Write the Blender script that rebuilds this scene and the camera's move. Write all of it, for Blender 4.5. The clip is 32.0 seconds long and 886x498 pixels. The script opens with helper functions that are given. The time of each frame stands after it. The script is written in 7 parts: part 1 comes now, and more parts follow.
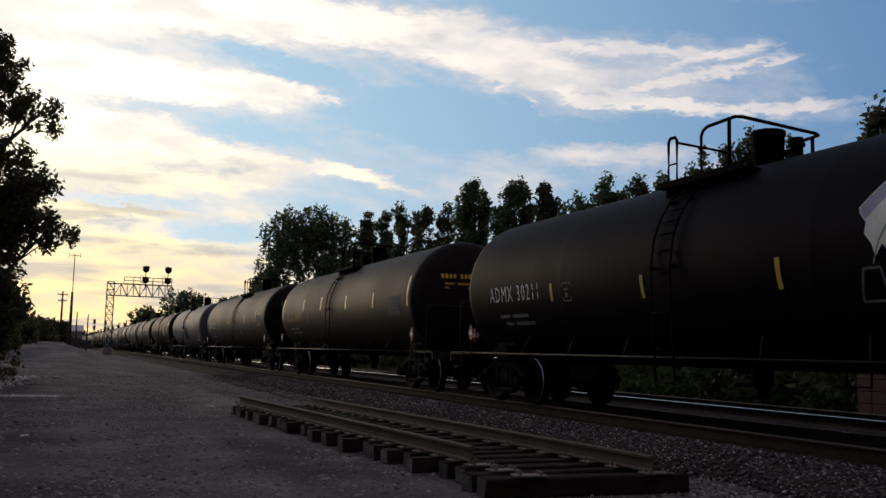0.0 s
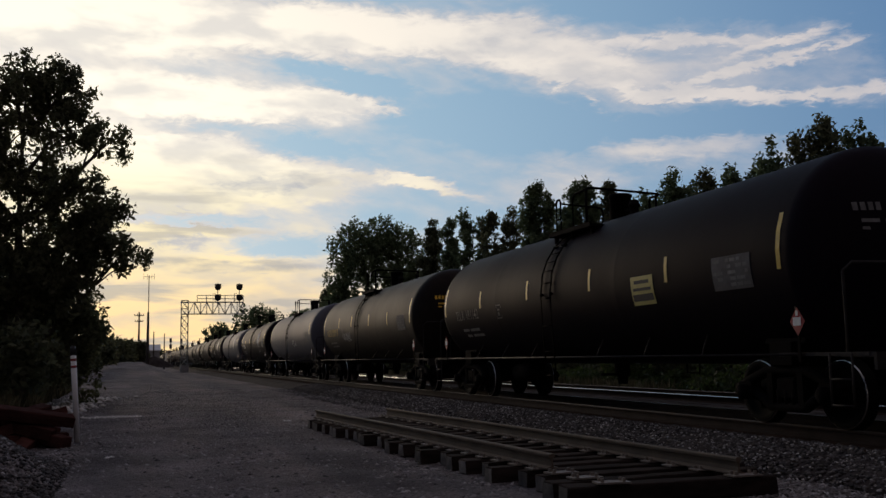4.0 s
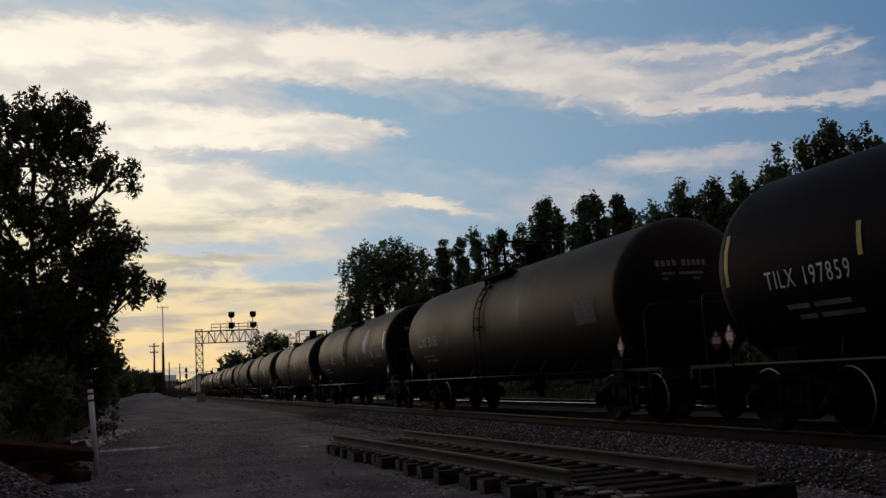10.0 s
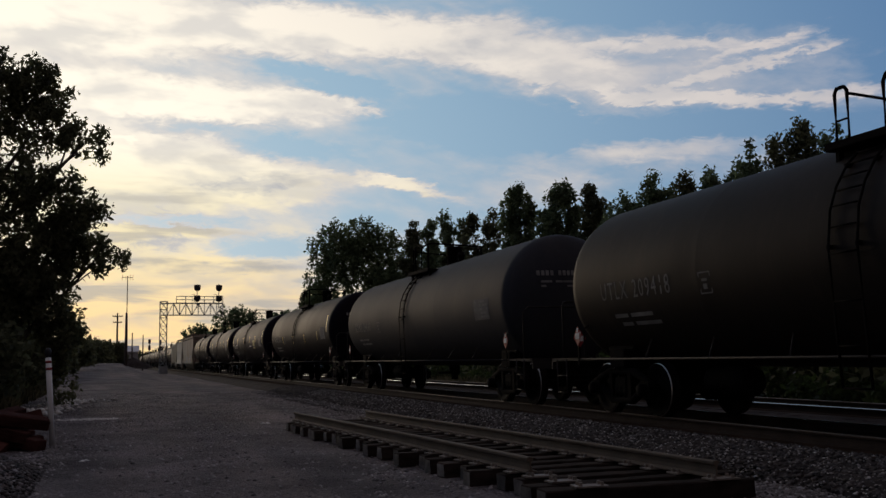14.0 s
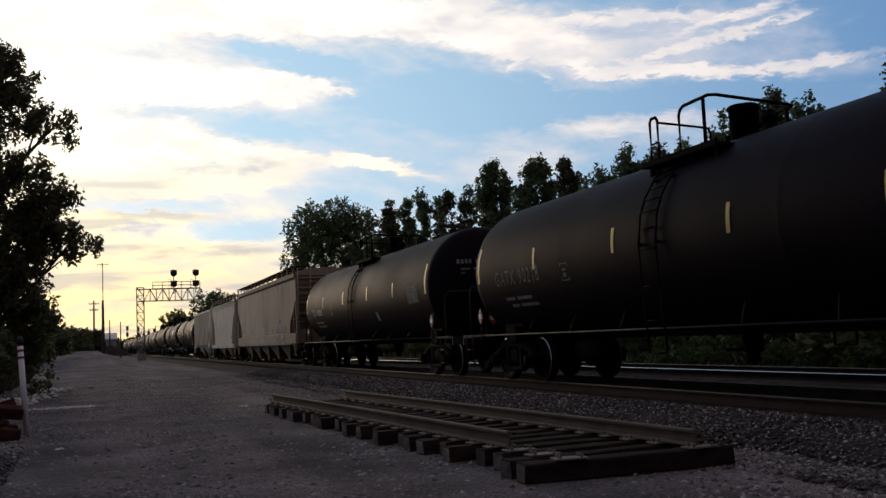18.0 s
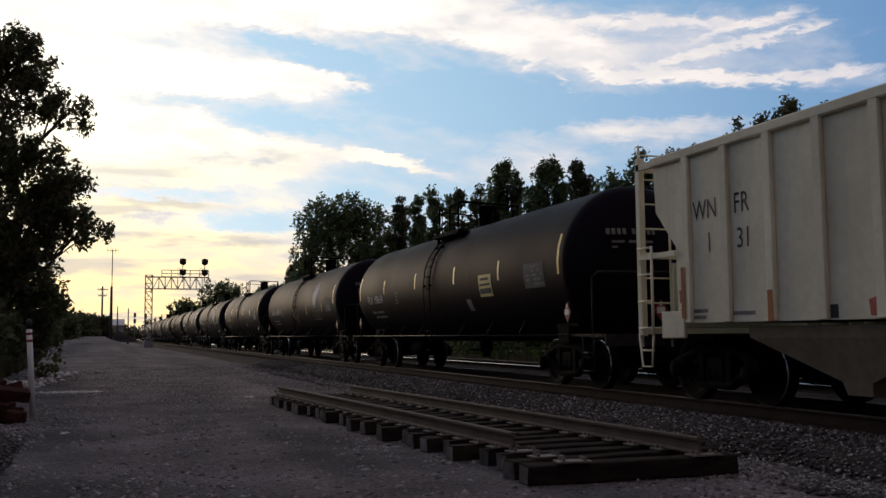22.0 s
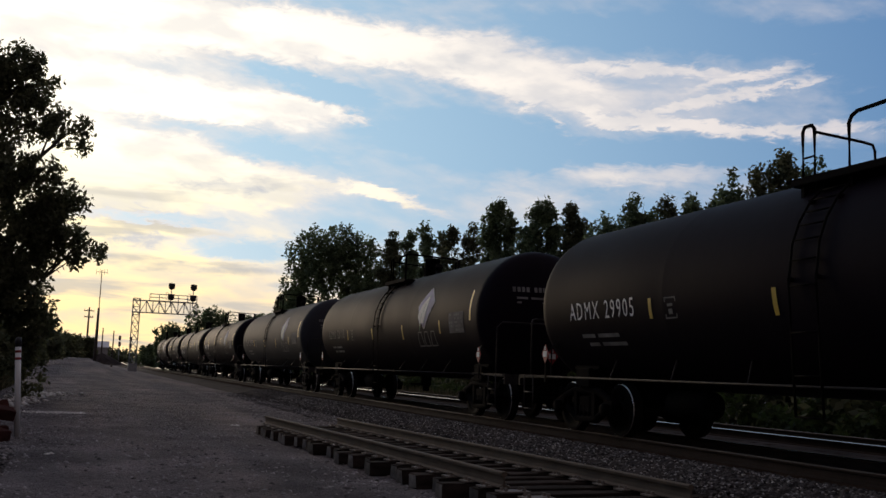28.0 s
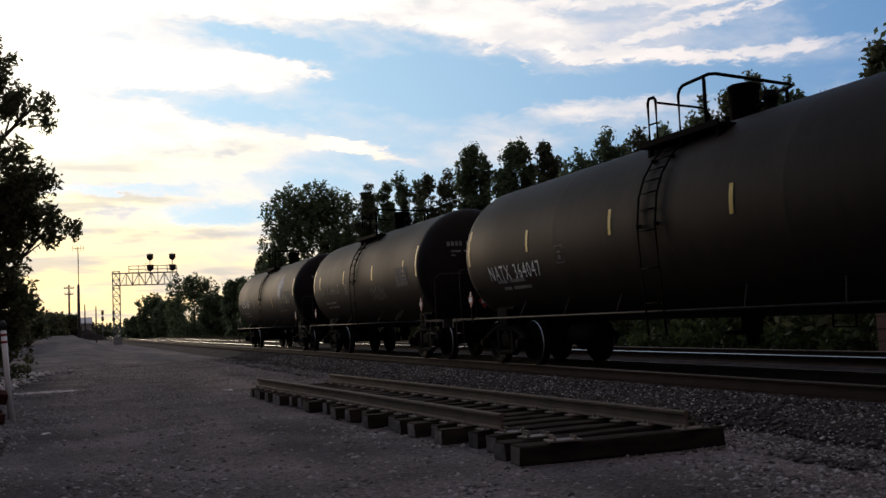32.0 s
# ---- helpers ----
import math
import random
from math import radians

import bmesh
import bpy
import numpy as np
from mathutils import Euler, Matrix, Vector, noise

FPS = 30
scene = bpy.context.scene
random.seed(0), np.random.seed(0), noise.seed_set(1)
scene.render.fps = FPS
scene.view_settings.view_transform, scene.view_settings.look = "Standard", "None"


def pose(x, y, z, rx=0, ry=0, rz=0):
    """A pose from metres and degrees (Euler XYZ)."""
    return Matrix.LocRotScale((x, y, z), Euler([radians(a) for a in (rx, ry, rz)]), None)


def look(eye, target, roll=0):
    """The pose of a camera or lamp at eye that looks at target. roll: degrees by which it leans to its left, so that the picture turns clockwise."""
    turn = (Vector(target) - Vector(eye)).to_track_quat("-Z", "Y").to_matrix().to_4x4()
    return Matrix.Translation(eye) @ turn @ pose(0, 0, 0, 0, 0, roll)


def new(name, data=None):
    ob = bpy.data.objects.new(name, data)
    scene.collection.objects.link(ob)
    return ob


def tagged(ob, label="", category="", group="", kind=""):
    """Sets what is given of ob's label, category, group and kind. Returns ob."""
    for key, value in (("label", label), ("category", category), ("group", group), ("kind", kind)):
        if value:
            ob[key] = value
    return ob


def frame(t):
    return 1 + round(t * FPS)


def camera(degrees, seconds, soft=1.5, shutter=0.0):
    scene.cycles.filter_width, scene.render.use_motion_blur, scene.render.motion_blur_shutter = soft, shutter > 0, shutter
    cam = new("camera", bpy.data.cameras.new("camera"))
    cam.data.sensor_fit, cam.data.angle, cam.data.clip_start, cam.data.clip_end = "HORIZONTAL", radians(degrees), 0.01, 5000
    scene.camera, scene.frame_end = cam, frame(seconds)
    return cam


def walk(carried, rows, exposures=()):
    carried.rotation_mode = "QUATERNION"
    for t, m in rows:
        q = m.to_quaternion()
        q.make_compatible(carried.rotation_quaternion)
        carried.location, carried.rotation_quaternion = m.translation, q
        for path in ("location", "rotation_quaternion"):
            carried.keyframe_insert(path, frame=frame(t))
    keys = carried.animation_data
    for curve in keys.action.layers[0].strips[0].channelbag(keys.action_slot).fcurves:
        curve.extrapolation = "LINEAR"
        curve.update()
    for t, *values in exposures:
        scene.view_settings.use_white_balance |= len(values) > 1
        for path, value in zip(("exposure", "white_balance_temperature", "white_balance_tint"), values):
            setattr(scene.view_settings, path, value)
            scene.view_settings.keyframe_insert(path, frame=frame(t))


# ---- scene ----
cam = camera(49.47, 32.0)

# seconds, the eye, and its turn in degrees
PATH = [
    (0.0, -0.019, -0.131, 1.426, 96.13, -1.40, -21.69),
    (0.5, -0.005, -0.096, 1.443, 96.02, -0.84, -21.90),
    (1.0, -0.057, -0.165, 1.455, 96.59, 0.35, -21.30),
    (1.5, -0.056, -0.137, 1.457, 96.79, 0.87, -20.61),
    (2.0, -0.048, -0.112, 1.457, 96.69, 2.20, -19.77),
    (2.5, -0.046, -0.082, 1.474, 96.75, 1.31, -18.91),
    (3.0, -0.031, -0.066, 1.469, 96.94, 1.04, -17.89),
    (3.5, -0.031, -0.055, 1.469, 96.67, 0.91, -17.43),
    (5.5, -0.016, -0.061, 1.477, 96.00, 1.33, -18.26),
    (6.0, -0.017, -0.048, 1.478, 95.78, 1.11, -18.61),
    (6.5, -0.028, -0.050, 1.476, 95.59, 0.47, -19.00),
    (7.0, -0.034, -0.032, 1.479, 95.27, 0.90, -19.00),
    (7.5, -0.050, -0.036, 1.475, 95.77, 0.81, -18.22),
    (8.0, -0.050, -0.078, 1.485, 96.68, 0.51, -17.95),
    (8.5, -0.058, -0.097, 1.474, 96.84, 0.11, -18.03),
    (9.0, -0.063, -0.100, 1.480, 97.24, 1.02, -18.45),
    (9.5, -0.063, -0.109, 1.473, 97.42, 1.90, -18.37),
    (10.0, -0.032, -0.130, 1.478, 97.62, 3.10, -16.58),
    (10.5, -0.005, -0.198, 1.481, 97.76, 2.86, -14.62),
    (11.0, 0.003, -0.226, 1.484, 97.34, 1.84, -14.28),
    (11.5, -0.015, -0.244, 1.487, 97.07, 0.28, -14.25),
    (12.0, -0.027, -0.232, 1.496, 97.24, 1.38, -14.17),
    (12.5, -0.020, -0.217, 1.494, 97.54, 1.20, -14.64),
    (13.0, -0.019, -0.193, 1.493, 97.45, 1.79, -15.56),
    (13.5, -0.029, -0.113, 1.478, 96.83, 1.94, -17.00),
    (14.0, 0.011, -0.016, 1.487, 96.49, 0.91, -18.66),
    (14.5, 0.042, 0.054, 1.458, 96.83, 1.63, -19.96),
    (16.5, 0.091, 0.093, 1.457, 95.42, 2.71, -20.28),
    (17.0, 0.093, 0.091, 1.456, 95.17, 2.58, -20.29),
    (17.5, 0.097, 0.074, 1.458, 95.12, 1.98, -20.23),
    (18.0, 0.097, 0.098, 1.459, 95.18, 2.52, -19.84),
    (18.5, 0.101, 0.100, 1.460, 95.39, 1.91, -19.69),
    (19.0, 0.082, 0.097, 1.462, 95.27, 1.31, -19.67),
    (19.5, 0.080, 0.106, 1.466, 95.22, 1.29, -19.52),
    (20.0, 0.073, 0.099, 1.464, 95.16, 0.73, -19.76),
    (20.5, 0.068, 0.075, 1.463, 95.19, 0.20, -20.07),
    (21.0, 0.061, 0.072, 1.465, 95.01, -0.18, -19.84),
    (21.5, 0.075, 0.092, 1.468, 94.93, 0.05, -19.54),
    (22.0, 0.076, 0.091, 1.466, 95.07, 0.46, -19.48),
    (22.5, 0.082, 0.096, 1.464, 94.92, 0.66, -19.32),
    (23.0, 0.099, 0.134, 1.457, 94.43, 0.29, -19.01),
    (23.5, 0.105, 0.151, 1.461, 94.43, 0.11, -18.38),
    (24.0, 0.109, 0.146, 1.462, 94.13, 1.10, -18.08),
    (24.5, 0.114, 0.145, 1.466, 94.16, 1.78, -18.09),
    (25.0, 0.118, 0.144, 1.463, 94.22, 0.71, -18.45),
    (25.5, 0.119, 0.147, 1.464, 94.22, 1.42, -18.58),
    (27.5, 0.049, 0.116, 1.456, 96.08, -0.80, -19.73),
    (28.0, -0.033, 0.103, 1.452, 97.27, -2.07, -20.34),
    (28.5, -0.071, 0.093, 1.444, 97.96, 0.34, -19.64),
    (29.0, -0.108, 0.073, 1.433, 98.25, 0.31, -19.89),
    (29.5, -0.136, 0.050, 1.439, 97.91, -0.20, -20.26),
    (30.0, -0.138, 0.053, 1.441, 97.12, 1.12, -20.57),
    (30.5, -0.118, 0.076, 1.440, 96.19, 1.60, -20.86),
    (31.0, -0.084, 0.120, 1.444, 95.32, 3.59, -20.56),
    (31.5, -0.082, 0.131, 1.454, 94.69, 2.32, -20.96),
    (32.0, -0.080, 0.137, 1.463, 94.16, 2.62, -21.22),
]
EXPOSURES = [(0.0, 0.00), (1.0, 0.10), (3.0, -0.30), (6.0, -0.10), (7.0, 0.00), (9.0, -0.38), (11.0, -0.48), (13.0, -0.48), (14.5, -0.26), (17.0, 0.10), (20.0, 0.15), (22.0, 0.15), (25.0, 0.15), (27.5, 0.00), (28.0, 0.00), (29.0, -0.48), (30.0, -0.35), (31.0, -0.08), (32.0, 0.22)]
walk(cam, [(row[0], pose(*row[1:])) for row in PATH], [(t, stops, 7050, 19) for t, stops in EXPOSURES])

# ---- the plan: x to the right of the line, y along the railway, z up; gravel at z = 0 ----
TRACK_X, TRACK2_X, RAIL_Z = 9.64, 13.98, 0.44
SPEED, GAIN = 17.52, 0.0076          # the train comes towards the camera, gathering speed
SUN_AZ, SUN_EL = -10.2, 7.4        # degrees, from +y towards +x, and above the horizon


# ---- world, sun ----
def make_world():
    world = bpy.data.worlds.new("evening_sky")
    scene.world = world
    world.use_nodes = True
    nt = world.node_tree
    nt.nodes.clear()

    def node(kind, **inputs):
        n = nt.nodes.new(kind)
        for key, value in inputs.items():
            plug(n.inputs[int(key[1:])] if key[0] == "i" and key[1:].isdigit() else n.inputs[key], value)
        return n

    def plug(socket, value):
        if isinstance(value, bpy.types.NodeSocket):
            nt.links.new(value, socket)
        else:
            socket.default_value = value

    def m(op, a, b=0.0, c=0.0, clamp=False):
        n = node("ShaderNodeMath", i0=a, i1=b, i2=c)
        n.operation, n.use_clamp = op, clamp
        return n.outputs[0]

    def mix(fac, a, b):
        n = nt.nodes.new("ShaderNodeMix")
        n.data_type = "RGBA"
        plug(n.inputs[0], fac), plug(n.inputs[6], a), plug(n.inputs[7], b)
        return n.outputs[2]

    def ramp(v, lo, hi):
        n = node("ShaderNodeMapRange", i0=v, i1=lo, i2=hi, i3=0.0, i4=1.0)
        n.interpolation_type = "SMOOTHSTEP"
        return n.outputs[0]

    def noise_at(vec, scale, detail=6.0, rough=0.55, warp=0.0):
        n = node("ShaderNodeTexNoise", Vector=vec, Scale=scale, Detail=detail, Roughness=rough, Distortion=warp)
        return n.outputs[0]

    coord = nt.nodes.new("ShaderNodeTexCoord").outputs["Generated"]
    sep = node("ShaderNodeSeparateXYZ", i0=coord)
    az = m("MULTIPLY", m("ARCTAN2", sep.outputs[0], sep.outputs[1]), 57.2958)
    el = m("MULTIPLY", m("ARCSINE", sep.outputs[2]), 57.2958)

    def vec(x, y, z=0.0):
        return node("ShaderNodeCombineXYZ", i0=x, i1=y, i2=z).outputs[0]

    sky = nt.nodes.new("ShaderNodeTexSky")
    sky.sky_type, sky.sun_disc = "NISHITA", False
    sky.sun_elevation, sky.sun_rotation = radians(SUN_EL), radians(SUN_AZ)
    sky.air_density, sky.dust_density, sky.ozone_density = 1.0, 1.2, 1.5
    # how near a direction lies to the sun
    da, de = m("SUBTRACT", az, SUN_AZ), m("SUBTRACT", el, SUN_EL)
    near = m("SQRT", m("ADD", m("POWER", m("ABSOLUTE", da), 2.0), m("POWER", m("ABSOLUTE", m("MULTIPLY", de, 1.3)), 2.0)))
    glow = ramp(near, 62.0, 4.0)
    # slanted streaks: two scales, drawn out along the wind
    u = m("ADD", m("MULTIPLY", az, 0.055), m("MULTIPLY", el, 0.05))
    v = m("SUBTRACT", m("MULTIPLY", el, 0.34), m("MULTIPLY", az, -0.035))
    big = noise_at(vec(m("MULTIPLY", u, 1.5), v, 3.7), 1.0, 6.0, 0.5, 0.3)
    fine = noise_at(vec(m("MULTIPLY", u, 5.5), m("MULTIPLY", v, 1.7), 9.1), 1.6, 6.0, 0.5, 0.25)
    wisp = noise_at(vec(m("MULTIPLY", az, 0.45), m("MULTIPLY", el, 1.2), 1.3), 0.55, 6.0, 0.55, 0.3)
    wob = m("MULTIPLY", m("SUBTRACT", noise_at(vec(m("MULTIPLY", az, 0.4), el, 5.0), 0.2, 3.0, 0.5), 0.5), 4.0)
    wob2 = m("MULTIPLY", m("SUBTRACT", noise_at(vec(m("MULTIPLY", az, 0.5), el, 8.0), 0.22, 3.0, 0.5), 0.5), 10.0)
    torn = m("MULTIPLY", m("SUBTRACT", noise_at(vec(m("MULTIPLY", az, 0.8), m("MULTIPLY", el, 2.2), 2.0), 0.9, 6.0, 0.6, 0.6), 0.5), 1.5)
    torn2 = m("MULTIPLY", m("SUBTRACT", noise_at(vec(m("MULTIPLY", az, 0.8), m("MULTIPLY", el, 2.2), 7.0), 0.7, 6.0, 0.6, 0.6), 0.5), 5.0)
    azw, elw = m("ADD", m("ADD", az, m("MULTIPLY", wob2, 0.5)), torn2), m("ADD", m("ADD", el, m("MULTIPLY", wob, 0.4)), torn)

    def bank(a, e, wide, high, tilt, amount):
        """A soft streak of cloud (or, with a minus, of clear sky)."""
        c, s = math.cos(radians(tilt)), math.sin(radians(tilt))
        x, y = m("SUBTRACT", azw, a), m("SUBTRACT", elw, e)
        p = m("DIVIDE", m("ADD", m("MULTIPLY", x, c), m("MULTIPLY", y, s)), wide)
        q = m("DIVIDE", m("SUBTRACT", m("MULTIPLY", y, c), m("MULTIPLY", x, s)), high)
        r = m("SQRT", m("ADD", m("MULTIPLY", p, p), m("MULTIPLY", q, q)))
        return m("MULTIPLY", ramp(r, 1.6, 0.0), amount)

    cover = m("MULTIPLY", m("SUBTRACT", big, 0.5), 0.8)
    for b in BANKS:
        cover = m("ADD", cover, bank(*b))
    cover = m("ADD", cover, m("MULTIPLY", m("SUBTRACT", fine, 0.5), 0.8))
    cover = m("ADD", cover, m("MULTIPLY", m("SUBTRACT", wisp, 0.5), 0.8))
    # more cloud towards the sun
    cover = m("ADD", cover, m("MULTIPLY", ramp(near, 34.0, 6.0), 1.0))
    cloud = ramp(cover, -0.28, 0.85)
    # cloud colour: cream by the sun, peach near the horizon, grey-white away from it
    low = ramp(el, 9.0, 1.5)
    cream = mix(ramp(el, 14.0, 7.0), (1.38, 1.40, 1.20, 1), (1.20, 1.16, 0.76, 1))
    cream = mix(low, cream, (1.30, 1.03, 0.52, 1))
    away = mix(low, (0.66, 0.68, 0.72, 1), (0.68, 0.60, 0.52, 1))
    body = mix(glow, away, cream)
    soft = noise_at(vec(m("MULTIPLY", az, 0.20), m("ADD", m("MULTIPLY", el, 0.55), m("MULTIPLY", az, 0.02)), 6.6), 1.0, 4.0, 0.5, 0.2)
    shade = m("MULTIPLY", ramp(soft, 0.44, 0.66), 0.45)
    for g in GREYS:
        shade = m("ADD", shade, bank(*g))
    body = mix(m("MINIMUM", shade, 0.85), body, (0.50, 0.58, 0.66, 1))
    band = ramp(noise_at(vec(m("MULTIPLY", az, 0.16), m("MULTIPLY", el, 1.15), 4.4), 1.0, 5.0, 0.5, 0.4), 0.50, 0.66)
    body = mix(m("MULTIPLY", m("MULTIPLY", band, ramp(el, 14.0, 6.0)), 0.72), body, (0.52, 0.55, 0.53, 1))
    # thin cloud is a pale veil, only its thick parts are bright
    veil = mix(glow, (0.47, 0.55, 0.66, 1), (0.86, 0.89, 0.86, 1))
    body = mix(ramp(cover, 0.25, 1.25), mix(low, veil, body), body)
    # clear sky: the sky texture, lifted to a pale teal by the sunset
    clear = node("ShaderNodeMix")
    clear.data_type, clear.blend_type = "RGBA", "MULTIPLY"
    clear.inputs[0].default_value = 1.0
    plug(clear.inputs[6], sky.outputs[0]), plug(clear.inputs[7], (0.085, 0.085, 0.085, 1))
    pale = mix(ramp(near, 75.0, 8.0), (0.062, 0.210, 0.49, 1), (0.42, 0.74, 0.96, 1))
    pale = mix(ramp(el, 6.0, 1.0), pale, (0.95, 0.74, 0.45, 1))
    base = mix(0.85, clear.outputs[2], pale)
    seen = mix(cloud, base, body)
    seen = mix(ramp(near, 3.4, 0.4), seen, (5.0, 4.2, 2.6, 1))
    # the half of the sky behind the camera is dusk blue and the ground side dark
    behind = ramp(near, 55.0, 130.0)
    seen = mix(m("MULTIPLY", behind, 0.9), seen, (0.120, 0.099, 0.097, 1))
    seen = mix(ramp(el, 24.0, 70.0), seen, (0.245, 0.232, 0.262, 1))
    seen = mix(ramp(el, -0.5, -6.0), seen, (0.03, 0.03, 0.03, 1))
    back = node("ShaderNodeBackground", Color=seen, Strength=SKY_STRENGTH)
    out = nt.nodes.new("ShaderNodeOutputWorld")
    nt.links.new(back.outputs[0], out.inputs[0])


# streaks: azimuth, elevation, half-length, half-height, tilt, amount
BANKS = [
    (2.0, 19.3, 13.0, 1.6, 0, 1.3), (16.0, 19.0, 9.0, 1.4, -3, 1.1), (23.0, 17.8, 5.5, 1.6, -12, 1.05), (0.0, 21.5, 15.0, 1.2, 0, -0.35),
    (9.5, 17.0, 4.2, 0.5, -8, -0.5), (13.0, 16.2, 3.5, 0.65, -10, -0.7), (3.5, 15.0, 9.0, 1.0, -2, 1.2), (12.5, 15.2, 2.6, 0.55, -8, 0.8), (15.5, 14.6, 1.2, 0.25, -15, 0.5),
    (4.3, 13.4, 4.5, 0.5, -4, -0.5), (9.8, 12.5, 4.0, 0.6, -2, -0.7), (0.5, 12.6, 0.8, 0.2, 5, 0.8), (3.0, 10.6, 6.5, 1.5, 0, 1.1), (9.0, 10.5, 3.5, 1.2, -5, 0.6),
    (2.7, 8.3, 4.0, 0.28, -1, -0.9), (2.0, 7.7, 4.0, 0.3, 0, 0.6), (8.5, 6.8, 3.0, 0.7, 3, -1.1), (4.1, 5.4, 6.0, 0.8, 2, 0.8), (5.4, 3.3, 6.9, 1.1, 0, 0.8),
    (17.0, 10.1, 2.8, 0.42, -17, 1.15), (13.5, 10.7, 3.0, 0.3, -6, 0.55), (13.3, 8.3, 3.3, 1.5, -10, -0.35),
    (33.5, 17.9, 6.5, 0.35, -3, 0.7), (38.5, 17.4, 3.2, 0.28, 12, 0.75), (30.0, 15.3, 1.3, 0.4, -30, 1.1), (33.0, 14.8, 3.4, 0.38, -5, 1.25), (37.5, 14.2, 3.5, 0.33, -6, 1.15),
    (41.0, 14.2, 2.0, 0.3, 6, 0.8), (43.8, 14.3, 2.0, 0.3, 3, 0.6), (33.5, 15.6, 2.2, 0.25, 10, 0.65), (36.5, 16.1, 3.0, 0.3, 8, 0.8), (40.0, 16.8, 2.2, 0.25, 16, 0.65),
    (34.0, 16.3, 9.0, 2.2, -4, 0.42), (28.5, 16.7, 4.0, 1.0, -8, 0.55), (24.5, 16.2, 1.2, 0.45, -25, 0.7), (27.0, 14.9, 0.6, 0.25, -30, 0.7), (31.0, 11.8, 7.0, 0.65, -2, 0.7), (25.0, 11.0, 3.0, 0.8, -8, 0.45),
    (24.5, 9.8, 5.0, 1.0, 0, 0.4), (22.0, 13.6, 6.0, 1.6, -5, -0.9), (35.0, 13.0, 8.0, 0.7, -3, -0.8), (45.0, 17.0, 3.0, 2.5, 0, -0.6), (34.0, 19.8, 12.0, 0.8, -4, -0.55),
]
# grey undersides and thick bars within the cloud
GREYS = [(2.9, 7.0, 1.7, 0.34, 6, 0.95), (2.5, 8.3, 3.8, 0.32, -1, 0.8), (7.4, 10.3, 2.2, 0.5, 10, 0.55), (10.0, 16.9, 4.5, 0.6, -8, 0.8), (6.0, 13.2, 5.0, 0.5, -4, 0.65), (9.0, 5.6, 4.0, 0.3, 2, 0.6), (30.0, 16.2, 3.5, 0.5, -6, 0.4), (22.0, 18.2, 5.0, 0.6, -6, 0.35)]
SKY_STRENGTH = 1.0
make_world()
sun = new("sun", bpy.data.lights.new("sun", "SUN"))
sun.data.energy, sun.data.angle, sun.data.color = 0.5, radians(20), (1.0, 0.86, 0.66)
_a, _e = radians(SUN_AZ), radians(SUN_EL)
sun.matrix_world = look((0, 0, 60), (-60 * math.sin(_a) * math.cos(_e), -60 * math.cos(_a) * math.cos(_e), 60 - 60 * math.sin(_e)))


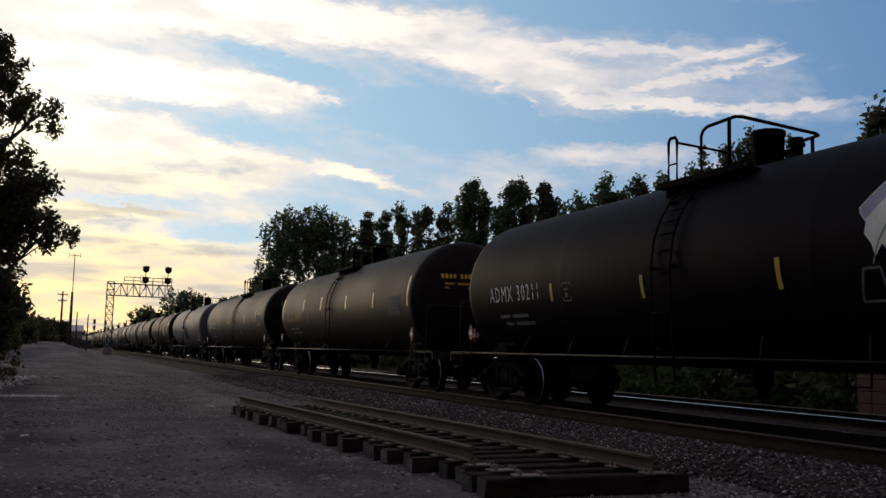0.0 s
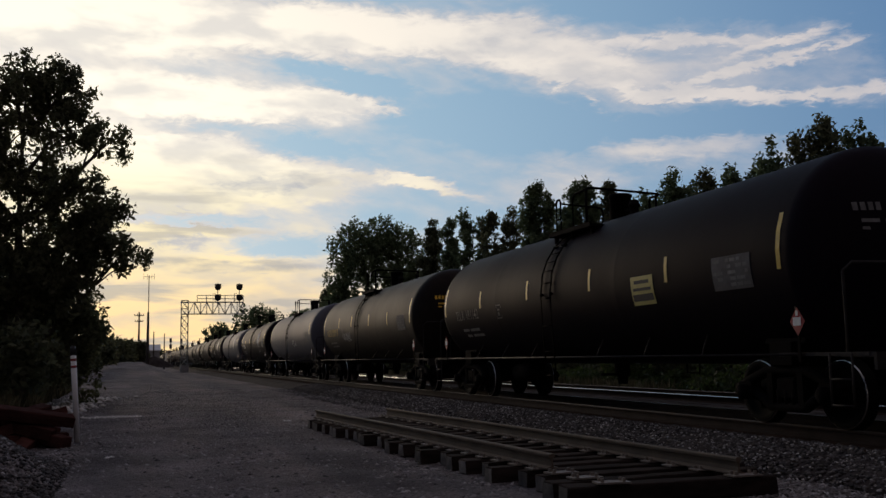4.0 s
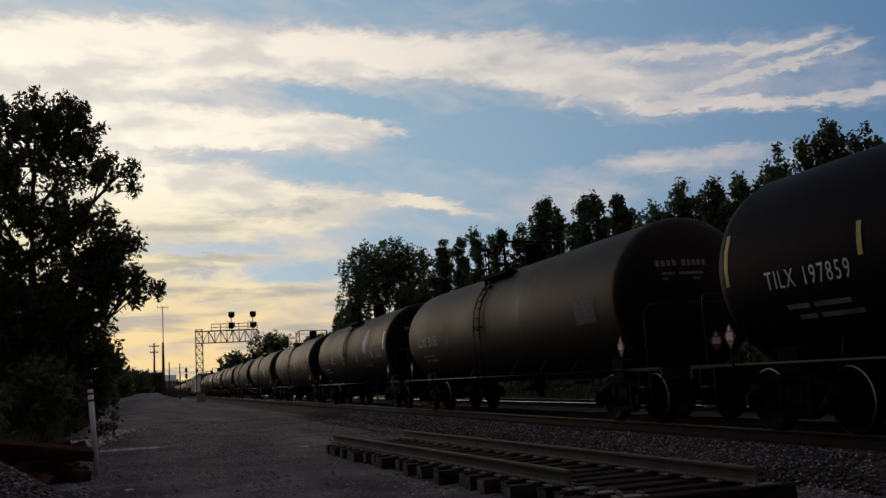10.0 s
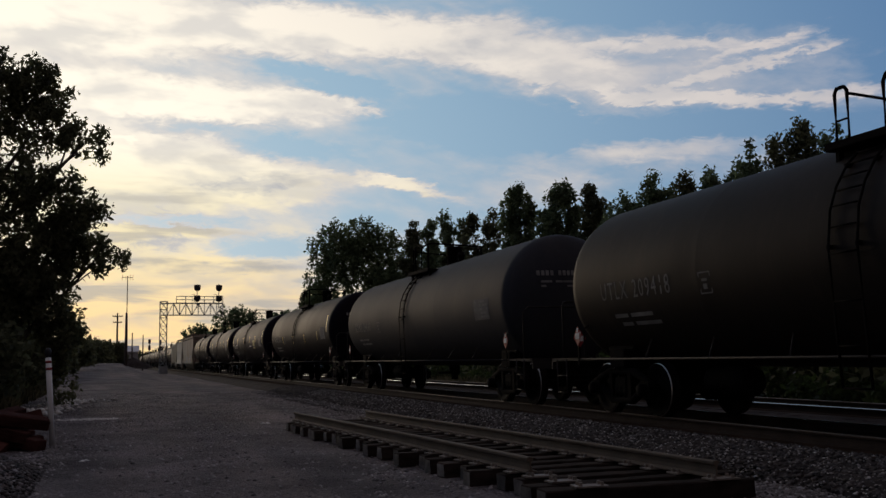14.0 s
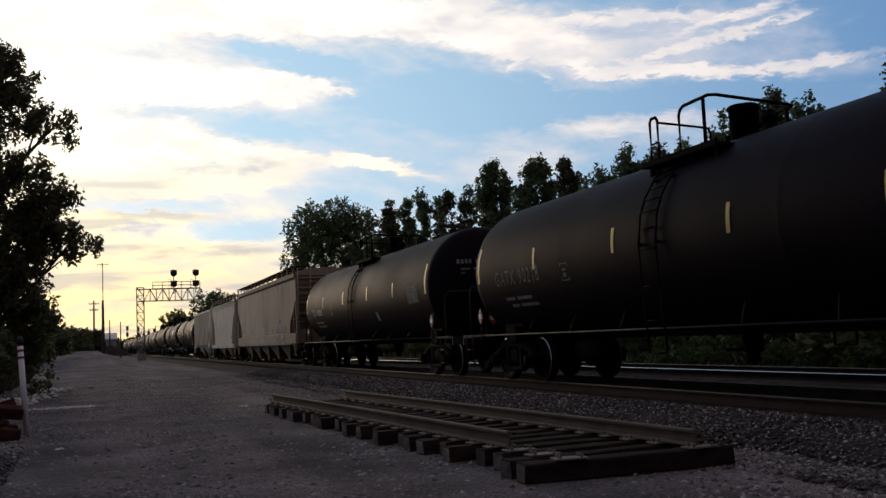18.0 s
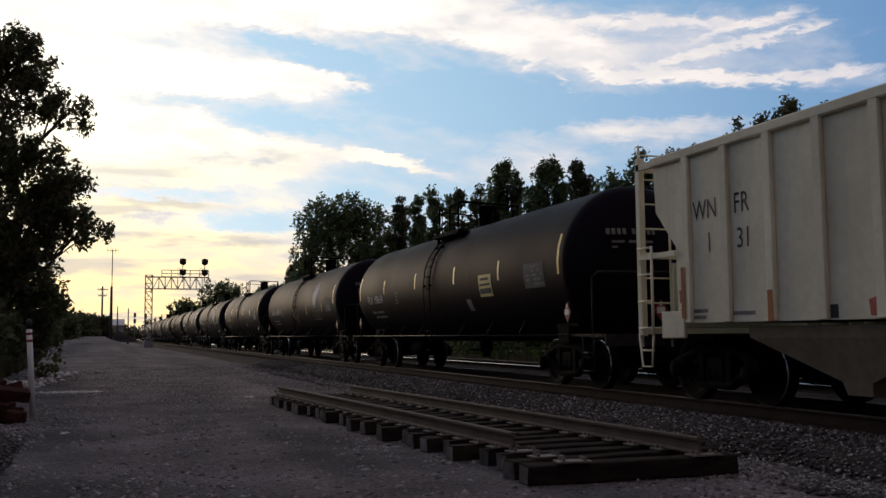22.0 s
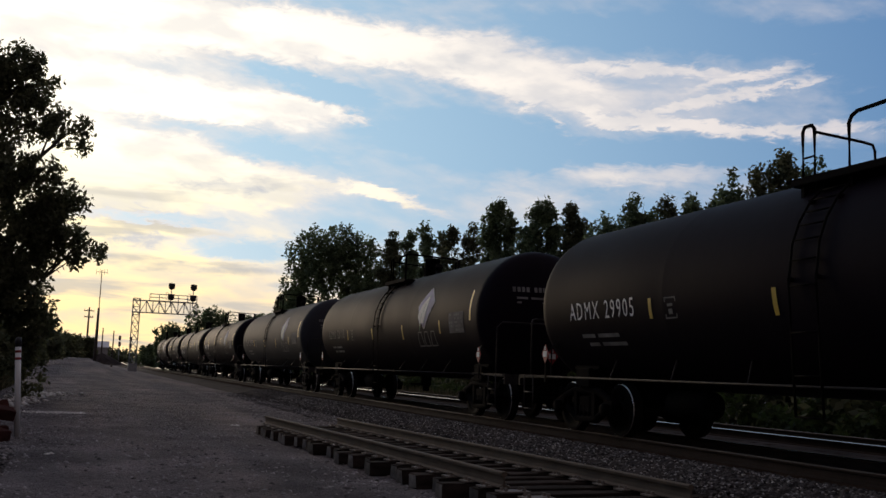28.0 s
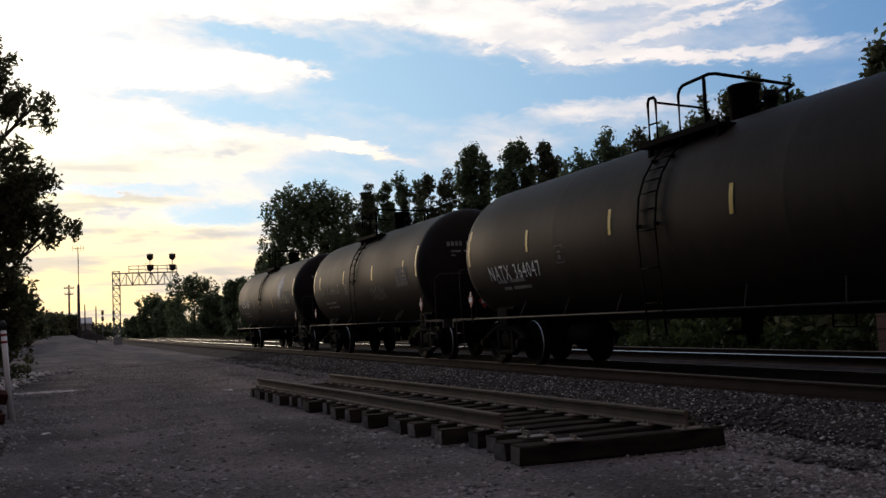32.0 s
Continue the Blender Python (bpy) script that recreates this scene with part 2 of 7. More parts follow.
# ---- materials ----
def material(name, colour, rough=0.8, metal=0.0, vary=0.25, scale=2.0, fine=40.0, bump=0.2, tint=None, streak=1.0, spec=0.5, per_piece=0.0):
    """A procedural surface: two scales of colour variation, grain in roughness, fine relief."""
    mat = bpy.data.materials.new(name)
    mat.use_nodes = True
    nt = mat.node_tree
    bsdf = nt.nodes["Principled BSDF"]
    bsdf.inputs["Metallic"].default_value = metal
    bsdf.inputs["Specular IOR Level"].default_value = spec
    coord = nt.nodes.new("ShaderNodeTexCoord")
    mapping = nt.nodes.new("ShaderNodeMapping")
    mapping.inputs["Scale"].default_value = (1, 1, streak)
    nt.links.new(coord.outputs["Object"], mapping.inputs[0])
    shift = nt.nodes.new("ShaderNodeVectorMath")
    shift.operation = "SCALE"
    shift.inputs[0].default_value = (37.0, 53.0, 0.0)
    nt.links.new(nt.nodes.new("ShaderNodeObjectInfo").outputs["Random"], shift.inputs["Scale"])
    nt.links.new(shift.outputs[0], mapping.inputs["Location"])
    big, small = nt.nodes.new("ShaderNodeTexNoise"), nt.nodes.new("ShaderNodeTexNoise")
    for n, s in ((big, scale), (small, fine)):
        n.inputs["Scale"].default_value, n.inputs["Detail"].default_value = s, 5.0
        nt.links.new(mapping.outputs[0], n.inputs["Vector"])
    dark = tuple(c * (1 - vary) for c in colour)
    light = tint or tuple(min(1.0, c * (1 + vary)) for c in colour)
    ramp = nt.nodes.new("ShaderNodeValToRGB")
    ramp.color_ramp.elements[0].position, ramp.color_ramp.elements[1].position = 0.32, 0.7
    ramp.color_ramp.elements[0].color, ramp.color_ramp.elements[1].color = (*dark, 1), (*light, 1)
    nt.links.new(big.outputs[0], ramp.inputs[0])
    shade = nt.nodes.new("ShaderNodeMapRange")
    shade.inputs[3].default_value, shade.inputs[4].default_value = 1 - vary, 1 + vary
    nt.links.new(small.outputs[0], shade.inputs[0])
    value = shade.outputs[0]
    if per_piece:
        info = nt.nodes.new("ShaderNodeObjectInfo" if per_piece > 0 else "ShaderNodeNewGeometry")
        spread = nt.nodes.new("ShaderNodeMapRange")
        spread.inputs[3].default_value, spread.inputs[4].default_value = 1 - abs(per_piece), 1 + abs(per_piece)
        nt.links.new(info.outputs["Random" if per_piece > 0 else "Random Per Island"], spread.inputs[0])
        times = nt.nodes.new("ShaderNodeMath")
        times.operation = "MULTIPLY"
        nt.links.new(value, times.inputs[0]), nt.links.new(spread.outputs[0], times.inputs[1])
        value = times.outputs[0]
    mul = nt.nodes.new("ShaderNodeVectorMath")
    mul.operation = "SCALE"
    nt.links.new(ramp.outputs[0], mul.inputs[0]), nt.links.new(value, mul.inputs["Scale"])
    nt.links.new(mul.outputs[0], bsdf.inputs["Base Color"])
    r = nt.nodes.new("ShaderNodeMapRange")
    r.inputs[3].default_value, r.inputs[4].default_value = max(0.05, rough - 0.12), min(1.0, rough + 0.12)
    nt.links.new(big.outputs[0], r.inputs[0]), nt.links.new(r.outputs[0], bsdf.inputs["Roughness"])
    if bump:
        b = nt.nodes.new("ShaderNodeBump")
        b.inputs["Strength"].default_value, b.inputs["Distance"].default_value = bump, 0.01
        nt.links.new(small.outputs[0], b.inputs["Height"]), nt.links.new(b.outputs[0], bsdf.inputs["Normal"])
    return mat


def gravel_material():
    """Compacted gravel: broad worn lanes, and single stones as raised light and dark cells."""
    mat = bpy.data.materials.new("gravel")
    mat.use_nodes = True
    nt = mat.node_tree
    link = nt.links.new
    bsdf = nt.nodes["Principled BSDF"]
    bsdf.inputs["Roughness"].default_value, bsdf.inputs["Specular IOR Level"].default_value = 0.95, 0.15
    coord = nt.nodes.new("ShaderNodeTexCoord").outputs["Object"]
    lane, patch, grit = (nt.nodes.new("ShaderNodeTexNoise") for _ in range(3))
    stretch = nt.nodes.new("ShaderNodeMapping")
    stretch.inputs["Scale"].default_value = (0.55, 0.06, 1)
    link(coord, stretch.inputs[0]), link(stretch.outputs[0], lane.inputs["Vector"])
    for n, s, d in ((lane, 1.0, 5.0), (patch, 0.55, 8.0), (grit, 30.0, 4.0)):
        n.inputs["Scale"].default_value, n.inputs["Detail"].default_value = s, d
    link(coord, patch.inputs["Vector"]), link(coord, grit.inputs["Vector"])
    cells = nt.nodes.new("ShaderNodeTexVoronoi")
    cells.inputs["Scale"].default_value = 34.0
    link(coord, cells.inputs["Vector"])
    tone = nt.nodes.new("ShaderNodeValToRGB")
    tone.color_ramp.elements[0].position, tone.color_ramp.elements[1].position = 0.35, 0.68
    tone.color_ramp.elements[0].color, tone.color_ramp.elements[1].color = (0.122, 0.112, 0.120, 1), (0.235, 0.198, 0.188, 1)
    link(lane.outputs[0], tone.inputs[0])
    rag = nt.nodes.new("ShaderNodeMapRange")
    rag.inputs[1].default_value, rag.inputs[2].default_value, rag.inputs[3].default_value, rag.inputs[4].default_value = 0.34, 0.66, 0.62, 1.42
    link(patch.outputs[0], rag.inputs[0])
    pick = nt.nodes.new("ShaderNodeSeparateColor")
    link(cells.outputs["Color"], pick.inputs[0])
    bright = nt.nodes.new("ShaderNodeMapRange")
    bright.inputs[1].default_value, bright.inputs[2].default_value, bright.inputs[3].default_value, bright.inputs[4].default_value = 0.0, 1.0, 0.62, 1.45
    link(pick.outputs[0], bright.inputs[0])
    a, b = nt.nodes.new("ShaderNodeMath"), nt.nodes.new("ShaderNodeVectorMath")
    a.operation, b.operation = "MULTIPLY", "SCALE"
    link(rag.outputs[0], a.inputs[0]), link(bright.outputs[0], a.inputs[1])
    link(tone.outputs[0], b.inputs[0]), link(a.outputs[0], b.inputs["Scale"])
    link(b.outputs[0], bsdf.inputs["Base Color"])
    height = nt.nodes.new("ShaderNodeMath")
    height.operation = "SUBTRACT"
    link(grit.outputs[0], height.inputs[0]), link(cells.outputs["Distance"], height.inputs[1])
    bump = nt.nodes.new("ShaderNodeBump")
    bump.inputs["Strength"].default_value, bump.inputs["Distance"].default_value = 1.0, 0.045
    link(height.outputs[0], bump.inputs["Height"]), link(bump.outputs[0], bsdf.inputs["Normal"])
    return mat


def rusty(name, colour, rust, amount, rough=0.75, spec=0.2):
    """Sun-bleached car paint with grime and rust runs drawn down the side, and broad dull patches."""
    mat = material(name, colour, rough, vary=0.14, scale=0.5, fine=9.0, bump=0.08, spec=spec)
    nt = mat.node_tree
    bsdf = nt.nodes["Principled BSDF"]
    paint = bsdf.inputs["Base Color"].links[0].from_socket
    coord = nt.nodes.new("ShaderNodeTexCoord").outputs["Object"]
    total = None
    for scale, lo, hi in (((1.6, 1.6, 0.10), 0.50, 0.82), ((7.0, 7.0, 0.22), 0.56, 0.86), ((0.45, 0.32, 0.30), 0.44, 0.74)):
        mp, n, r = nt.nodes.new("ShaderNodeMapping"), nt.nodes.new("ShaderNodeTexNoise"), nt.nodes.new("ShaderNodeMapRange")
        mp.inputs["Scale"].default_value = scale
        nt.links.new(nt.nodes["Vector Math"].outputs[0], mp.inputs["Location"])
        n.inputs["Scale"].default_value, n.inputs["Detail"].default_value, n.inputs["Roughness"].default_value = 1.0, 7.0, 0.62
        r.inputs[1].default_value, r.inputs[2].default_value, r.inputs[4].default_value = lo, hi, amount
        nt.links.new(coord, mp.inputs[0]), nt.links.new(mp.outputs[0], n.inputs["Vector"]), nt.links.new(n.outputs[0], r.inputs[0])
        if total is None:
            total = r.outputs[0]
        else:
            add = nt.nodes.new("ShaderNodeMath")
            add.use_clamp = True
            nt.links.new(total, add.inputs[0]), nt.links.new(r.outputs[0], add.inputs[1])
            total = add.outputs[0]
    mix = nt.nodes.new("ShaderNodeMix")
    mix.data_type = "RGBA"
    nt.links.new(total, mix.inputs[0]), nt.links.new(paint, mix.inputs[6])
    mix.inputs[7].default_value = (*rust, 1)
    nt.links.new(mix.outputs[2], bsdf.inputs["Base Color"])
    return mat


def leafy(name, colour):
    """Leaf surface that lets part of the light through."""
    mat = material(name, colour, 0.6, vary=0.3, scale=0.6, fine=6.0, bump=0.0, per_piece=-0.45, spec=0.3)
    nt = mat.node_tree
    bsdf, out = nt.nodes["Principled BSDF"], nt.nodes["Material Output"]
    thin, mix = nt.nodes.new("ShaderNodeBsdfTranslucent"), nt.nodes.new("ShaderNodeMixShader")
    nt.links.new(bsdf.inputs["Base Color"].links[0].from_socket, thin.inputs["Color"])
    mix.inputs[0].default_value = 0.55
    nt.links.new(bsdf.outputs[0], mix.inputs[1]), nt.links.new(thin.outputs[0], mix.inputs[2])
    nt.links.new(mix.outputs[0], out.inputs[0])
    return mat


GRAVEL = gravel_material()
BALLAST = material("ballast", (0.050, 0.043, 0.042), 0.95, vary=0.4, scale=1.2, fine=26.0, bump=1.0, spec=0.03)
STONE = material("ballast_stone", (0.076, 0.068, 0.067), 0.9, vary=0.2, scale=3.0, fine=40.0, bump=0.3, per_piece=-0.85, spec=0.3)
YARD_STONE = material("pale_yard_stone", (0.24, 0.225, 0.225), 0.9, vary=0.2, scale=3.0, fine=40.0, bump=0.3, per_piece=-0.8, spec=0.3)
RUST_DUST = material("rust_stained_ballast", (0.050, 0.034, 0.026), 0.95, vary=0.35, scale=1.5, fine=24.0, bump=0.8, spec=0.0)
RUST_RAIL = material("rusty_rail_steel", (0.105, 0.078, 0.056), 0.8, metal=0.1, vary=0.3, scale=2.5, fine=50.0, bump=0.2)
RAIL_SIDE = material("dark_rail_steel", (0.038, 0.026, 0.021), 0.85, metal=0.1, vary=0.3, scale=2.5, fine=50.0, bump=0.2, spec=0.1)
RAIL_TOP = material("polished_rail_head", (0.40, 0.39, 0.38), 0.22, metal=1.0, vary=0.1, scale=1.0, fine=60.0, bump=0.0)
RAIL_DULL = material("dull_rail_head", (0.10, 0.075, 0.06), 0.6, metal=0.5, vary=0.3, scale=2.0, fine=40.0, bump=0.0)
TIE = material("creosoted_timber", (0.031, 0.023, 0.020), 0.9, vary=0.45, scale=3.0, fine=30.0, bump=0.7, streak=4.0, per_piece=0.45, spec=0.06)
TIE_END = material("weathered_timber_end", (0.12, 0.108, 0.10), 0.95, vary=0.4, scale=9.0, fine=60.0, bump=0.5, per_piece=0.8)
PLATE = material("tie_plate_steel", (0.21, 0.18, 0.155), 0.65, metal=0.3, vary=0.3, scale=6.0, fine=60.0)
STEEL = material("galvanised_steel", (0.32, 0.33, 0.33), 0.6, metal=0.4, vary=0.2, scale=2.0, fine=40.0)
BLACK_PAINT = material("black_signal_paint", (0.012, 0.012, 0.013), 0.6, vary=0.3)
WOOD_POLE = material("pole_timber", (0.075, 0.058, 0.045), 0.9, vary=0.3, scale=2.0, fine=30.0, bump=0.5, streak=0.2)
WHITE_PLASTIC = material("white_post_plastic", (0.78, 0.78, 0.76), 0.5, vary=0.06, scale=3.0, fine=30.0, bump=0.1)
RED_BAND = material("red_reflector", (0.30, 0.03, 0.025), 0.4, vary=0.15)
BALLAST_CHIP = material("pale_ballast_chip", (0.36, 0.345, 0.34), 0.9, vary=0.2, scale=3.0, fine=25.0, bump=0.4, per_piece=-0.6)
PATH_GRAVEL = material("pale_path_gravel", (0.21, 0.19, 0.175), 0.95, vary=0.3, scale=0.8, fine=14.0, bump=0.5, spec=0.1)
WHITE_ROCK = material("pale_limestone", (0.62, 0.60, 0.57), 0.9, vary=0.2, scale=3.0, fine=25.0, bump=0.6, per_piece=-0.3)
BARK = material("bark", (0.055, 0.045, 0.035), 0.95, vary=0.35, scale=2.0, fine=18.0, bump=0.8, streak=0.3)
LEAF = leafy("leaf", (0.125, 0.165, 0.085))
LEAF_DARK = leafy("dark_leaf", (0.110, 0.116, 0.062))
LEAF_FRESH = leafy("fresh_leaf", (0.044, 0.066, 0.021))
GRASS = material("dry_grass", (0.11, 0.10, 0.05), 0.9, vary=0.3, scale=0.8, fine=9.0, bump=0.0, per_piece=-0.4)
ROOF_WHITE = material("white_sheet_metal", (0.75, 0.75, 0.74), 0.5, vary=0.08, scale=0.6, fine=8.0)
WALL_GREY = material("grey_block_wall", (0.30, 0.29, 0.28), 0.9, vary=0.15, scale=0.5, fine=8.0)
BRICK_RED = material("brick_red_paint", (0.10, 0.046, 0.034), 0.85, vary=0.25, scale=1.0, fine=20.0, per_piece=0.25)

# the train
TANK = {
    "black": rusty("black_tank_paint", (0.0085, 0.0058, 0.0098), (0.0150, 0.0108, 0.0145), 0.5, 0.54, 0.022),
    "brown": rusty("dusty_brown_black_paint", (0.0130, 0.0098, 0.0092), (0.034, 0.0245, 0.0190), 0.6, 0.58, 0.07),
    "grey": rusty("weathered_grey_paint", (0.100, 0.098, 0.112), (0.138, 0.129, 0.130), 0.5, 0.58, 0.08),
    "slate": rusty("dull_slate_paint", (0.034, 0.035, 0.041), (0.058, 0.054, 0.054), 0.5, 0.64, 0.06),
}
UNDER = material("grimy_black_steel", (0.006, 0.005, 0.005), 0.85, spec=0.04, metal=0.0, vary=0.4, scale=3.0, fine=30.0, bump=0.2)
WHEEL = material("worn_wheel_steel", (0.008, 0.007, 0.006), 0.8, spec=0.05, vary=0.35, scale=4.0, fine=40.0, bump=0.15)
TREAD = material("bright_wheel_rim", (0.55, 0.54, 0.53), 0.3, metal=1.0, vary=0.15, scale=4.0, fine=40.0, bump=0.0)
HAND_RAIL = material("greyed_handrail_paint", (0.035, 0.032, 0.031), 0.6, spec=0.06, vary=0.3, scale=5.0, fine=40.0)
MARK_WHITE = material("white_stencil_paint", (0.80, 0.79, 0.76), 0.7, vary=0.22, scale=3.0, fine=20.0, bump=0.0)
MARK_DIM = material("grimy_stencil_paint", (0.16, 0.155, 0.15), 0.8, vary=0.4, scale=3.0, fine=14.0, bump=0.0)
MARK_YELLOW = material("yellow_stencil_paint", (0.78, 0.45, 0.045), 0.7, vary=0.3, scale=3.0, fine=20.0, bump=0.0)
REFLECT = material("yellow_reflective_tape", (0.60, 0.40, 0.05), 0.45, vary=0.22, scale=3.0, fine=25.0, bump=0.0)
PLACARD_RED = material("red_hazard_placard", (0.34, 0.035, 0.035), 0.6, vary=0.15, scale=4.0, fine=30.0, bump=0.0)
LABEL_YELLOW = material("yellow_safety_label", (0.55, 0.47, 0.14), 0.6, vary=0.15, scale=4.0, fine=30.0, bump=0.0)
HOPPER_TAN = rusty("tan_grey_hopper_paint", (0.34, 0.285, 0.22), (0.17, 0.095, 0.06), 0.75)
HOPPER_RUST = rusty("rust_brown_roof_edge", (0.20, 0.13, 0.09), (0.12, 0.06, 0.035), 0.6)
HOPPER_PALE = rusty("pale_grey_hopper_paint", (0.48, 0.45, 0.37), (0.22, 0.17, 0.13), 0.35)
HOPPER_BEIGE = rusty("off_white_hopper_paint", (0.76, 0.71, 0.54), (0.42, 0.32, 0.21), 0.28)
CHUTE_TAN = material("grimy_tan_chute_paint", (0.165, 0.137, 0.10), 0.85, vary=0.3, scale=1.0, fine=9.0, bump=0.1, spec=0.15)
GRAFFITI_DARK = material("purple_grey_spray_paint", (0.085, 0.080, 0.11), 0.7, vary=0.3, scale=3.0, fine=15.0, bump=0.0)
GRAFFITI_BLUE = material("pale_blue_spray_paint", (0.20, 0.25, 0.262), 0.7, vary=0.3, scale=3.0, fine=15.0, bump=0.0)
GRAFFITI_WHITE = material("white_spray_paint", (0.55, 0.55, 0.54), 0.7, vary=0.25, scale=3.0, fine=15.0, bump=0.0)
RUST_PATCH = material("orange_rust_primer", (0.36, 0.13, 0.045), 0.85, vary=0.35, scale=3.0, fine=15.0, bump=0.0)
SPLASH_RED = material("faded_red_splash", (0.42, 0.10, 0.08), 0.8, vary=0.3, scale=4.0, fine=20.0, bump=0.0)
OLD_TIMBER = material("red_brown_old_timber", (0.085, 0.034, 0.029), 0.92, vary=0.4, scale=3.0, fine=30.0, bump=0.6, streak=3.0, per_piece=0.4, spec=0.05)
PANEL_GREY = material("faded_panel_grey", (0.10, 0.095, 0.095), 0.8, vary=0.3, scale=3.0, fine=14.0, bump=0.0)
EMBLEM_CREAM = material("cream_emblem_paint", (0.86, 0.84, 0.74), 0.7, vary=0.15, scale=3.0, fine=15.0, bump=0.0)
EMBLEM_RIM = material("pale_emblem_border", (0.55, 0.55, 0.52), 0.7, vary=0.2, scale=3.0, fine=15.0, bump=0.0)
EMBLEM_VIOLET = material("violet_emblem_paint", (0.36, 0.34, 0.45), 0.7, vary=0.2, scale=3.0, fine=15.0, bump=0.0)
EMBLEM_GREEN = material("green_emblem_line", (0.16, 0.33, 0.18), 0.7, vary=0.2, scale=3.0, fine=15.0, bump=0.0)
STENCIL_FADED = material("faded_dark_stencil", (0.11, 0.095, 0.08), 0.8, vary=0.35, scale=4.0, fine=14.0, bump=0.0)
STENCIL_BLACK = material("black_stencil_paint", (0.03, 0.03, 0.03), 0.7, vary=0.3, scale=3.0, fine=15.0, bump=0.0)


# ---- mesh helpers ----
def thing(name, at, label, category, group="", kind=""):
    ob = new(name)
    ob.matrix_basis = at
    ob.empty_display_size = 0.2
    return tagged(ob, label, category, group, kind)


def part(name, bm, mat, parent=None, label="", smooth=False, at=None):
    """Links a bmesh (or a ready mesh) as one mesh object under a thing or a part."""
    if isinstance(bm, bmesh.types.BMesh):
        me = bpy.data.meshes.new(name)
        if smooth:
            for f in bm.faces:
                f.smooth = True
        bm.normal_update()
        bm.to_mesh(me)
        bm.free()
        for one in (mat if isinstance(mat, (list, tuple)) else [mat]):
            me.materials.append(one)
    else:
        me = bm
    ob = new(name, me)
    ob.parent = parent
    if at is not None:
        ob.matrix_basis = at
    if label:
        ob["label"] = label
    return ob


def box(bm, x, y, z, sx, sy, sz, turn=None, slot=0, taper=1.0):
    """A box by its centre and full sizes; taper narrows its top."""
    vs = []
    for k in (-1, 1):
        t = taper if k > 0 else 1.0
        for i, j in ((-1, -1), (1, -1), (1, 1), (-1, 1)):
            p = Vector((i * sx / 2 * t, j * sy / 2 * t, k * sz / 2))
            if turn is not None:
                p = turn @ p
            vs.append(bm.verts.new((p.x + x, p.y + y, p.z + z)))
    for q in ((3, 2, 1, 0), (4, 5, 6, 7), (0, 1, 5, 4), (1, 2, 6, 5), (2, 3, 7, 6), (3, 0, 4, 7)):
        f = bm.faces.new([vs[i] for i in q])
        f.material_index = slot
    return bm


def bev(bm, width, segments=1):
    bmesh.ops.bevel(bm, geom=bm.edges[:], offset=width, segments=segments, affect="EDGES", profile=0.5)
    return bm


def tube(bm, points, r, n=6, slot=0):
    """A pipe along a line of points."""
    pts = [Vector(p) for p in points]
    rings = []
    for i, p in enumerate(pts):
        d = (pts[min(i + 1, len(pts) - 1)] - pts[max(i - 1, 0)]).normalized()
        side = d.cross(Vector((0, 0, 1)))
        side = side.normalized() if side.length > 1e-3 else Vector((1, 0, 0))
        up = side.cross(d)
        rr = r[i] if isinstance(r, (list, tuple)) else r
        rings.append([bm.verts.new(p + side * (rr * math.cos(2 * math.pi * k / n)) + up * (rr * math.sin(2 * math.pi * k / n))) for k in range(n)])
    for a, b in zip(rings, rings[1:]):
        for k in range(n):
            f = bm.faces.new((a[k], a[(k + 1) % n], b[(k + 1) % n], b[k]))
            f.material_index, f.smooth = slot, True
    for ring, rev in ((rings[0], False), (rings[-1], True)):
        f = bm.faces.new(ring if rev else ring[::-1])
        f.material_index = slot
    return bm


def lathe(bm, profile, axis="y", n=24, slot=0, at=(0, 0, 0), slots=None):
    """A turned body: (along, radius) pairs about an axis; end radii of 0 close it."""
    def place(a, r, k):
        c, s = r * math.cos(2 * math.pi * k / n), r * math.sin(2 * math.pi * k / n)
        p = {"x": (a, c, s), "y": (s, a, c), "z": (c, s, a)}[axis]
        return (p[0] + at[0], p[1] + at[1], p[2] + at[2])
    rings = []
    for a, r in profile:
        rings.append([bm.verts.new(place(a, 0, 0))] if r < 1e-6 else [bm.verts.new(place(a, r, k)) for k in range(n)])
    for i, (a, b) in enumerate(zip(rings, rings[1:])):
        for k in range(n):
            q = (k + 1) % n
            vs = [a[0], b[q], b[k]] if len(a) == 1 else [a[k], a[q], b[0]] if len(b) == 1 else [a[k], a[q], b[q], b[k]]
            f = bm.faces.new(vs)
            f.smooth, f.material_index = True, slots[i] if slots else slot
    for ring, end in ((rings[0], 0), (rings[-1], 1)):
        if len(ring) > 1:
            bm.faces.new(ring[::-1] if not end else ring).material_index = slot
    bmesh.ops.recalc_face_normals(bm, faces=bm.faces[:])
    return bm


def raw_mesh(name, verts, faces, mat):
    """A mesh from numpy arrays of verts and equal-sized faces."""
    me = bpy.data.meshes.new(name)
    verts, faces = np.asarray(verts, np.float32), np.asarray(faces, np.int32)
    n, k = faces.shape
    me.vertices.add(len(verts)), me.loops.add(n * k), me.polygons.add(n)
    me.vertices.foreach_set("co", verts.ravel())
    me.loops.foreach_set("vertex_index", faces.ravel())
    me.polygons.foreach_set("loop_start", np.arange(n, dtype=np.int32) * k)
    me.update(calc_edges=True)
    for one in (mat if isinstance(mat, (list, tuple)) else [mat]):
        me.materials.append(one)
    return me


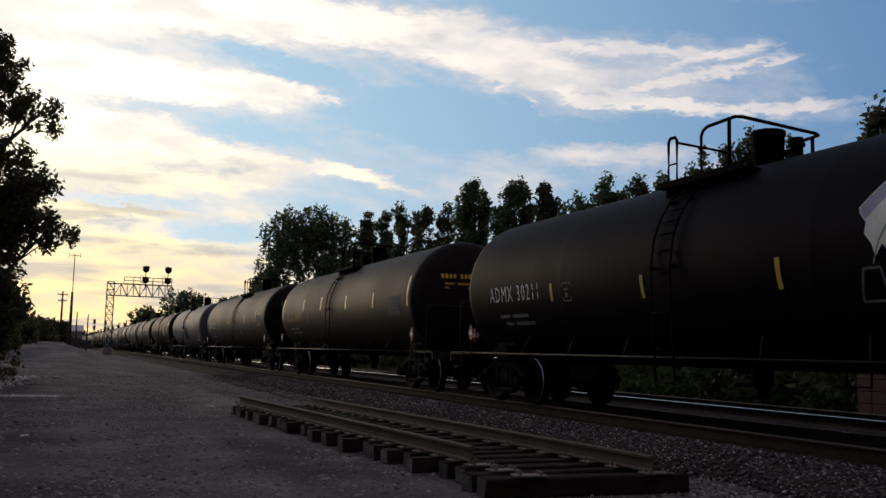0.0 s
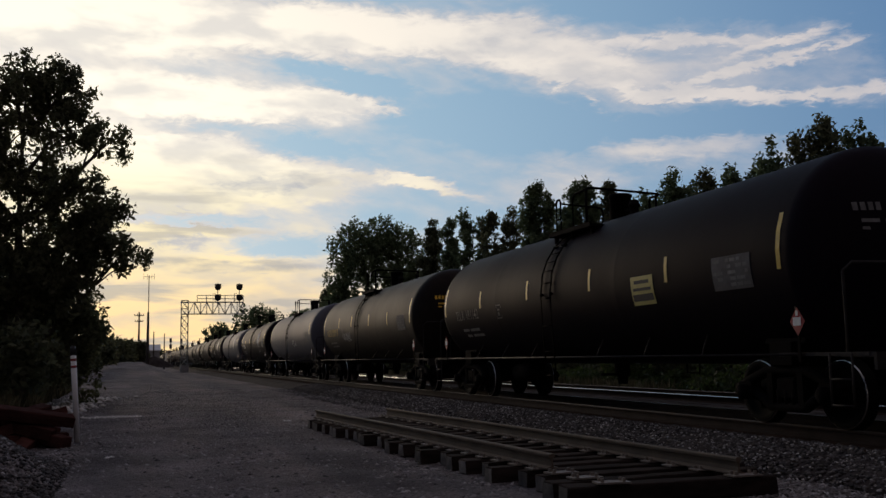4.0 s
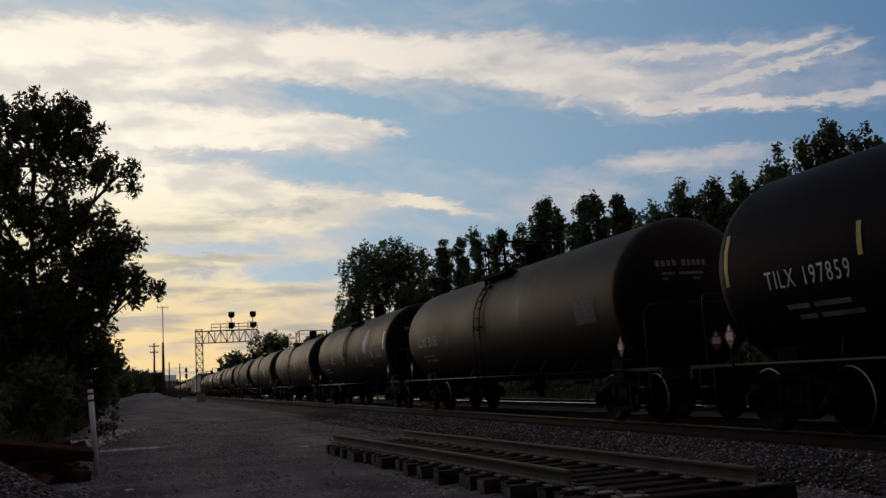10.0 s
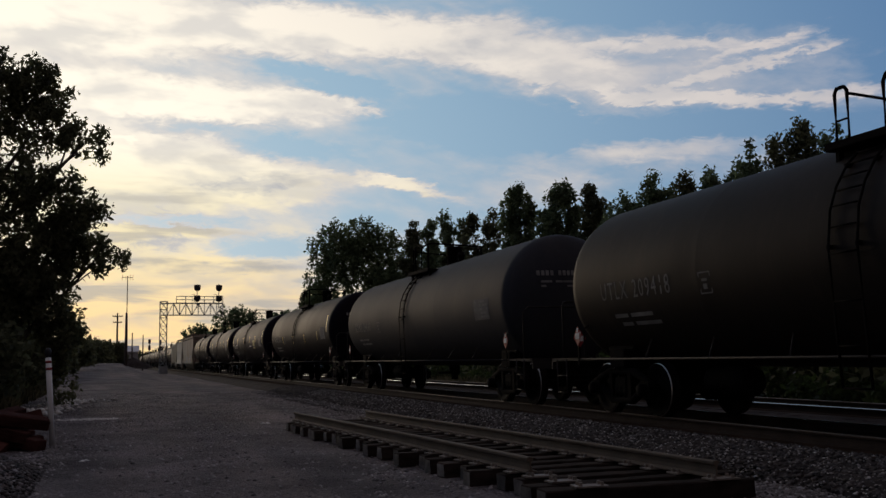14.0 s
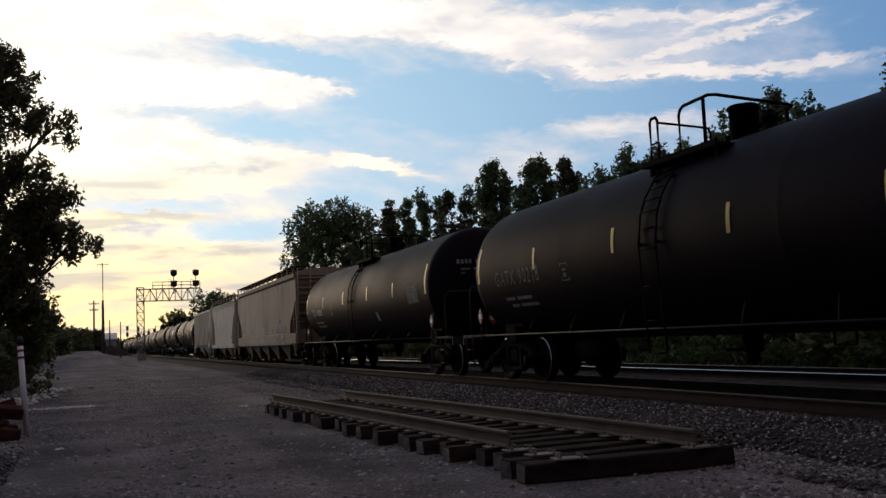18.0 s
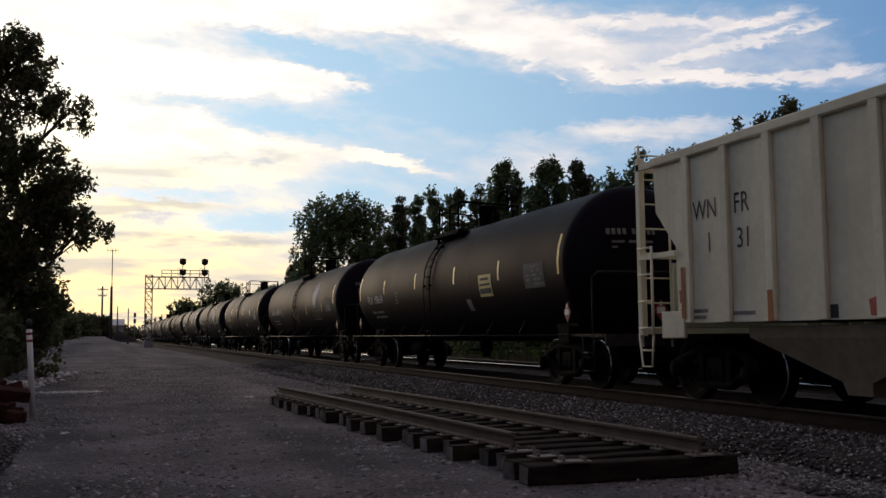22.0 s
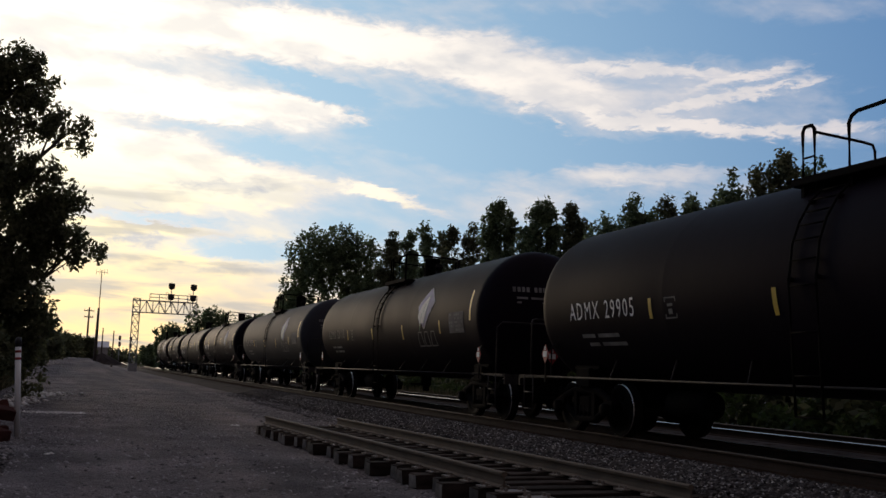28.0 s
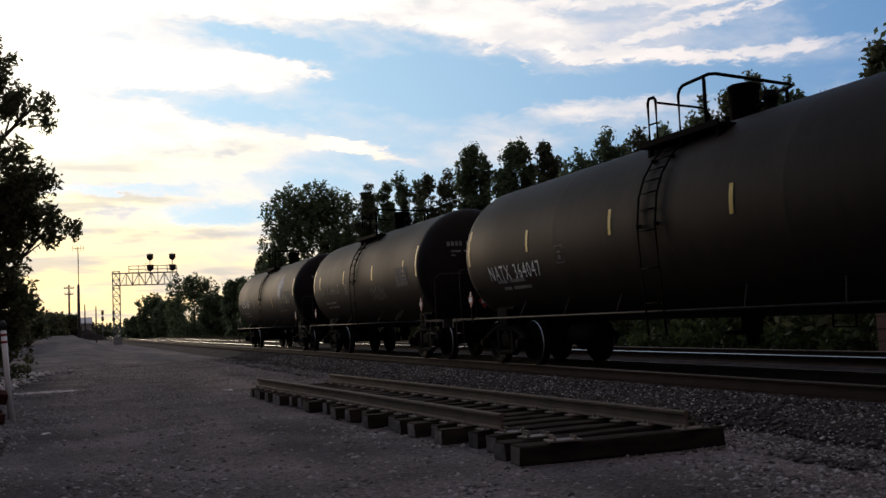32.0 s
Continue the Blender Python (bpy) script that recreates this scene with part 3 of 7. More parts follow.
# ---- ground ----
def ground_z(x, y):
    """The lie of the land: flat yard, a rise along the far left, a ditch beyond the tracks."""
    x, y = np.asarray(x, float), np.asarray(y, float)
    w = np.clip((y - 42) / 90, 0, 1)
    rise = 1.5 * w * w * (3 - 2 * w) * np.clip((4.5 - x) / 4, 0, 1)
    ditch = -0.35 * np.clip((x - 17.5) / 2.5, 0, 1)
    mound = 1.35 * (1 - np.exp(-np.clip(-0.9 - x, 0, 20) / 1.1)) * np.exp(-((y - 12.3) / 2.4) ** 2) * np.clip((x + 16) / 10, 0, 1)
    bumps = 0.02 * np.sin(x * 1.7 + 0.6 * y) * np.sin(y * 0.9 - 0.4 * x) + 0.012 * np.sin(x * 4.1 + 1.0) * np.sin(y * 3.3)
    return rise + ditch + mound + bumps * np.exp(-np.abs(y) / 90)


def steps(lo, near_lo, near_hi, hi, fine, grow):
    a = list(np.arange(near_lo, near_hi + 1e-6, fine))
    d = fine
    while a[-1] < hi:
        d *= grow
        a.append(a[-1] + d)
    d = fine
    while a[0] > lo:
        d *= grow
        a.insert(0, a[0] - d)
    return np.array(a)


def make_ground():
    xs, ys = steps(-2500, -9, 9, 2500, 0.3, 1.16), steps(-2500, 2, 42, 3500, 0.3, 1.13)
    gx, gy = np.meshgrid(xs, ys)
    verts = np.stack([gx, gy, ground_z(gx, gy)], -1).reshape(-1, 3)
    nx, ny = len(xs), len(ys)
    i = (np.arange(ny - 1)[:, None] * nx + np.arange(nx - 1)[None]).ravel()
    me = raw_mesh("ground", verts, np.stack([i, i + 1, i + nx + 1, i + nx], 1), GRAVEL)
    me.polygons.foreach_set("use_smooth", np.ones(len(me.polygons), bool))
    tagged(part("ground", me, None), "dark compacted gravel yard with cinders and scattered stones", "ground", kind="structure")


make_ground()


def make_ballast():
    """The raised bed of both tracks, with stained crowns between the rails."""
    bm = bmesh.new()
    c2 = TRACK2_X
    prof = [(7.0, -0.05), (7.5, 0.16), (8.2, 0.27), (8.75, 0.275), (10.55, 0.275), (11.8, 0.22), (13.1, 0.275), (14.9, 0.275), (15.8, 0.2), (17.6, -0.4)]
    ys = steps(-140, 0, 40, 1400, 2.0, 1.25)
    rows = [[bm.verts.new((x + (0.05 * math.sin(y * 1.3 + x) if 0 < i < 9 else 0), y, z)) for i, (x, z) in enumerate(prof)] for y in ys]
    for a, b in zip(rows, rows[1:]):
        for k in range(len(prof) - 1):
            f = bm.faces.new((a[k], a[k + 1], b[k + 1], b[k]))
            f.material_index = 1 if k in (2, 3, 4, 6, 7) else 0
    tagged(part("ballast_bed", bm, [BALLAST, RUST_DUST]), "grey crushed stone ballast bed, rust-stained between the rails", "ballast", kind="structure")


make_ballast()


def rail_profile(z0=0.0):
    """Half-outlines of a flat-bottomed rail, 0.17 high, closed."""
    half = [(0.068, 0.0), (0.068, 0.012), (0.014, 0.032), (0.009, 0.075), (0.012, 0.12), (0.034, 0.132), (0.036, 0.158), (0.026, 0.17)]
    return [(x, z + z0) for x, z in half] + [(-x, z + z0) for x, z in half[::-1]]


def rail_mesh(y0, y1, mats, bend=0.0, cuts=1):
    bm = bmesh.new()
    prof = rail_profile()
    rows = []
    for i in range(cuts + 1):
        u = i / cuts
        rows.append([bm.verts.new((x + bend * math.sin(u * math.pi), y0 + (y1 - y0) * u, z)) for x, z in prof])
    n = len(prof)
    for a, b in zip(rows, rows[1:]):
        for k in range(n):
            f = bm.faces.new((a[k], b[k], b[(k + 1) % n], a[(k + 1) % n]))
            f.material_index = 1 if k in (6, 7, 8) else 0
    bm.faces.new(rows[0][::-1]), bm.faces.new(rows[-1])
    bmesh.ops.recalc_face_normals(bm, faces=bm.faces[:])
    me = bpy.data.meshes.new("rail")
    bm.to_mesh(me)
    bm.free()
    for one in mats:
        me.materials.append(one)
    return me


def tie_mesh(length=2.59, wide=0.23, high=0.18, seed=0, mat=None):
    """A sawn timber with split, uneven edges and paler ends."""
    rng = random.Random(seed)
    bm = bmesh.new()
    box(bm, 0, 0, high / 2, length, wide, high)
    bmesh.ops.subdivide_edges(bm, edges=[e for e in bm.edges if abs((e.verts[0].co - e.verts[1].co).x) > 1], cuts=3)
    bev(bm, 0.012)
    for v in bm.verts:
        v.co += Vector((rng.uniform(-0.008, 0.008), rng.uniform(-0.007, 0.007), rng.uniform(-0.006, 0.006)))
    bm.normal_update()
    for f in bm.faces:
        f.material_index = 1 if abs(f.normal.x) > 0.9 else 0
    me = bpy.data.meshes.new("tie")
    bm.to_mesh(me)
    bm.free()
    me.materials.append(mat or TIE), me.materials.append(mat or TIE_END)
    return me


def make_tracks():
    ties = [tie_mesh(seed=s) for s in range(4)]
    long_rail, dull_rail = rail_mesh(-140, 1400, (RAIL_SIDE, RAIL_TOP)), rail_mesh(-140, 1400, (RAIL_SIDE, RAIL_DULL))
    rng = random.Random(4)
    for name, x, label in (("track_1", TRACK_X, "railway track with steel rails on timber ties, carrying the train"), ("track_2", TRACK2_X, "second railway track with polished steel rails on timber ties")):
        track = thing(name, pose(x, 0, 0), label, "railway track", kind="structure")
        for side in (-0.752, 0.752):
            part("rail", long_rail if (x < 12) == (side > 0) else dull_rail, None, track, "steel rail on tie plates", at=pose(side, 0, RAIL_Z - 0.17))
        for i in range(130):
            part("tie", ties[rng.randrange(4)], None, track, at=pose(rng.uniform(-0.03, 0.03), 3 + i * 0.5 + rng.uniform(-0.02, 0.02), RAIL_Z - 0.17 - 0.185, 0, 0, rng.uniform(-1, 1)))
        bm = bmesh.new()
        for i in range(500):
            box(bm, 0, 68 + i * 0.5, RAIL_Z - 0.265, 2.59, 0.23, 0.18)
        tagged(part("far_ties", bm, TIE, track), kind="stuff")


make_tracks()


# ---- loose track panel ----
def make_panel():
    """A prefabricated length of track lying on the gravel; local y runs away from the camera, 0 at the far end."""
    panel = thing("track_panel", pose(3.705, 20.97, 0, 0, 0, 3.55), "prefabricated rusty track panel lying on the gravel", "track panel")
    rng = random.Random(7)
    ties = [tie_mesh(seed=20 + s, wide=0.235) for s in range(6)]
    plate_bm = bmesh.new()
    box(plate_bm, 0, 0, 0.008, 0.34, 0.19, 0.016)
    for sx in (-0.11, 0.11):
        box(plate_bm, sx, 0.05, 0.026, 0.03, 0.03, 0.045)
        box(plate_bm, sx, -0.05, 0.026, 0.03, 0.03, 0.05)
    plate_me = bpy.data.meshes.new("tie_plate")
    plate_bm.to_mesh(plate_me), plate_bm.free()
    plate_me.materials.append(PLATE)
    # feet of the rails stand on plates on the ties
    top = 0.195
    y, i = -11.75, 1
    # the last tie lies askew in front of the rail ends
    part("tie", tie_mesh(2.36, 0.24, 0.19, 31), None, panel, at=pose(0.69, -12.27, 0.004, 0, 0, -5.0))
    part("tie_plate", plate_me, None, panel, at=pose(0.0, -12.28, top + 0.012, 0, 0, -12))
    part("tie_plate", plate_me, None, panel, at=pose(1.49, -12.40, top + 0.008, 0, 0, -4))
    proud = (0.02, -0.06, 0.12, 0.14, -0.06, 0.10, -0.02, 0.0, 0.10, -0.10, 0.08, -0.02, -0.08, 0.06, 0.10, -0.06, 0.04, 0.08, 0.06, -0.05, 0.02, -0.02, -0.06, 0.02)
    while y < -0.2:
        part("tie", ties[rng.randrange(6)], None, panel, at=pose(0.90 + 0.13 * (1 + y / 12) + proud[i % 24], y, 0.004, 0, 0, rng.uniform(-1.6, 1.6)))
        for x in (0, 1.505):
            part("tie_plate", plate_me, None, panel, at=pose(x + rng.uniform(-0.015, 0.015), y, top + 0.002, 0, 0, rng.uniform(-3, 3)))
        y += 0.497 + rng.uniform(-0.02, 0.02)
        i += 1
    for x, y0, y1, bend in ((0, -11.02, 0.0, 0.02), (1.49, -12.34, -0.37, 0.02)):
        part("rail", rail_mesh(y0, y1, (RUST_RAIL, RUST_RAIL), bend, 8), None, panel, "rusty brown steel rail", at=pose(x, 0, top + 0.018))
    return panel


make_panel()


# ---- tank cars ----
TANK_R, TANK_Z, TANK_HALF, CAR_L = 1.50, 2.34, 8.2, 18.34      # heights above the rail head
MESHES = {}


def kept(key, build):
    """Builds a mesh once and gives the same data afterwards."""
    if key not in MESHES:
        ob_mesh = build()
        MESHES[key] = ob_mesh
    return MESHES[key]


def mesh_of(bm, name, mats, smooth=False):
    me = bpy.data.meshes.new(name)
    if smooth:
        for f in bm.faces:
            f.smooth = True
    bm.normal_update()
    bm.to_mesh(me)
    bm.free()
    for one in (mats if isinstance(mats, (list, tuple)) else [mats]):
        me.materials.append(one)
    return me


def on_shell(me_or_bm, y, angle, r=TANK_R + 0.006):
    """Wraps flat work (x along the car, y up the side) on to the near side of the shell; angle in degrees above its middle."""
    for v in me_or_bm:
        a = radians(angle) + v.co.y / r
        v.co = Vector((-r * math.cos(a) - v.co.z, y - v.co.x, TANK_Z + r * math.sin(a)))


def text_mesh(words, size, mats, wrap=None, condensed=0.85, spacing=1.0):
    curve = bpy.data.curves.new("lettering", "FONT")
    curve.body, curve.size, curve.align_x, curve.align_y = words, size, "LEFT", "BOTTOM"
    curve.resolution_u, curve.space_character = 2, spacing
    ob = bpy.data.objects.new("lettering", curve)
    scene.collection.objects.link(ob)
    me = bpy.data.meshes.new_from_object(ob.evaluated_get(bpy.context.evaluated_depsgraph_get()))
    bpy.data.objects.remove(ob)
    me.materials.clear()
    me.materials.append(mats)
    for v in me.vertices:
        v.co.x *= condensed
    if wrap:
        on_shell(me.vertices, *wrap)
    return me


def patch_mesh(shape, mat, y, angle, cuts=1):
    """A flat patch wrapped on the shell, from its outline (x along the car to the left end, y up)."""
    bm = bmesh.new()
    bm.faces.new([bm.verts.new((px, py, 0)) for px, py in shape])
    if cuts > 1:
        hi, lo = max(p[1] for p in shape), min(p[1] for p in shape)
        for k in range(1, cuts):
            h = lo + (hi - lo) * k / cuts
            bmesh.ops.bisect_plane(bm, geom=bm.verts[:] + bm.edges[:] + bm.faces[:], plane_co=(0, h, 0), plane_no=(0, 1, 0))
    on_shell(bm.verts, y, angle)
    bmesh.ops.recalc_face_normals(bm, faces=bm.faces[:])
    bm.normal_update()
    if bm.faces and bm.faces[:][0].normal.x > 0:
        bmesh.ops.reverse_faces(bm, faces=bm.faces[:])
    return mesh_of(bm, "patch", mat)


def rect(w, h):
    return [(-w / 2, -h / 2), (w / 2, -h / 2), (w / 2, h / 2), (-w / 2, h / 2)]


def build_shell(colour, half=TANK_HALF):
    bm = bmesh.new()
    prof = [(-half, 0.0)]
    depth = 0.72
    for k in range(1, 9):
        a = k / 9 * math.pi / 2
        prof.append((-half + depth * (1 - math.cos(a)), TANK_R * math.sin(a)))
    prof += [(-half + depth, TANK_R), (-half + depth + 0.05, TANK_R)]
    for y in (-2.6, 3.5):
        prof += [(y - 0.2, TANK_R), (y - 0.03, TANK_R), (y - 0.015, TANK_R + 0.0008), (y + 0.015, TANK_R + 0.0008), (y + 0.03, TANK_R), (y + 0.2, TANK_R)]
    prof += [(-a, r) for a, r in prof[:11][::-1]]
    lathe(bm, prof, "y", 56, at=(0, 0, TANK_Z))
    return mesh_of(bm, "tank", TANK[colour])


def build_truck():
    """Meshes of one bogie: bolster, side frame, wheelset."""
    bm = bmesh.new()
    box(bm, 0, 0, 0.52, 2.1, 0.42, 0.3)
    box(bm, 0, 0, 0.74, 0.7, 0.7, 0.18)
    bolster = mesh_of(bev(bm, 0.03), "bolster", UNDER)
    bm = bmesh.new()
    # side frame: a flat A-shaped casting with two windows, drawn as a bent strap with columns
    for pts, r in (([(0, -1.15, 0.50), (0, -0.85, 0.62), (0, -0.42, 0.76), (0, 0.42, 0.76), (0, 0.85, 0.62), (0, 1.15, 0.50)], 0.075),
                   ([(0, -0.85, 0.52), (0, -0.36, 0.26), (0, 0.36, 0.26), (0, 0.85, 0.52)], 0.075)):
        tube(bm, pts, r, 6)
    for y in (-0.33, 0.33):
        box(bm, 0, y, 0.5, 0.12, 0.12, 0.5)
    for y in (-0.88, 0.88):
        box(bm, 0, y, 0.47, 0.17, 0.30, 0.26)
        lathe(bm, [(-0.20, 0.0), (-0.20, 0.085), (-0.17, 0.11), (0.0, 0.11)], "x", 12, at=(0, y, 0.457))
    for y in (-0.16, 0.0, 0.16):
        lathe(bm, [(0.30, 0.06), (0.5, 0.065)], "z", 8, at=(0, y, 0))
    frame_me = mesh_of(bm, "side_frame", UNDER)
    bm = bmesh.new()
    prof = [(0.0, 0.07), (0.0, 0.10), (0.02, 0.13), (0.0, 0.34), (-0.02, 0.36), (-0.035, 0.445), (-0.022, 0.458), (0.09, 0.46), (0.10, 0.49), (0.13, 0.485), (0.13, 0.37), (0.08, 0.34), (0.07, 0.14), (0.13, 0.10), (0.13, 0.07)]
    marks = [0, 0, 0, 0, 0, 1, 0, 0, 0, 0, 0, 0, 0, 0]
    lathe(bm, prof, "x", 28, at=(-0.79, 0, 0), slots=marks)
    lathe(bm, [(-a, r) for a, r in prof], "x", 28, at=(0.79, 0, 0), slots=marks)
    lathe(bm, [(-0.95, 0.07), (-0.6, 0.085), (0.6, 0.085), (0.95, 0.07)], "x", 10)
    for k in range(3):              # balance holes and a chalk mark make the turning seen
        box(bm, -0.79, 0.22 * math.cos(k * 2.1), 0.22 * math.sin(k * 2.1), 0.03, 0.05, 0.05)
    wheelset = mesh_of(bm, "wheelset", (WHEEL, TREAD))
    return bolster, frame_me, wheelset


WHEELSETS = []


def add_truck(car, y):
    bolster, frame_me, wheelset = kept("truck", build_truck)
    truck = part("truck", bolster, None, car, "cast steel two-axle bogie", at=pose(0, y, 0))
    for x in (-1.0, 1.0):
        part("side_frame", frame_me, None, truck, at=pose(x, 0, 0))
    for yy in (-0.88, 0.88):
        WHEELSETS.append((part("wheelset", wheelset, None, truck, "pair of steel wheels on an axle", at=pose(0, yy, 0.457)), car, yy))
    return truck


def build_end():
    """Stub sill, end platform, hoop railing and coupler at the +y end."""
    bm = bmesh.new()
    box(bm, 0, 7.2, 0.80, 0.42, 3.4, 0.36)
    box(bm, 0, 6.7, 1.0, 2.2, 0.5, 0.34)
    for s in (-1, 1):      # saddle plates reaching up to the shell
        box(bm, s * 0.72, 6.7, 1.15, 0.55, 0.9, 0.30, Matrix.Rotation(radians(-28 * s), 3, "Y"))
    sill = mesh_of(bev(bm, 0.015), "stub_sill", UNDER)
    bm = bmesh.new()
    box(bm, 0, 8.55, 0.98, 2.75, 0.62, 0.06)
    box(bm, 0, 8.84, 0.90, 2.75, 0.05, 0.2)
    for s in (-1, 1):
        box(bm, s * 1.30, 7.9, 0.99, 0.17, 1.7, 0.05)
    deck = mesh_of(bm, "end_platform", HAND_RAIL)
    bm = bmesh.new()
    tube(bm, [(-1.35, 8.35, 1.0), (-1.35, 8.35, 2.02), (-1.32, 8.38, 2.10), (-1.25, 8.4, 2.12), (0, 8.55, 2.12), (1.25, 8.4, 2.12), (1.35, 8.35, 2.02), (1.35, 8.35, 1.0)], 0.022, 6)
    for s in (-1, 1):
        tube(bm, [(s * 1.36, 7.45, 1.0), (s * 1.36, 7.45, 1.55), (s * 1.30, 7.35, 1.62)], 0.02, 6)
    hoop = mesh_of(bm, "end_railing", HAND_RAIL)
    bm = bmesh.new()
    steps_made = []
    for x in (-1.42, 1.42):
        bm = bmesh.new()
        for z in (0.36, 0.68):
            tube(bm, [(x, 8.1, z), (x, 8.5, z)], 0.014, 6)
        for yy in (8.1, 8.5):
            tube(bm, [(x, yy, 0.34), (x, yy, 1.0)], 0.016, 6)
        steps_made.append(("sill_step", mesh_of(bm, "sill_step", HAND_RAIL), ""))
    bm = bmesh.new()
    box(bm, 0, 8.75, 0.80, 0.14, 0.5, 0.16)
    box(bm, 0.05, 9.08, 0.80, 0.24, 0.22, 0.30)
    box(bm, -0.10, 9.12, 0.80, 0.10, 0.12, 0.26)
    tube(bm, [(0.12, 8.95, 0.75), (0.16, 9.0, 0.42), (0.1, 9.16, 0.38)], 0.03, 6)
    coupler = mesh_of(bev(bm, 0.012), "coupler", UNDER)
    return (("stub_sill", sill, ""), ("end_platform", deck, "grey steel end platform"), ("end_railing", hoop, "grey pipe railing hoop"), *steps_made, ("coupler", coupler, "black steel knuckle coupler"))


def build_side_rail(half=TANK_HALF):
    bm = bmesh.new()
    tube(bm, [(-1.40, 0.6 - half, 0.99), (-1.40, half - 0.6, 0.99)], 0.020, 6)
    for y in (-half + 3.0, -3.4, -1.6, 1.6, 3.4, half - 3.0):
        tube(bm, [(-1.40, y, 0.99), (-1.06, y + 0.32, 1.34)], 0.014, 5)
    return mesh_of(bm, "side_rail", HAND_RAIL)


def build_ladder():
    """Ladder from the sill up round the shell to the top platform."""
    bm = bmesh.new()
    pts = [(-1.46, 0.62), (-1.51, 1.4), (-1.55, 2.3)]
    for a in range(15, 66, 12):
        pts.append((-1.55 * math.cos(radians(a)), TANK_Z + 1.55 * math.sin(radians(a))))
    for y in (0.12, 0.60):
        tube(bm, [(x, y, z) for x, z in pts], 0.018, 5)
        for x, z in (pts[2], pts[5]):
            box(bm, x + 0.05, y, z, 0.12, 0.05, 0.05)
    total, k = 12, 0
    for k in range(total):
        u = k / (total - 1) * (len(pts) - 1)
        i = min(int(u), len(pts) - 2)
        w = u - i
        x, z = pts[i][0] * (1 - w) + pts[i + 1][0] * w, pts[i][1] * (1 - w) + pts[i + 1][1] * w
        tube(bm, [(x, 0.12, z), (x, 0.60, z)], 0.013, 5)
    return mesh_of(bm, "side_ladder", UNDER)


def flipped(me):
    """The same mesh on the other side of the car."""
    other = me.copy()
    for v in other.vertices:
        v.co.x = -v.co.x
    other.flip_normals()
    return other


def build_tops():
    """Fittings on the crown: a walkway down each side, step hoop, railed manway, relief valve."""
    top = TANK_Z + TANK_R
    bm = bmesh.new()
    box(bm, -0.92, 0.08, top - 0.23, 0.34, 2.0, 0.05)
    box(bm, -1.09, 0.08, top - 0.20, 0.03, 2.0, 0.09)
    for y in (-0.8, 0.1, 0.95):
        box(bm, -0.98, y, top - 0.34, 0.08, 0.06, 0.26)
    for k in range(9):              # grating bars
        box(bm, -0.92, -0.82 + k * 0.225, top - 0.195, 0.32, 0.03, 0.03)
    deck = mesh_of(bm, "top_platform", UNDER)
    foot, high = top - 0.26, top + 0.57
    hoops = []

    def hoop(pts, r=0.026):
        bm = bmesh.new()
        tube(bm, pts, r, 6)
        hoops.append(("top_railing", mesh_of(bm, "top_railing", UNDER)))
    # the step hoop at the ladder, with a bar across to the crown
    hoop([(-0.92, 1.05, foot), (-0.92, 1.05, high - 0.06), (-0.92, 1.01, high), (-0.92, 0.88, high), (-0.92, 0.83, high - 0.06), (-0.92, 0.83, foot)])
    hoop([(-0.92, 0.85, high - 0.09), (-0.1, 0.84, high - 0.14), (0.06, 0.84, high - 0.16), (0.10, 0.84, high - 0.24), (0.10, 0.84, top - 0.05)], 0.02)
    hoop([(-0.92, 1.05, high - 0.42), (-0.92, 0.83, high - 0.42)], 0.014)
    # the rail round the manway: near side, across, far side
    hoop([(-0.92, 0.22, foot), (-0.92, 0.22, high - 0.12), (-0.92, 0.17, high - 0.04), (-0.92, 0.08, high), (-0.92, -0.40, high + 0.01), (-0.90, -0.53, high + 0.02), (-0.80, -0.57, high + 0.02),
          (0.76, -0.31, high), (0.86, -0.27, high - 0.01), (0.88, -0.18, high - 0.01), (0.88, 0.10, high - 0.02)])
    hoop([(-0.92, -0.43, high), (-0.92, -0.43, foot)], 0.03)
    hoop([(0.88, -0.12, high), (0.88, -0.12, foot)], 0.03)
    hoop([(0.88, 0.10, high - 0.02), (0.88, 0.16, high - 0.10), (0.88, 0.16, foot)])
    bm = bmesh.new()
    lathe(bm, [(0.0, 0.20), (0.06, 0.20), (0.07, 0.22), (0.50, 0.23), (0.51, 0.25), (0.56, 0.25), (0.58, 0.22), (0.60, 0.0)], "z", 24, at=(0, -0.17, top - 0.03))
    dome = mesh_of(bm, "manway", UNDER)
    bm = bmesh.new()
    lathe(bm, [(0.0, 0.15), (0.08, 0.13), (0.09, 0.09), (0.22, 0.09), (0.23, 0.12), (0.28, 0.12), (0.29, 0.10), (0.36, 0.09), (0.38, 0.0)], "z", 14, at=(0, -0.76, top - 0.03))
    box(bm, 0, -0.56, top + 0.16, 0.08, 0.24, 0.06)
    valve = mesh_of(bm, "relief_valve", UNDER)
    bm = bmesh.new()
    box(bm, 0.15, 0.42, top + 0.03, 0.34, 0.30, 0.14)
    lathe(bm, [(0.0, 0.06), (0.07, 0.06), (0.09, 0.09), (0.13, 0.0)], "z", 10, at=(0.15, 0.42, top + 0.09))
    fitting = mesh_of(bev(bm, 0.012), "valve_box", UNDER)
    return (("top_platform", deck), ("top_platform", flipped(deck)), *hoops, ("manway", dome), ("relief_valve", valve), ("valve_box", fitting))


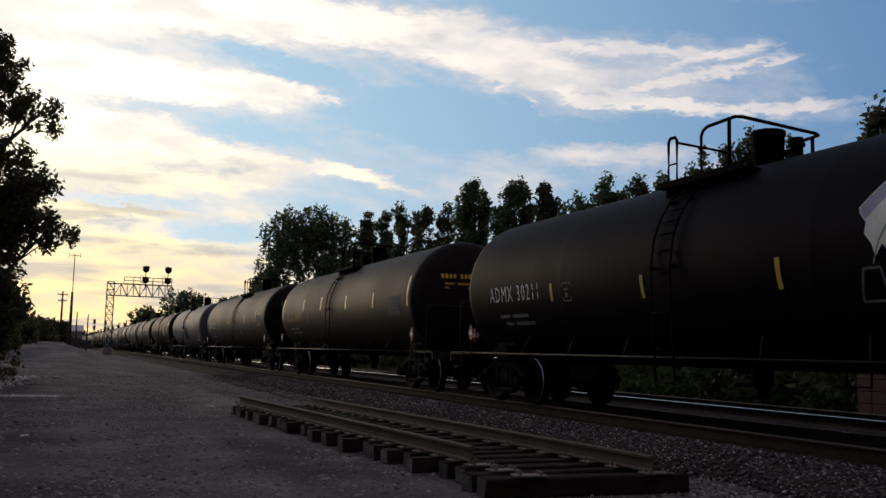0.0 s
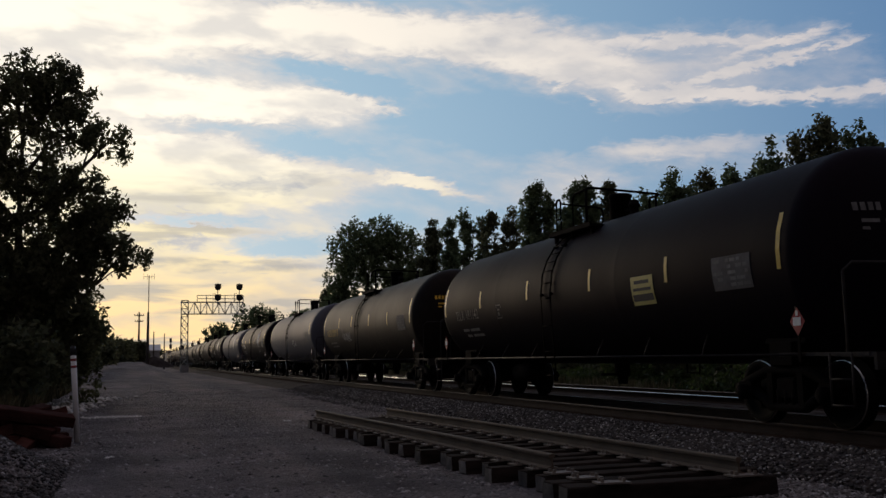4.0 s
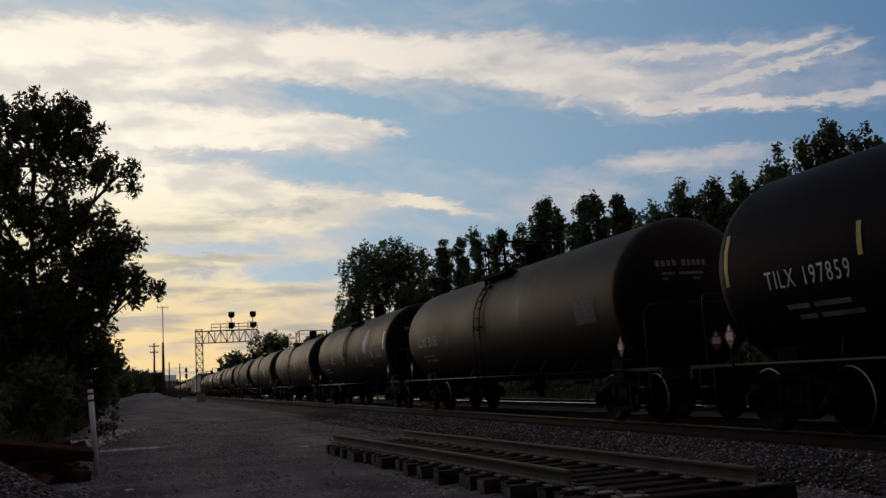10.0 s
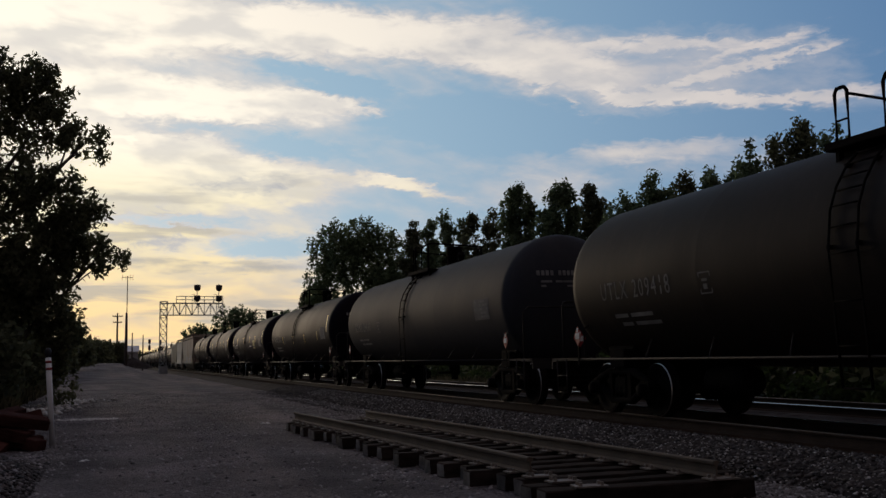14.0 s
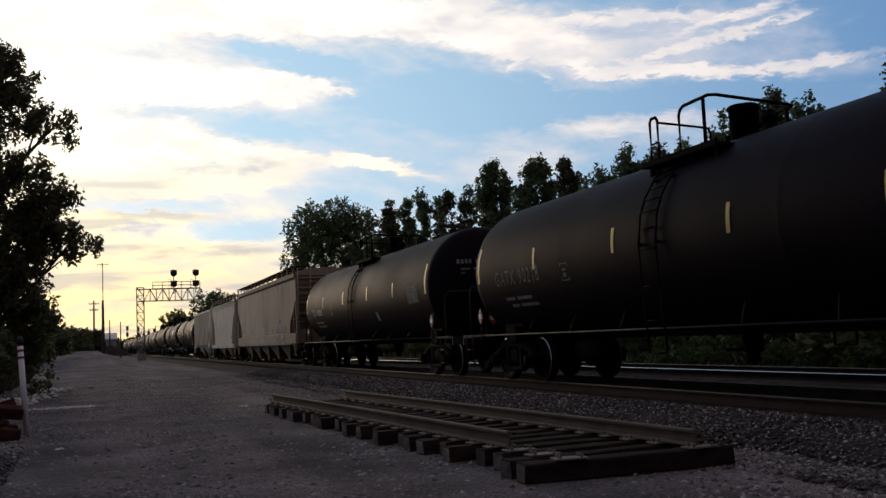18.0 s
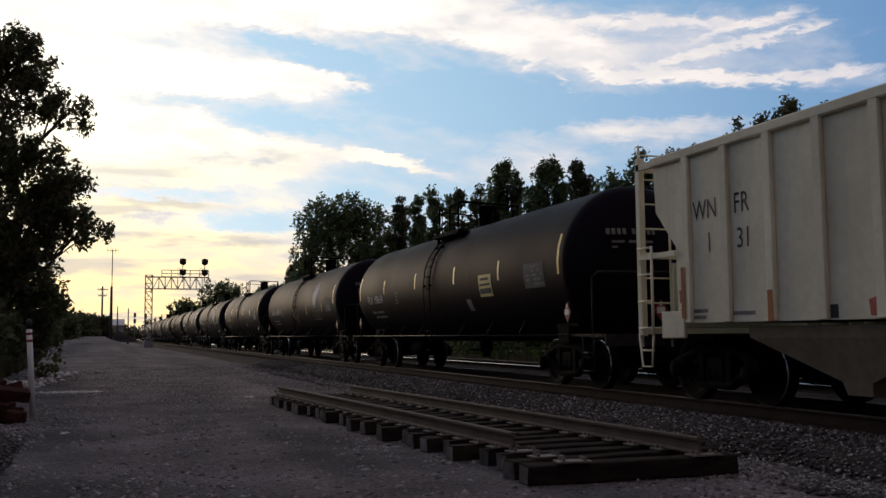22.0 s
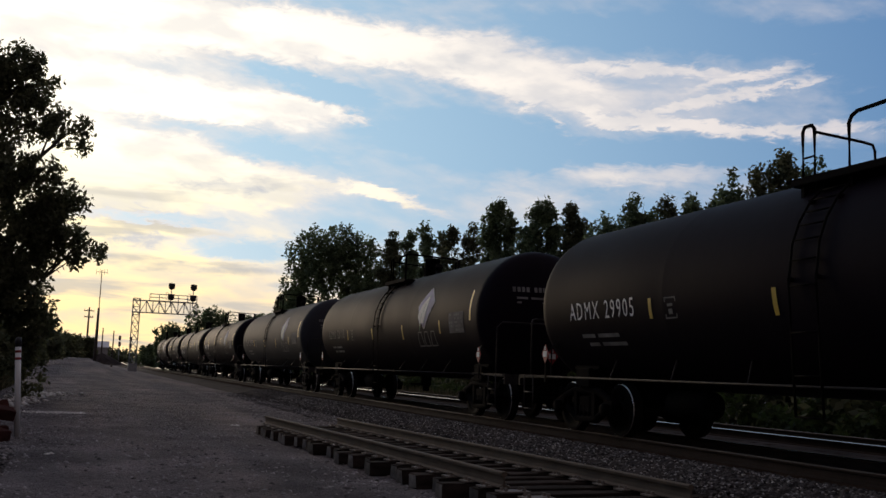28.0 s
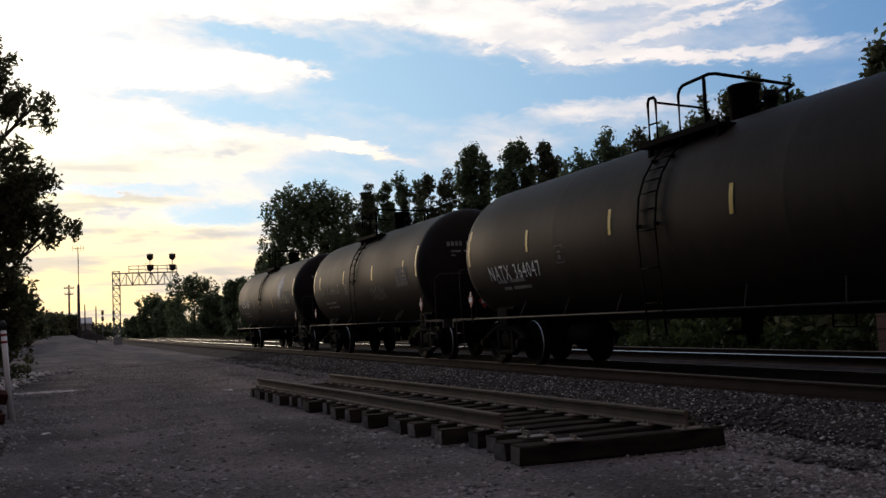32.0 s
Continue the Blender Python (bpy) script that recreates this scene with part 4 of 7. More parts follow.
def build_belly():
    bm = bmesh.new()
    lathe(bm, [(-0.55, 0.0), (-0.55, 0.19), (-0.5, 0.23), (0.5, 0.23), (0.55, 0.19), (0.55, 0.0)], "y", 14, at=(-0.35, 4.3, 0.62))
    for y in (3.95, 4.65):
        box(bm, -0.35, y, 0.85, 0.08, 0.06, 0.3)
    tube(bm, [(-0.2, 4.9, 0.62), (-0.2, 6.0, 0.72)], 0.025, 5)
    air = mesh_of(bm, "brake_reservoir", UNDER)
    bm = bmesh.new()
    lathe(bm, [(0.42, 0.0), (0.42, 0.10), (0.55, 0.10), (0.6, 0.16), (0.92, 0.16)], "z", 12, at=(0, 0, 0))
    box(bm, -0.25, 0, 0.62, 0.5, 0.05, 0.05)
    outlet = mesh_of(bm, "bottom_outlet", UNDER)
    return (("brake_reservoir", air), ("bottom_outlet", outlet))


def build_placard():
    bm = bmesh.new()
    c = [(0, -0.19), (0.15, 0), (0, 0.19), (-0.15, 0)]
    f = bm.faces.new([bm.verts.new((-0.012, -x, z)) for x, z in c])
    g = bm.faces.new([bm.verts.new((-0.02, -x, z)) for x, z in rect(0.16, 0.11)])
    h = bm.faces.new([bm.verts.new((-0.02, -x, z + 0.11)) for x, z in rect(0.05, 0.07)])
    g.material_index = h.material_index = 1
    box(bm, 0.0, 0, -0.28, 0.016, 0.05, 0.5, slot=2)
    bmesh.ops.recalc_face_normals(bm, faces=bm.faces[:])
    bm.normal_update()
    for q in (f, g, h):
        if q.normal.x > 0:
            q.normal_flip()
    return mesh_of(bm, "placard", (PLACARD_RED, MARK_WHITE, UNDER))


def bars(words, size):
    """Unreadable lines of small stencilling as plain bars: (x, y, w, h) rows."""
    bm = bmesh.new()
    for x, y, w, h in words:
        bm.faces.new([bm.verts.new((x + a * w, y + b * h, 0)) for a, b in ((0, 0), (1, 0), (1, 1), (0, 1))])
    return bm


def tank_car(spec):
    car = thing("tank_car", pose(TRACK_X, 0, RAIL_Z), spec["label"], "tank car", "tank cars of the train")
    half = spec.get("half", TANK_HALF)
    more = half - TANK_HALF
    part("tank", kept("shell %s %g" % (spec["colour"], half), lambda: build_shell(spec["colour"], half)), None, car)
    for name, me, label in kept("ends", build_end):
        part(name, me, None, car, label, at=pose(0, more, 0))
        part(name, me, None, car, label, at=pose(0, -more, 0, 0, 0, 180))
    rail = kept("side_rail %g" % half, lambda: build_side_rail(half))
    part("side_rail", rail, None, car, "thin grey running rail"), part("side_rail", rail, None, car, "thin grey running rail", at=pose(0, 0, 0, 0, 0, 180))
    back = spec.get("back", 0.0)      # how far the fittings stand behind the middle
    part("side_ladder", kept("ladder", build_ladder), None, car, at=pose(0, back, 0)), part("side_ladder", kept("ladder", build_ladder), None, car, at=pose(0, back, 0, 0, 0, 180))
    for name, me in kept("tops", build_tops):
        part(name, me, None, car, at=pose(0, back, 0))
    for name, me in kept("belly", build_belly):
        part(name, me, None, car)
    for y in (-6.7 - more, 6.7 + more):
        add_truck(car, y)
    # reflective tape
    style = spec.get("tape", 1)
    for y, angle, high in {0: (), 4: ((7.3, 6, 0.72), (-7.05, 10, 0.6)), 1: ((-7.3, 7, 0.78), (-4.4, 2, 0.42), (-1.6, 4, 0.42), (1.5, 5, 0.42), (4.55, 4, 0.42), (7.4, 7, 0.78)),
                           2: ((-6.95, 12, 0.6), (3.9, 6, 0.5)), 6: ((0.8, -8, 0.3), (-3.7, 0, 0.42), (-6.6, 4, 0.5)), 5: ((-7.3, 7, 0.78), (-4.4, 2, 0.42), (-1.6, 4, 0.42), (1.45, 7, 0.45), (3.95, 8, 0.42), (7.3, 7, 0.78)), 3: ((-7.1, 8, 0.7), (-5.05, -9, 0.34), (-2.05, -11, 0.40), (0.95, -11, 0.36), (3.85, -9, 0.32))}[style]:
        if abs(y) > half - 0.7:
            y = math.copysign(half - 0.8, y)
        me = kept("tape %g %g %g" % (y, angle, high), lambda: patch_mesh(rect(0.085, high), REFLECT, y, angle, 3))
        part("reflective_tape", me, None, car, "yellow vertical reflective strip")
    ink = {"white": MARK_WHITE, "yellow": MARK_YELLOW, "dim": MARK_DIM}[spec.get("ink", "white")]
    if spec.get("mark"):
        size = spec.get("size", 0.36 if spec["mark"].startswith("TILX") else 0.44)
        at = 6.5 + more
        for word, label in zip(spec["mark"].split(), ("stencilled reporting mark", "stencilled car number")):
            me = text_mesh(word, size, ink, (at, spec.get("low", -16)), 0.74, 1.22)
            at = min(v.co.y for v in me.vertices) - 0.42 * size
            tagged(part("lettering", me, None, car, label), kind="stuff")
        small = kept("bars " + spec.get("ink", "white"), lambda: small_print(MARK_DIM))
        tagged(part("small_stencilling", small, None, car, "rows of faded small stencilling", at=pose(0, more, 0)), kind="stuff")
    part("data_panel", kept("panel", lambda: patch_mesh(rect(0.95, 0.5), PANEL_GREY, -6.2, -6, 3)), None, car, "faded grey data stencil panel", at=pose(0, -more, 0))
    tagged(part("panel_print", kept("panel print", panel_print), None, car, "rows of pale stencilled data", at=pose(0, -more, 0)), kind="stuff")
    head_ink = MARK_YELLOW if spec.get("ink") == "yellow" else MARK_DIM
    tagged(part("head_stencilling", kept("head " + head_ink.name, lambda: head_print(head_ink)), None, car, "faded lettering on the tank end", at=pose(0, -more, 0)), kind="stuff")
    for y in (-7.55 - more, 7.55 + more):
        part("placard", kept("placard", build_placard), None, car, "red and white diamond hazard placard", at=pose(-1.43, y, 1.42))
    part("placard", kept("placard", build_placard), None, car, "red and white diamond hazard placard", at=pose(-0.3, -8.9 - more, 1.42, 0, 0, 90))
    if spec.get("emblem"):
        for name, me, label in kept("emblem", emblem_parts):
            tagged(part(name, me, None, car, label), kind="stuff" if name == "emblem_outline" else "")
    if spec.get("tag"):
        part("graffiti", kept("tag %d" % spec["tag"], lambda: scrawl(spec["tag"], GRAFFITI_WHITE, MARK_DIM)), None, car, "scrawled white spray-paint tag")
    if spec.get("label_plate"):
        part("safety_label", kept("label", lambda: patch_mesh(rect(0.75, 0.5), LABEL_YELLOW, -3.6, -9, 3)), None, car, "yellow safety label with black print")
        part("label_print", kept("label print", lambda: label_print()), None, car, "black print bars")
    if spec.get("repaint"):
        part("paint_patch", kept("repaint", lambda: patch_mesh(rect(1.9, 0.85), TANK["black"], -0.6, -20, 4)), None, car, "black painted-over patch")
    if spec.get("note"):
        tagged(part("side_note", kept("note", side_note), None, car, "single line of small white stencilling"), kind="stuff")
    if spec.get("small_label"):
        part("small_label", kept("small label", lambda: patch_mesh(rect(0.28, 0.30), MARK_DIM, -2.4, -25, 2)), None, car, "small pale label")
    return car


def small_print(mat):
    bm = bars([(0.1, -0.22, 0.45, 0.07), (0.65, -0.22, 0.7, 0.07), (0.25, -0.38, 0.35, 0.07), (0.7, -0.38, 0.8, 0.07), (2.85, 0.03, 0.3, 0.02), (2.85, 0.34, 0.3, 0.02), (2.85, 0.03, 0.02, 0.33), (3.13, 0.03, 0.02, 0.33), (2.93, 0.22, 0.14, 0.04), (2.95, 0.1, 0.1, 0.08)], 1)
    on_shell(bm.verts, 6.3, -17)
    return mesh_of(bm, "small_stencilling", mat)


def side_note():
    bm = bars([(-0.5 + 0.07 * k, 0, 0.05, 0.05) for k in range(15) if k % 5 != 4], 1)
    on_shell(bm.verts, -1.95, -13)
    return mesh_of(bm, "side_note", MARK_WHITE)


def panel_print():
    rng = random.Random(77)
    rows = []
    for r in range(5):
        x = -0.44
        while x < 0.36:
            w = rng.uniform(0.06, 0.2)
            if rng.random() < 0.75:
                rows.append((x, 0.16 - r * 0.09, min(w, 0.44 - x), 0.05))
            x += w + 0.03
    bm = bars(rows, 1)
    on_shell(bm.verts, -6.2, -6, TANK_R + 0.011)
    return mesh_of(bm, "panel_print", MARK_DIM)


def label_print():
    bm = bars([(-0.25, 0.12, 0.5, 0.06), (-0.3, 0.0, 0.6, 0.05), (-0.34, -0.18, 0.68, 0.12)], 1)
    on_shell(bm.verts, -3.6, -9, TANK_R + 0.011)
    return mesh_of(bm, "label_print", STENCIL_BLACK)


def head_print(ink):
    """Small stencil rows on the head at the -y end, laid on its curve."""
    bm = bars([*((-0.70 + 0.125 * k + (0.1 if k > 3 else 0.0), 0.62, 0.085, 0.14) for k in range(9)), (-0.6, 0.42, 0.3, 0.06), (-0.2, 0.42, 0.6, 0.06), (-0.6, 0.30, 0.9, 0.05)], 1)
    for v in bm.verts:
        x, z = v.co.x * 0.8 - 0.3, v.co.y * 0.8
        rr = min(0.98, math.hypot(x, z) / TANK_R)
        v.co = Vector((x, -TANK_HALF + 0.72 * (1 - math.sqrt(1 - rr * rr)) - 0.012, TANK_Z + z))
    return mesh_of(bm, "head_stencilling", ink)


DIAMOND = [(-0.50, -0.02), (-0.52, 0.05), (-0.06, 0.50), (0.02, 0.53), (0.09, 0.50), (0.60, 0.14), (0.62, 0.06), (0.04, -0.52), (-0.03, -0.54), (-0.08, -0.50)]
LEAF_SHAPE = [(-0.30, -0.52), (-0.20, -0.40), (0.00, -0.42), (0.14, -0.20), (0.20, 0.05), (0.19, 0.34), (-0.02, 0.22), (-0.26, 0.06), (-0.42, -0.10), (-0.44, -0.26), (-0.34, -0.38)]


def stripes_on(points, width, mat, y, angle, lift):
    """Thin painted lines along pairs of points, wrapped on the shell."""
    bm = bmesh.new()
    for a, b in points:
        a, b = Vector((*a, 0)), Vector((*b, 0))
        d = (b - a).normalized().cross(Vector((0, 0, 1))) * width
        for k in range(4):
            s, e = a.lerp(b, k / 4), a.lerp(b, (k + 1) / 4)
            bm.faces.new([bm.verts.new(p) for p in (s - d, e - d, e + d, s + d)])
    on_shell(bm.verts, y, angle, TANK_R + lift)
    return mesh_of(bm, "line", mat)


def emblem_parts():
    """A violet diamond with a pale border and a cream leaf in its lower half, and outlined block shapes below."""
    y, angle = -3.9, 12

    def lifted(shape, mat, lift, cuts=6):
        me = patch_mesh(shape, mat, y, angle, cuts)
        for v in me.vertices:
            a = math.atan2(v.co.z - TANK_Z, -v.co.x)
            v.co.x, v.co.z = v.co.x - lift * math.cos(a), v.co.z + lift * math.sin(a)
        return me
    rim = lifted([(x * 1.06, z * 1.06) for x, z in DIAMOND], EMBLEM_RIM, 0.0)
    field = lifted(DIAMOND, EMBLEM_VIOLET, 0.004)
    leaf = lifted(LEAF_SHAPE, EMBLEM_CREAM, 0.008)
    veins = stripes_on([((-0.34, -0.60), (-0.24, -0.36)), ((-0.24, -0.36), (-0.06, -0.08)), ((-0.06, -0.08), (0.08, 0.12))], 0.010, EMBLEM_GREEN, y, angle, 0.016)
    edge = stripes_on([((0.19, 0.34), (0.20, 0.05)), ((0.20, 0.05), (0.14, -0.20)), ((0.14, -0.20), (0.00, -0.42))], 0.010, EMBLEM_GREEN, y, angle, 0.016)
    box_lines = []
    for x in (-0.62, -0.14, 0.36):
        box_lines += [((x, -1.02), (x + 0.12, -0.64)), ((x + 0.12, -0.64), (x + 0.36, -0.64)), ((x + 0.36, -0.64), (x + 0.40, -1.02)), ((x + 0.40, -1.02), (x, -1.02))]
    block = stripes_on(box_lines, 0.016, MARK_DIM, y, angle, 0.007)
    return (("emblem_border", rim, "pale border of the diamond emblem"), ("emblem", field, "faded violet diamond-shaped emblem"), ("emblem_leaf", leaf, "cream leaf on the emblem"), ("emblem_vein", veins, "green vein of the leaf"), ("emblem_edge", edge, "green edge of the leaf"), ("emblem_outline", block, "dull outlined block shapes"))


def ribbon(bm, pts, half, z=0.0):
    """A flat stroke along a line of points, mitred at its joints."""
    pairs = []
    for k, p in enumerate(pts):
        a, b = pts[max(0, k - 1)], pts[min(len(pts) - 1, k + 1)]
        d = (b - a).normalized().cross(Vector((0, 0, 1)))
        if 0 < k < len(pts) - 1:
            e = (b - p).normalized().cross(Vector((0, 0, 1)))
            d = d / max(0.55, d.dot(e))
        pairs.append((bm.verts.new((p.x - d.x * half, p.y - d.y * half, z)), bm.verts.new((p.x + d.x * half, p.y + d.y * half, z))))
    for (a, b), (c, e) in zip(pairs, pairs[1:]):
        bm.faces.new((a, c, e, b))


def scrawl(seed, bright, dull):
    """Looping spray strokes on the shell."""
    rng = random.Random(seed * 13)
    bm = bmesh.new()
    x, level = -1.0, 0
    if seed in (7, 9):              # a spiky tag of straight strokes
        for line in (((-0.62, -0.25), (-0.45, 0.35), (-0.30, -0.20)), ((-0.68, -0.05), (-0.20, -0.10)), ((-0.15, -0.20), (0.05, 0.40), (0.25, -0.25)), ((0.08, 0.32), (0.60, 0.10), (0.64, 0.02), (0.20, -0.15), (-0.50, -0.12)),
                     ((-0.60, -0.10), (-0.45, -0.40)), ((-0.10, -0.20), (0.05, -0.50)), ((0.15, -0.20), (0.30, -0.42))):
            pts = [Vector((a * 1.6, b * 1.6, 0)) for a, b in line]
            ribbon(bm, [p.lerp(q, k / 5) for p, q in zip(pts, pts[1:]) for k in range(5)] + pts[-1:], 0.022)
        x, bright = 9.0, dull
    while x < 1.0:
        n, h = 10, rng.uniform(0.2, 0.42)
        cx, ph, w = x, rng.uniform(0, 6), rng.uniform(0.10, 0.2)
        ribbon(bm, [Vector((cx + w * math.cos(ph + k * 0.55) + k * 0.012, h * math.sin(ph * 0.7 + k * 0.62) * 0.8, 0)) for k in range(n)], 0.02)
        x += rng.uniform(0.22, 0.36)
    for v in bm.verts:
        v.co *= 0.62
    on_shell(bm.verts, 1.6 if seed == 9 else 2.6 - 2.3 * (seed % 3), -16 if seed % 2 else -20)
    return mesh_of(bm, "graffiti", bright if seed % 2 else dull)


# ---- hopper cars ----
def hopper_common(car, half, walkway_z):
    for name, me, label in kept("ends", build_end):
        if name in ("coupler",):
            part(name, me, None, car, label, at=pose(0, half - 9.17, 0.0))
            part(name, me, None, car, label, at=pose(0, 9.17 - half, 0.0, 0, 0, 180))
    for y in (-(half - 2.0), half - 2.0):
        add_truck(car, y)


def side_plates(car, outline, wide, mat):
    """The car body: its side outline (y, z) carried across the width, slope sheets included."""
    bm = bmesh.new()
    vs = [[bm.verts.new((k * wide, y, z)) for y, z in outline] for k in (-1, 1)]
    bm.faces.new(vs[0]), bm.faces.new(vs[1][::-1])
    for k in range(len(outline)):
        q = (k + 1) % len(outline)
        bm.faces.new((vs[0][k], vs[1][k], vs[1][q], vs[0][q]))
    bmesh.ops.recalc_face_normals(bm, faces=bm.faces[:])
    part("body", bm, mat, car)


def slope_ribs(car, s, low, high, wide, count, mat):
    """Cross stiffeners on the slope sheet of one end, between two points (y, z) of its line."""
    for k in range(count):
        u = (k + 0.5) / count
        bm = bmesh.new()
        box(bm, 0, s * (low[0] + (high[0] - low[0]) * u + 0.05), low[1] + (high[1] - low[1]) * u, 2 * wide - 0.12, 0.13, 0.09)
        part("slope_rib", bev(bm, 0.012), mat, car)


def arched_roof(car, half, wide, eave, rise, mat):
    bm = bmesh.new()
    prof = [(-wide - 0.02, eave), (-wide - 0.02, eave + 0.10), (-wide * 0.82, eave + 0.12 + rise * 0.5), (-wide * 0.5, eave + 0.12 + rise * 0.86), (0, eave + 0.12 + rise)]
    prof = prof + [(-x, z) for x, z in prof[:-1][::-1]]
    rows = [[bm.verts.new((x, y, z)) for x, z in prof] for y in (-half, half)]
    for k in range(len(prof) - 1):
        bm.faces.new((rows[0][k], rows[1][k], rows[1][k + 1], rows[0][k + 1]))
    bm.faces.new((rows[0][-1], rows[1][-1], rows[1][0], rows[0][0]))
    bm.faces.new(rows[0][::-1]), bm.faces.new(rows[1])
    bmesh.ops.recalc_face_normals(bm, faces=bm.faces[:])
    part("roof", bm, mat, car)


def hopper_long():
    """Long covered hopper: smooth sides cut back over the trucks, ribbed slope sheets, grated roof walkways."""
    half, wide, eave = 8.78, 1.49, 3.72
    car = thing("hopper_car", pose(TRACK_X, 0, RAIL_Z), "long tan-grey covered hopper car with graffiti along its lower side", "hopper car", "hopper cars of the train")
    right = [(7.28, 1.02), (7.26, 1.52), (7.40, 1.95), (8.16, 2.42), (8.64, 2.86), (8.66, eave)]
    side_plates(car, [(-y, z) for y, z in right[::-1]] + right, wide, HOPPER_TAN)
    for k in (-1, 1):
        slope_ribs(car, k, (7.45, 1.95), (8.62, 2.90), wide, 4, HOPPER_TAN)
        slope_ribs(car, k, (8.64, 2.95), (8.64, 3.72), wide, 3, HOPPER_TAN)
        bm = bmesh.new()
        box(bm, k * 1.50, 0, 1.21, 0.07, 2 * half - 0.1, 0.44)
        part("side_sill", bev(bm, 0.015), HOPPER_TAN, car, "tan side sill with worn paint")
        bm = bmesh.new()
        box(bm, k * 1.515, 0, 0.965, 0.11, 2 * half - 1.8, 0.035)
        part("sill_flange", bm, HOPPER_PALE, car, "pale edge along the bottom of the sill")
        # shade under the roof edge, put in as a near-black strip on the side
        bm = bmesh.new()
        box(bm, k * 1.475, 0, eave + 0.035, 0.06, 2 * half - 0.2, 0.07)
        part("eave_recess", bm, UNDER, car, "near-black strip drawn as the shade below the roof edge")
        bm = bmesh.new()
        box(bm, k * 1.50, 0, eave + 0.165, 0.10, 2 * half - 0.1, 0.19)
        part("eave_fascia", bev(bm, 0.015), HOPPER_RUST, car, "rust-brown roof edge")
        bm = bmesh.new()
        box(bm, 0, k * (half - 0.55), 1.22, 2.7, 0.05, 0.72)
        part("end_bulkhead", bm, HOPPER_TAN, car)
        end_frame(car, k, half, 1.0, eave + 0.1, HOPPER_TAN, 1.35)
    arched_roof(car, half - 0.06, 1.47, eave + 0.14, 0.22, HOPPER_TAN)
    walkway(car, half, 4.12, HOPPER_TAN)
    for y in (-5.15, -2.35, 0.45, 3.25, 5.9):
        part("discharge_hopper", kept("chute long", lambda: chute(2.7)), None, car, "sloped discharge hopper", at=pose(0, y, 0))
    hopper_common(car, half + 0.75, eave)
    for me, label in side_graffiti():
        part("graffiti", me, None, car, label)
    for text, y, z, size in (("GPFX", 6.66, 2.46, 0.40), ("11482", 6.66, 2.02, 0.40)):
        me = text_mesh(text, size, STENCIL_FADED, None, 0.62)
        for v in me.vertices:
            v.co = Vector((-1.494, y - v.co.x, z + v.co.y))
        part("lettering", me, None, car, "faded dark stencilled reporting mark")
    bm = bars([(0, 0, 0.35, 0.05), (0.42, 0, 0.3, 0.05), (0.1, -0.12, 0.6, 0.05)], 1)
    part("small_stencilling", mesh_of(flat_on_side(bm, 6.6, 1.78, -1.494), "small_stencilling", STENCIL_FADED), None, car, "rows of faded small stencilling")
    return car


def walkway(car, top, z, mat, rail=False):
    """Running boards of open grating on brackets along both eaves, and the hatches between."""
    for x in (-1.26, 1.26):
        for dx in (-0.27, 0.27):
            bm = bmesh.new()
            box(bm, x + dx, 0, z + 0.14, 0.02, 2 * top - 0.5, 0.045)
            part("running_board_edge", bm, UNDER, car, "long edge bar of the grated roof walkway")
        bm = bmesh.new()
        for dx in (-0.135, 0.0, 0.135):
            box(bm, x + dx, 0, z + 0.14, 0.02, 2 * top - 0.5, 0.012)
        y = 0.3 - top
        while y <= top - 0.3:
            box(bm, x, y, z + 0.142, 0.53, 0.016, 0.012)
            y += 0.055
        tagged(part("running_board_grating", bm, UNDER, car, "black open steel grating"), kind="stuff")
        y = 0.5 - top
        while y <= top:
            bm = bmesh.new()
            box(bm, x, y, z + 0.10, 0.56, 0.06, 0.04)
            box(bm, x - math.copysign(0.22, x) * -1, y, z - 0.03, 0.05, 0.09, 0.26)
            part("walkway_bracket", bm, mat, car)
            y += 1.55 if rail else 1.3
    for k in range(10):
        bm = bmesh.new()
        box(bm, 0, -top + 0.9 + k * (2 * top - 1.8) / 9, z + 0.03, 0.7, 1.0, 0.14)
        part("hatch_cover", bev(bm, 0.02), HOPPER_PALE, car)


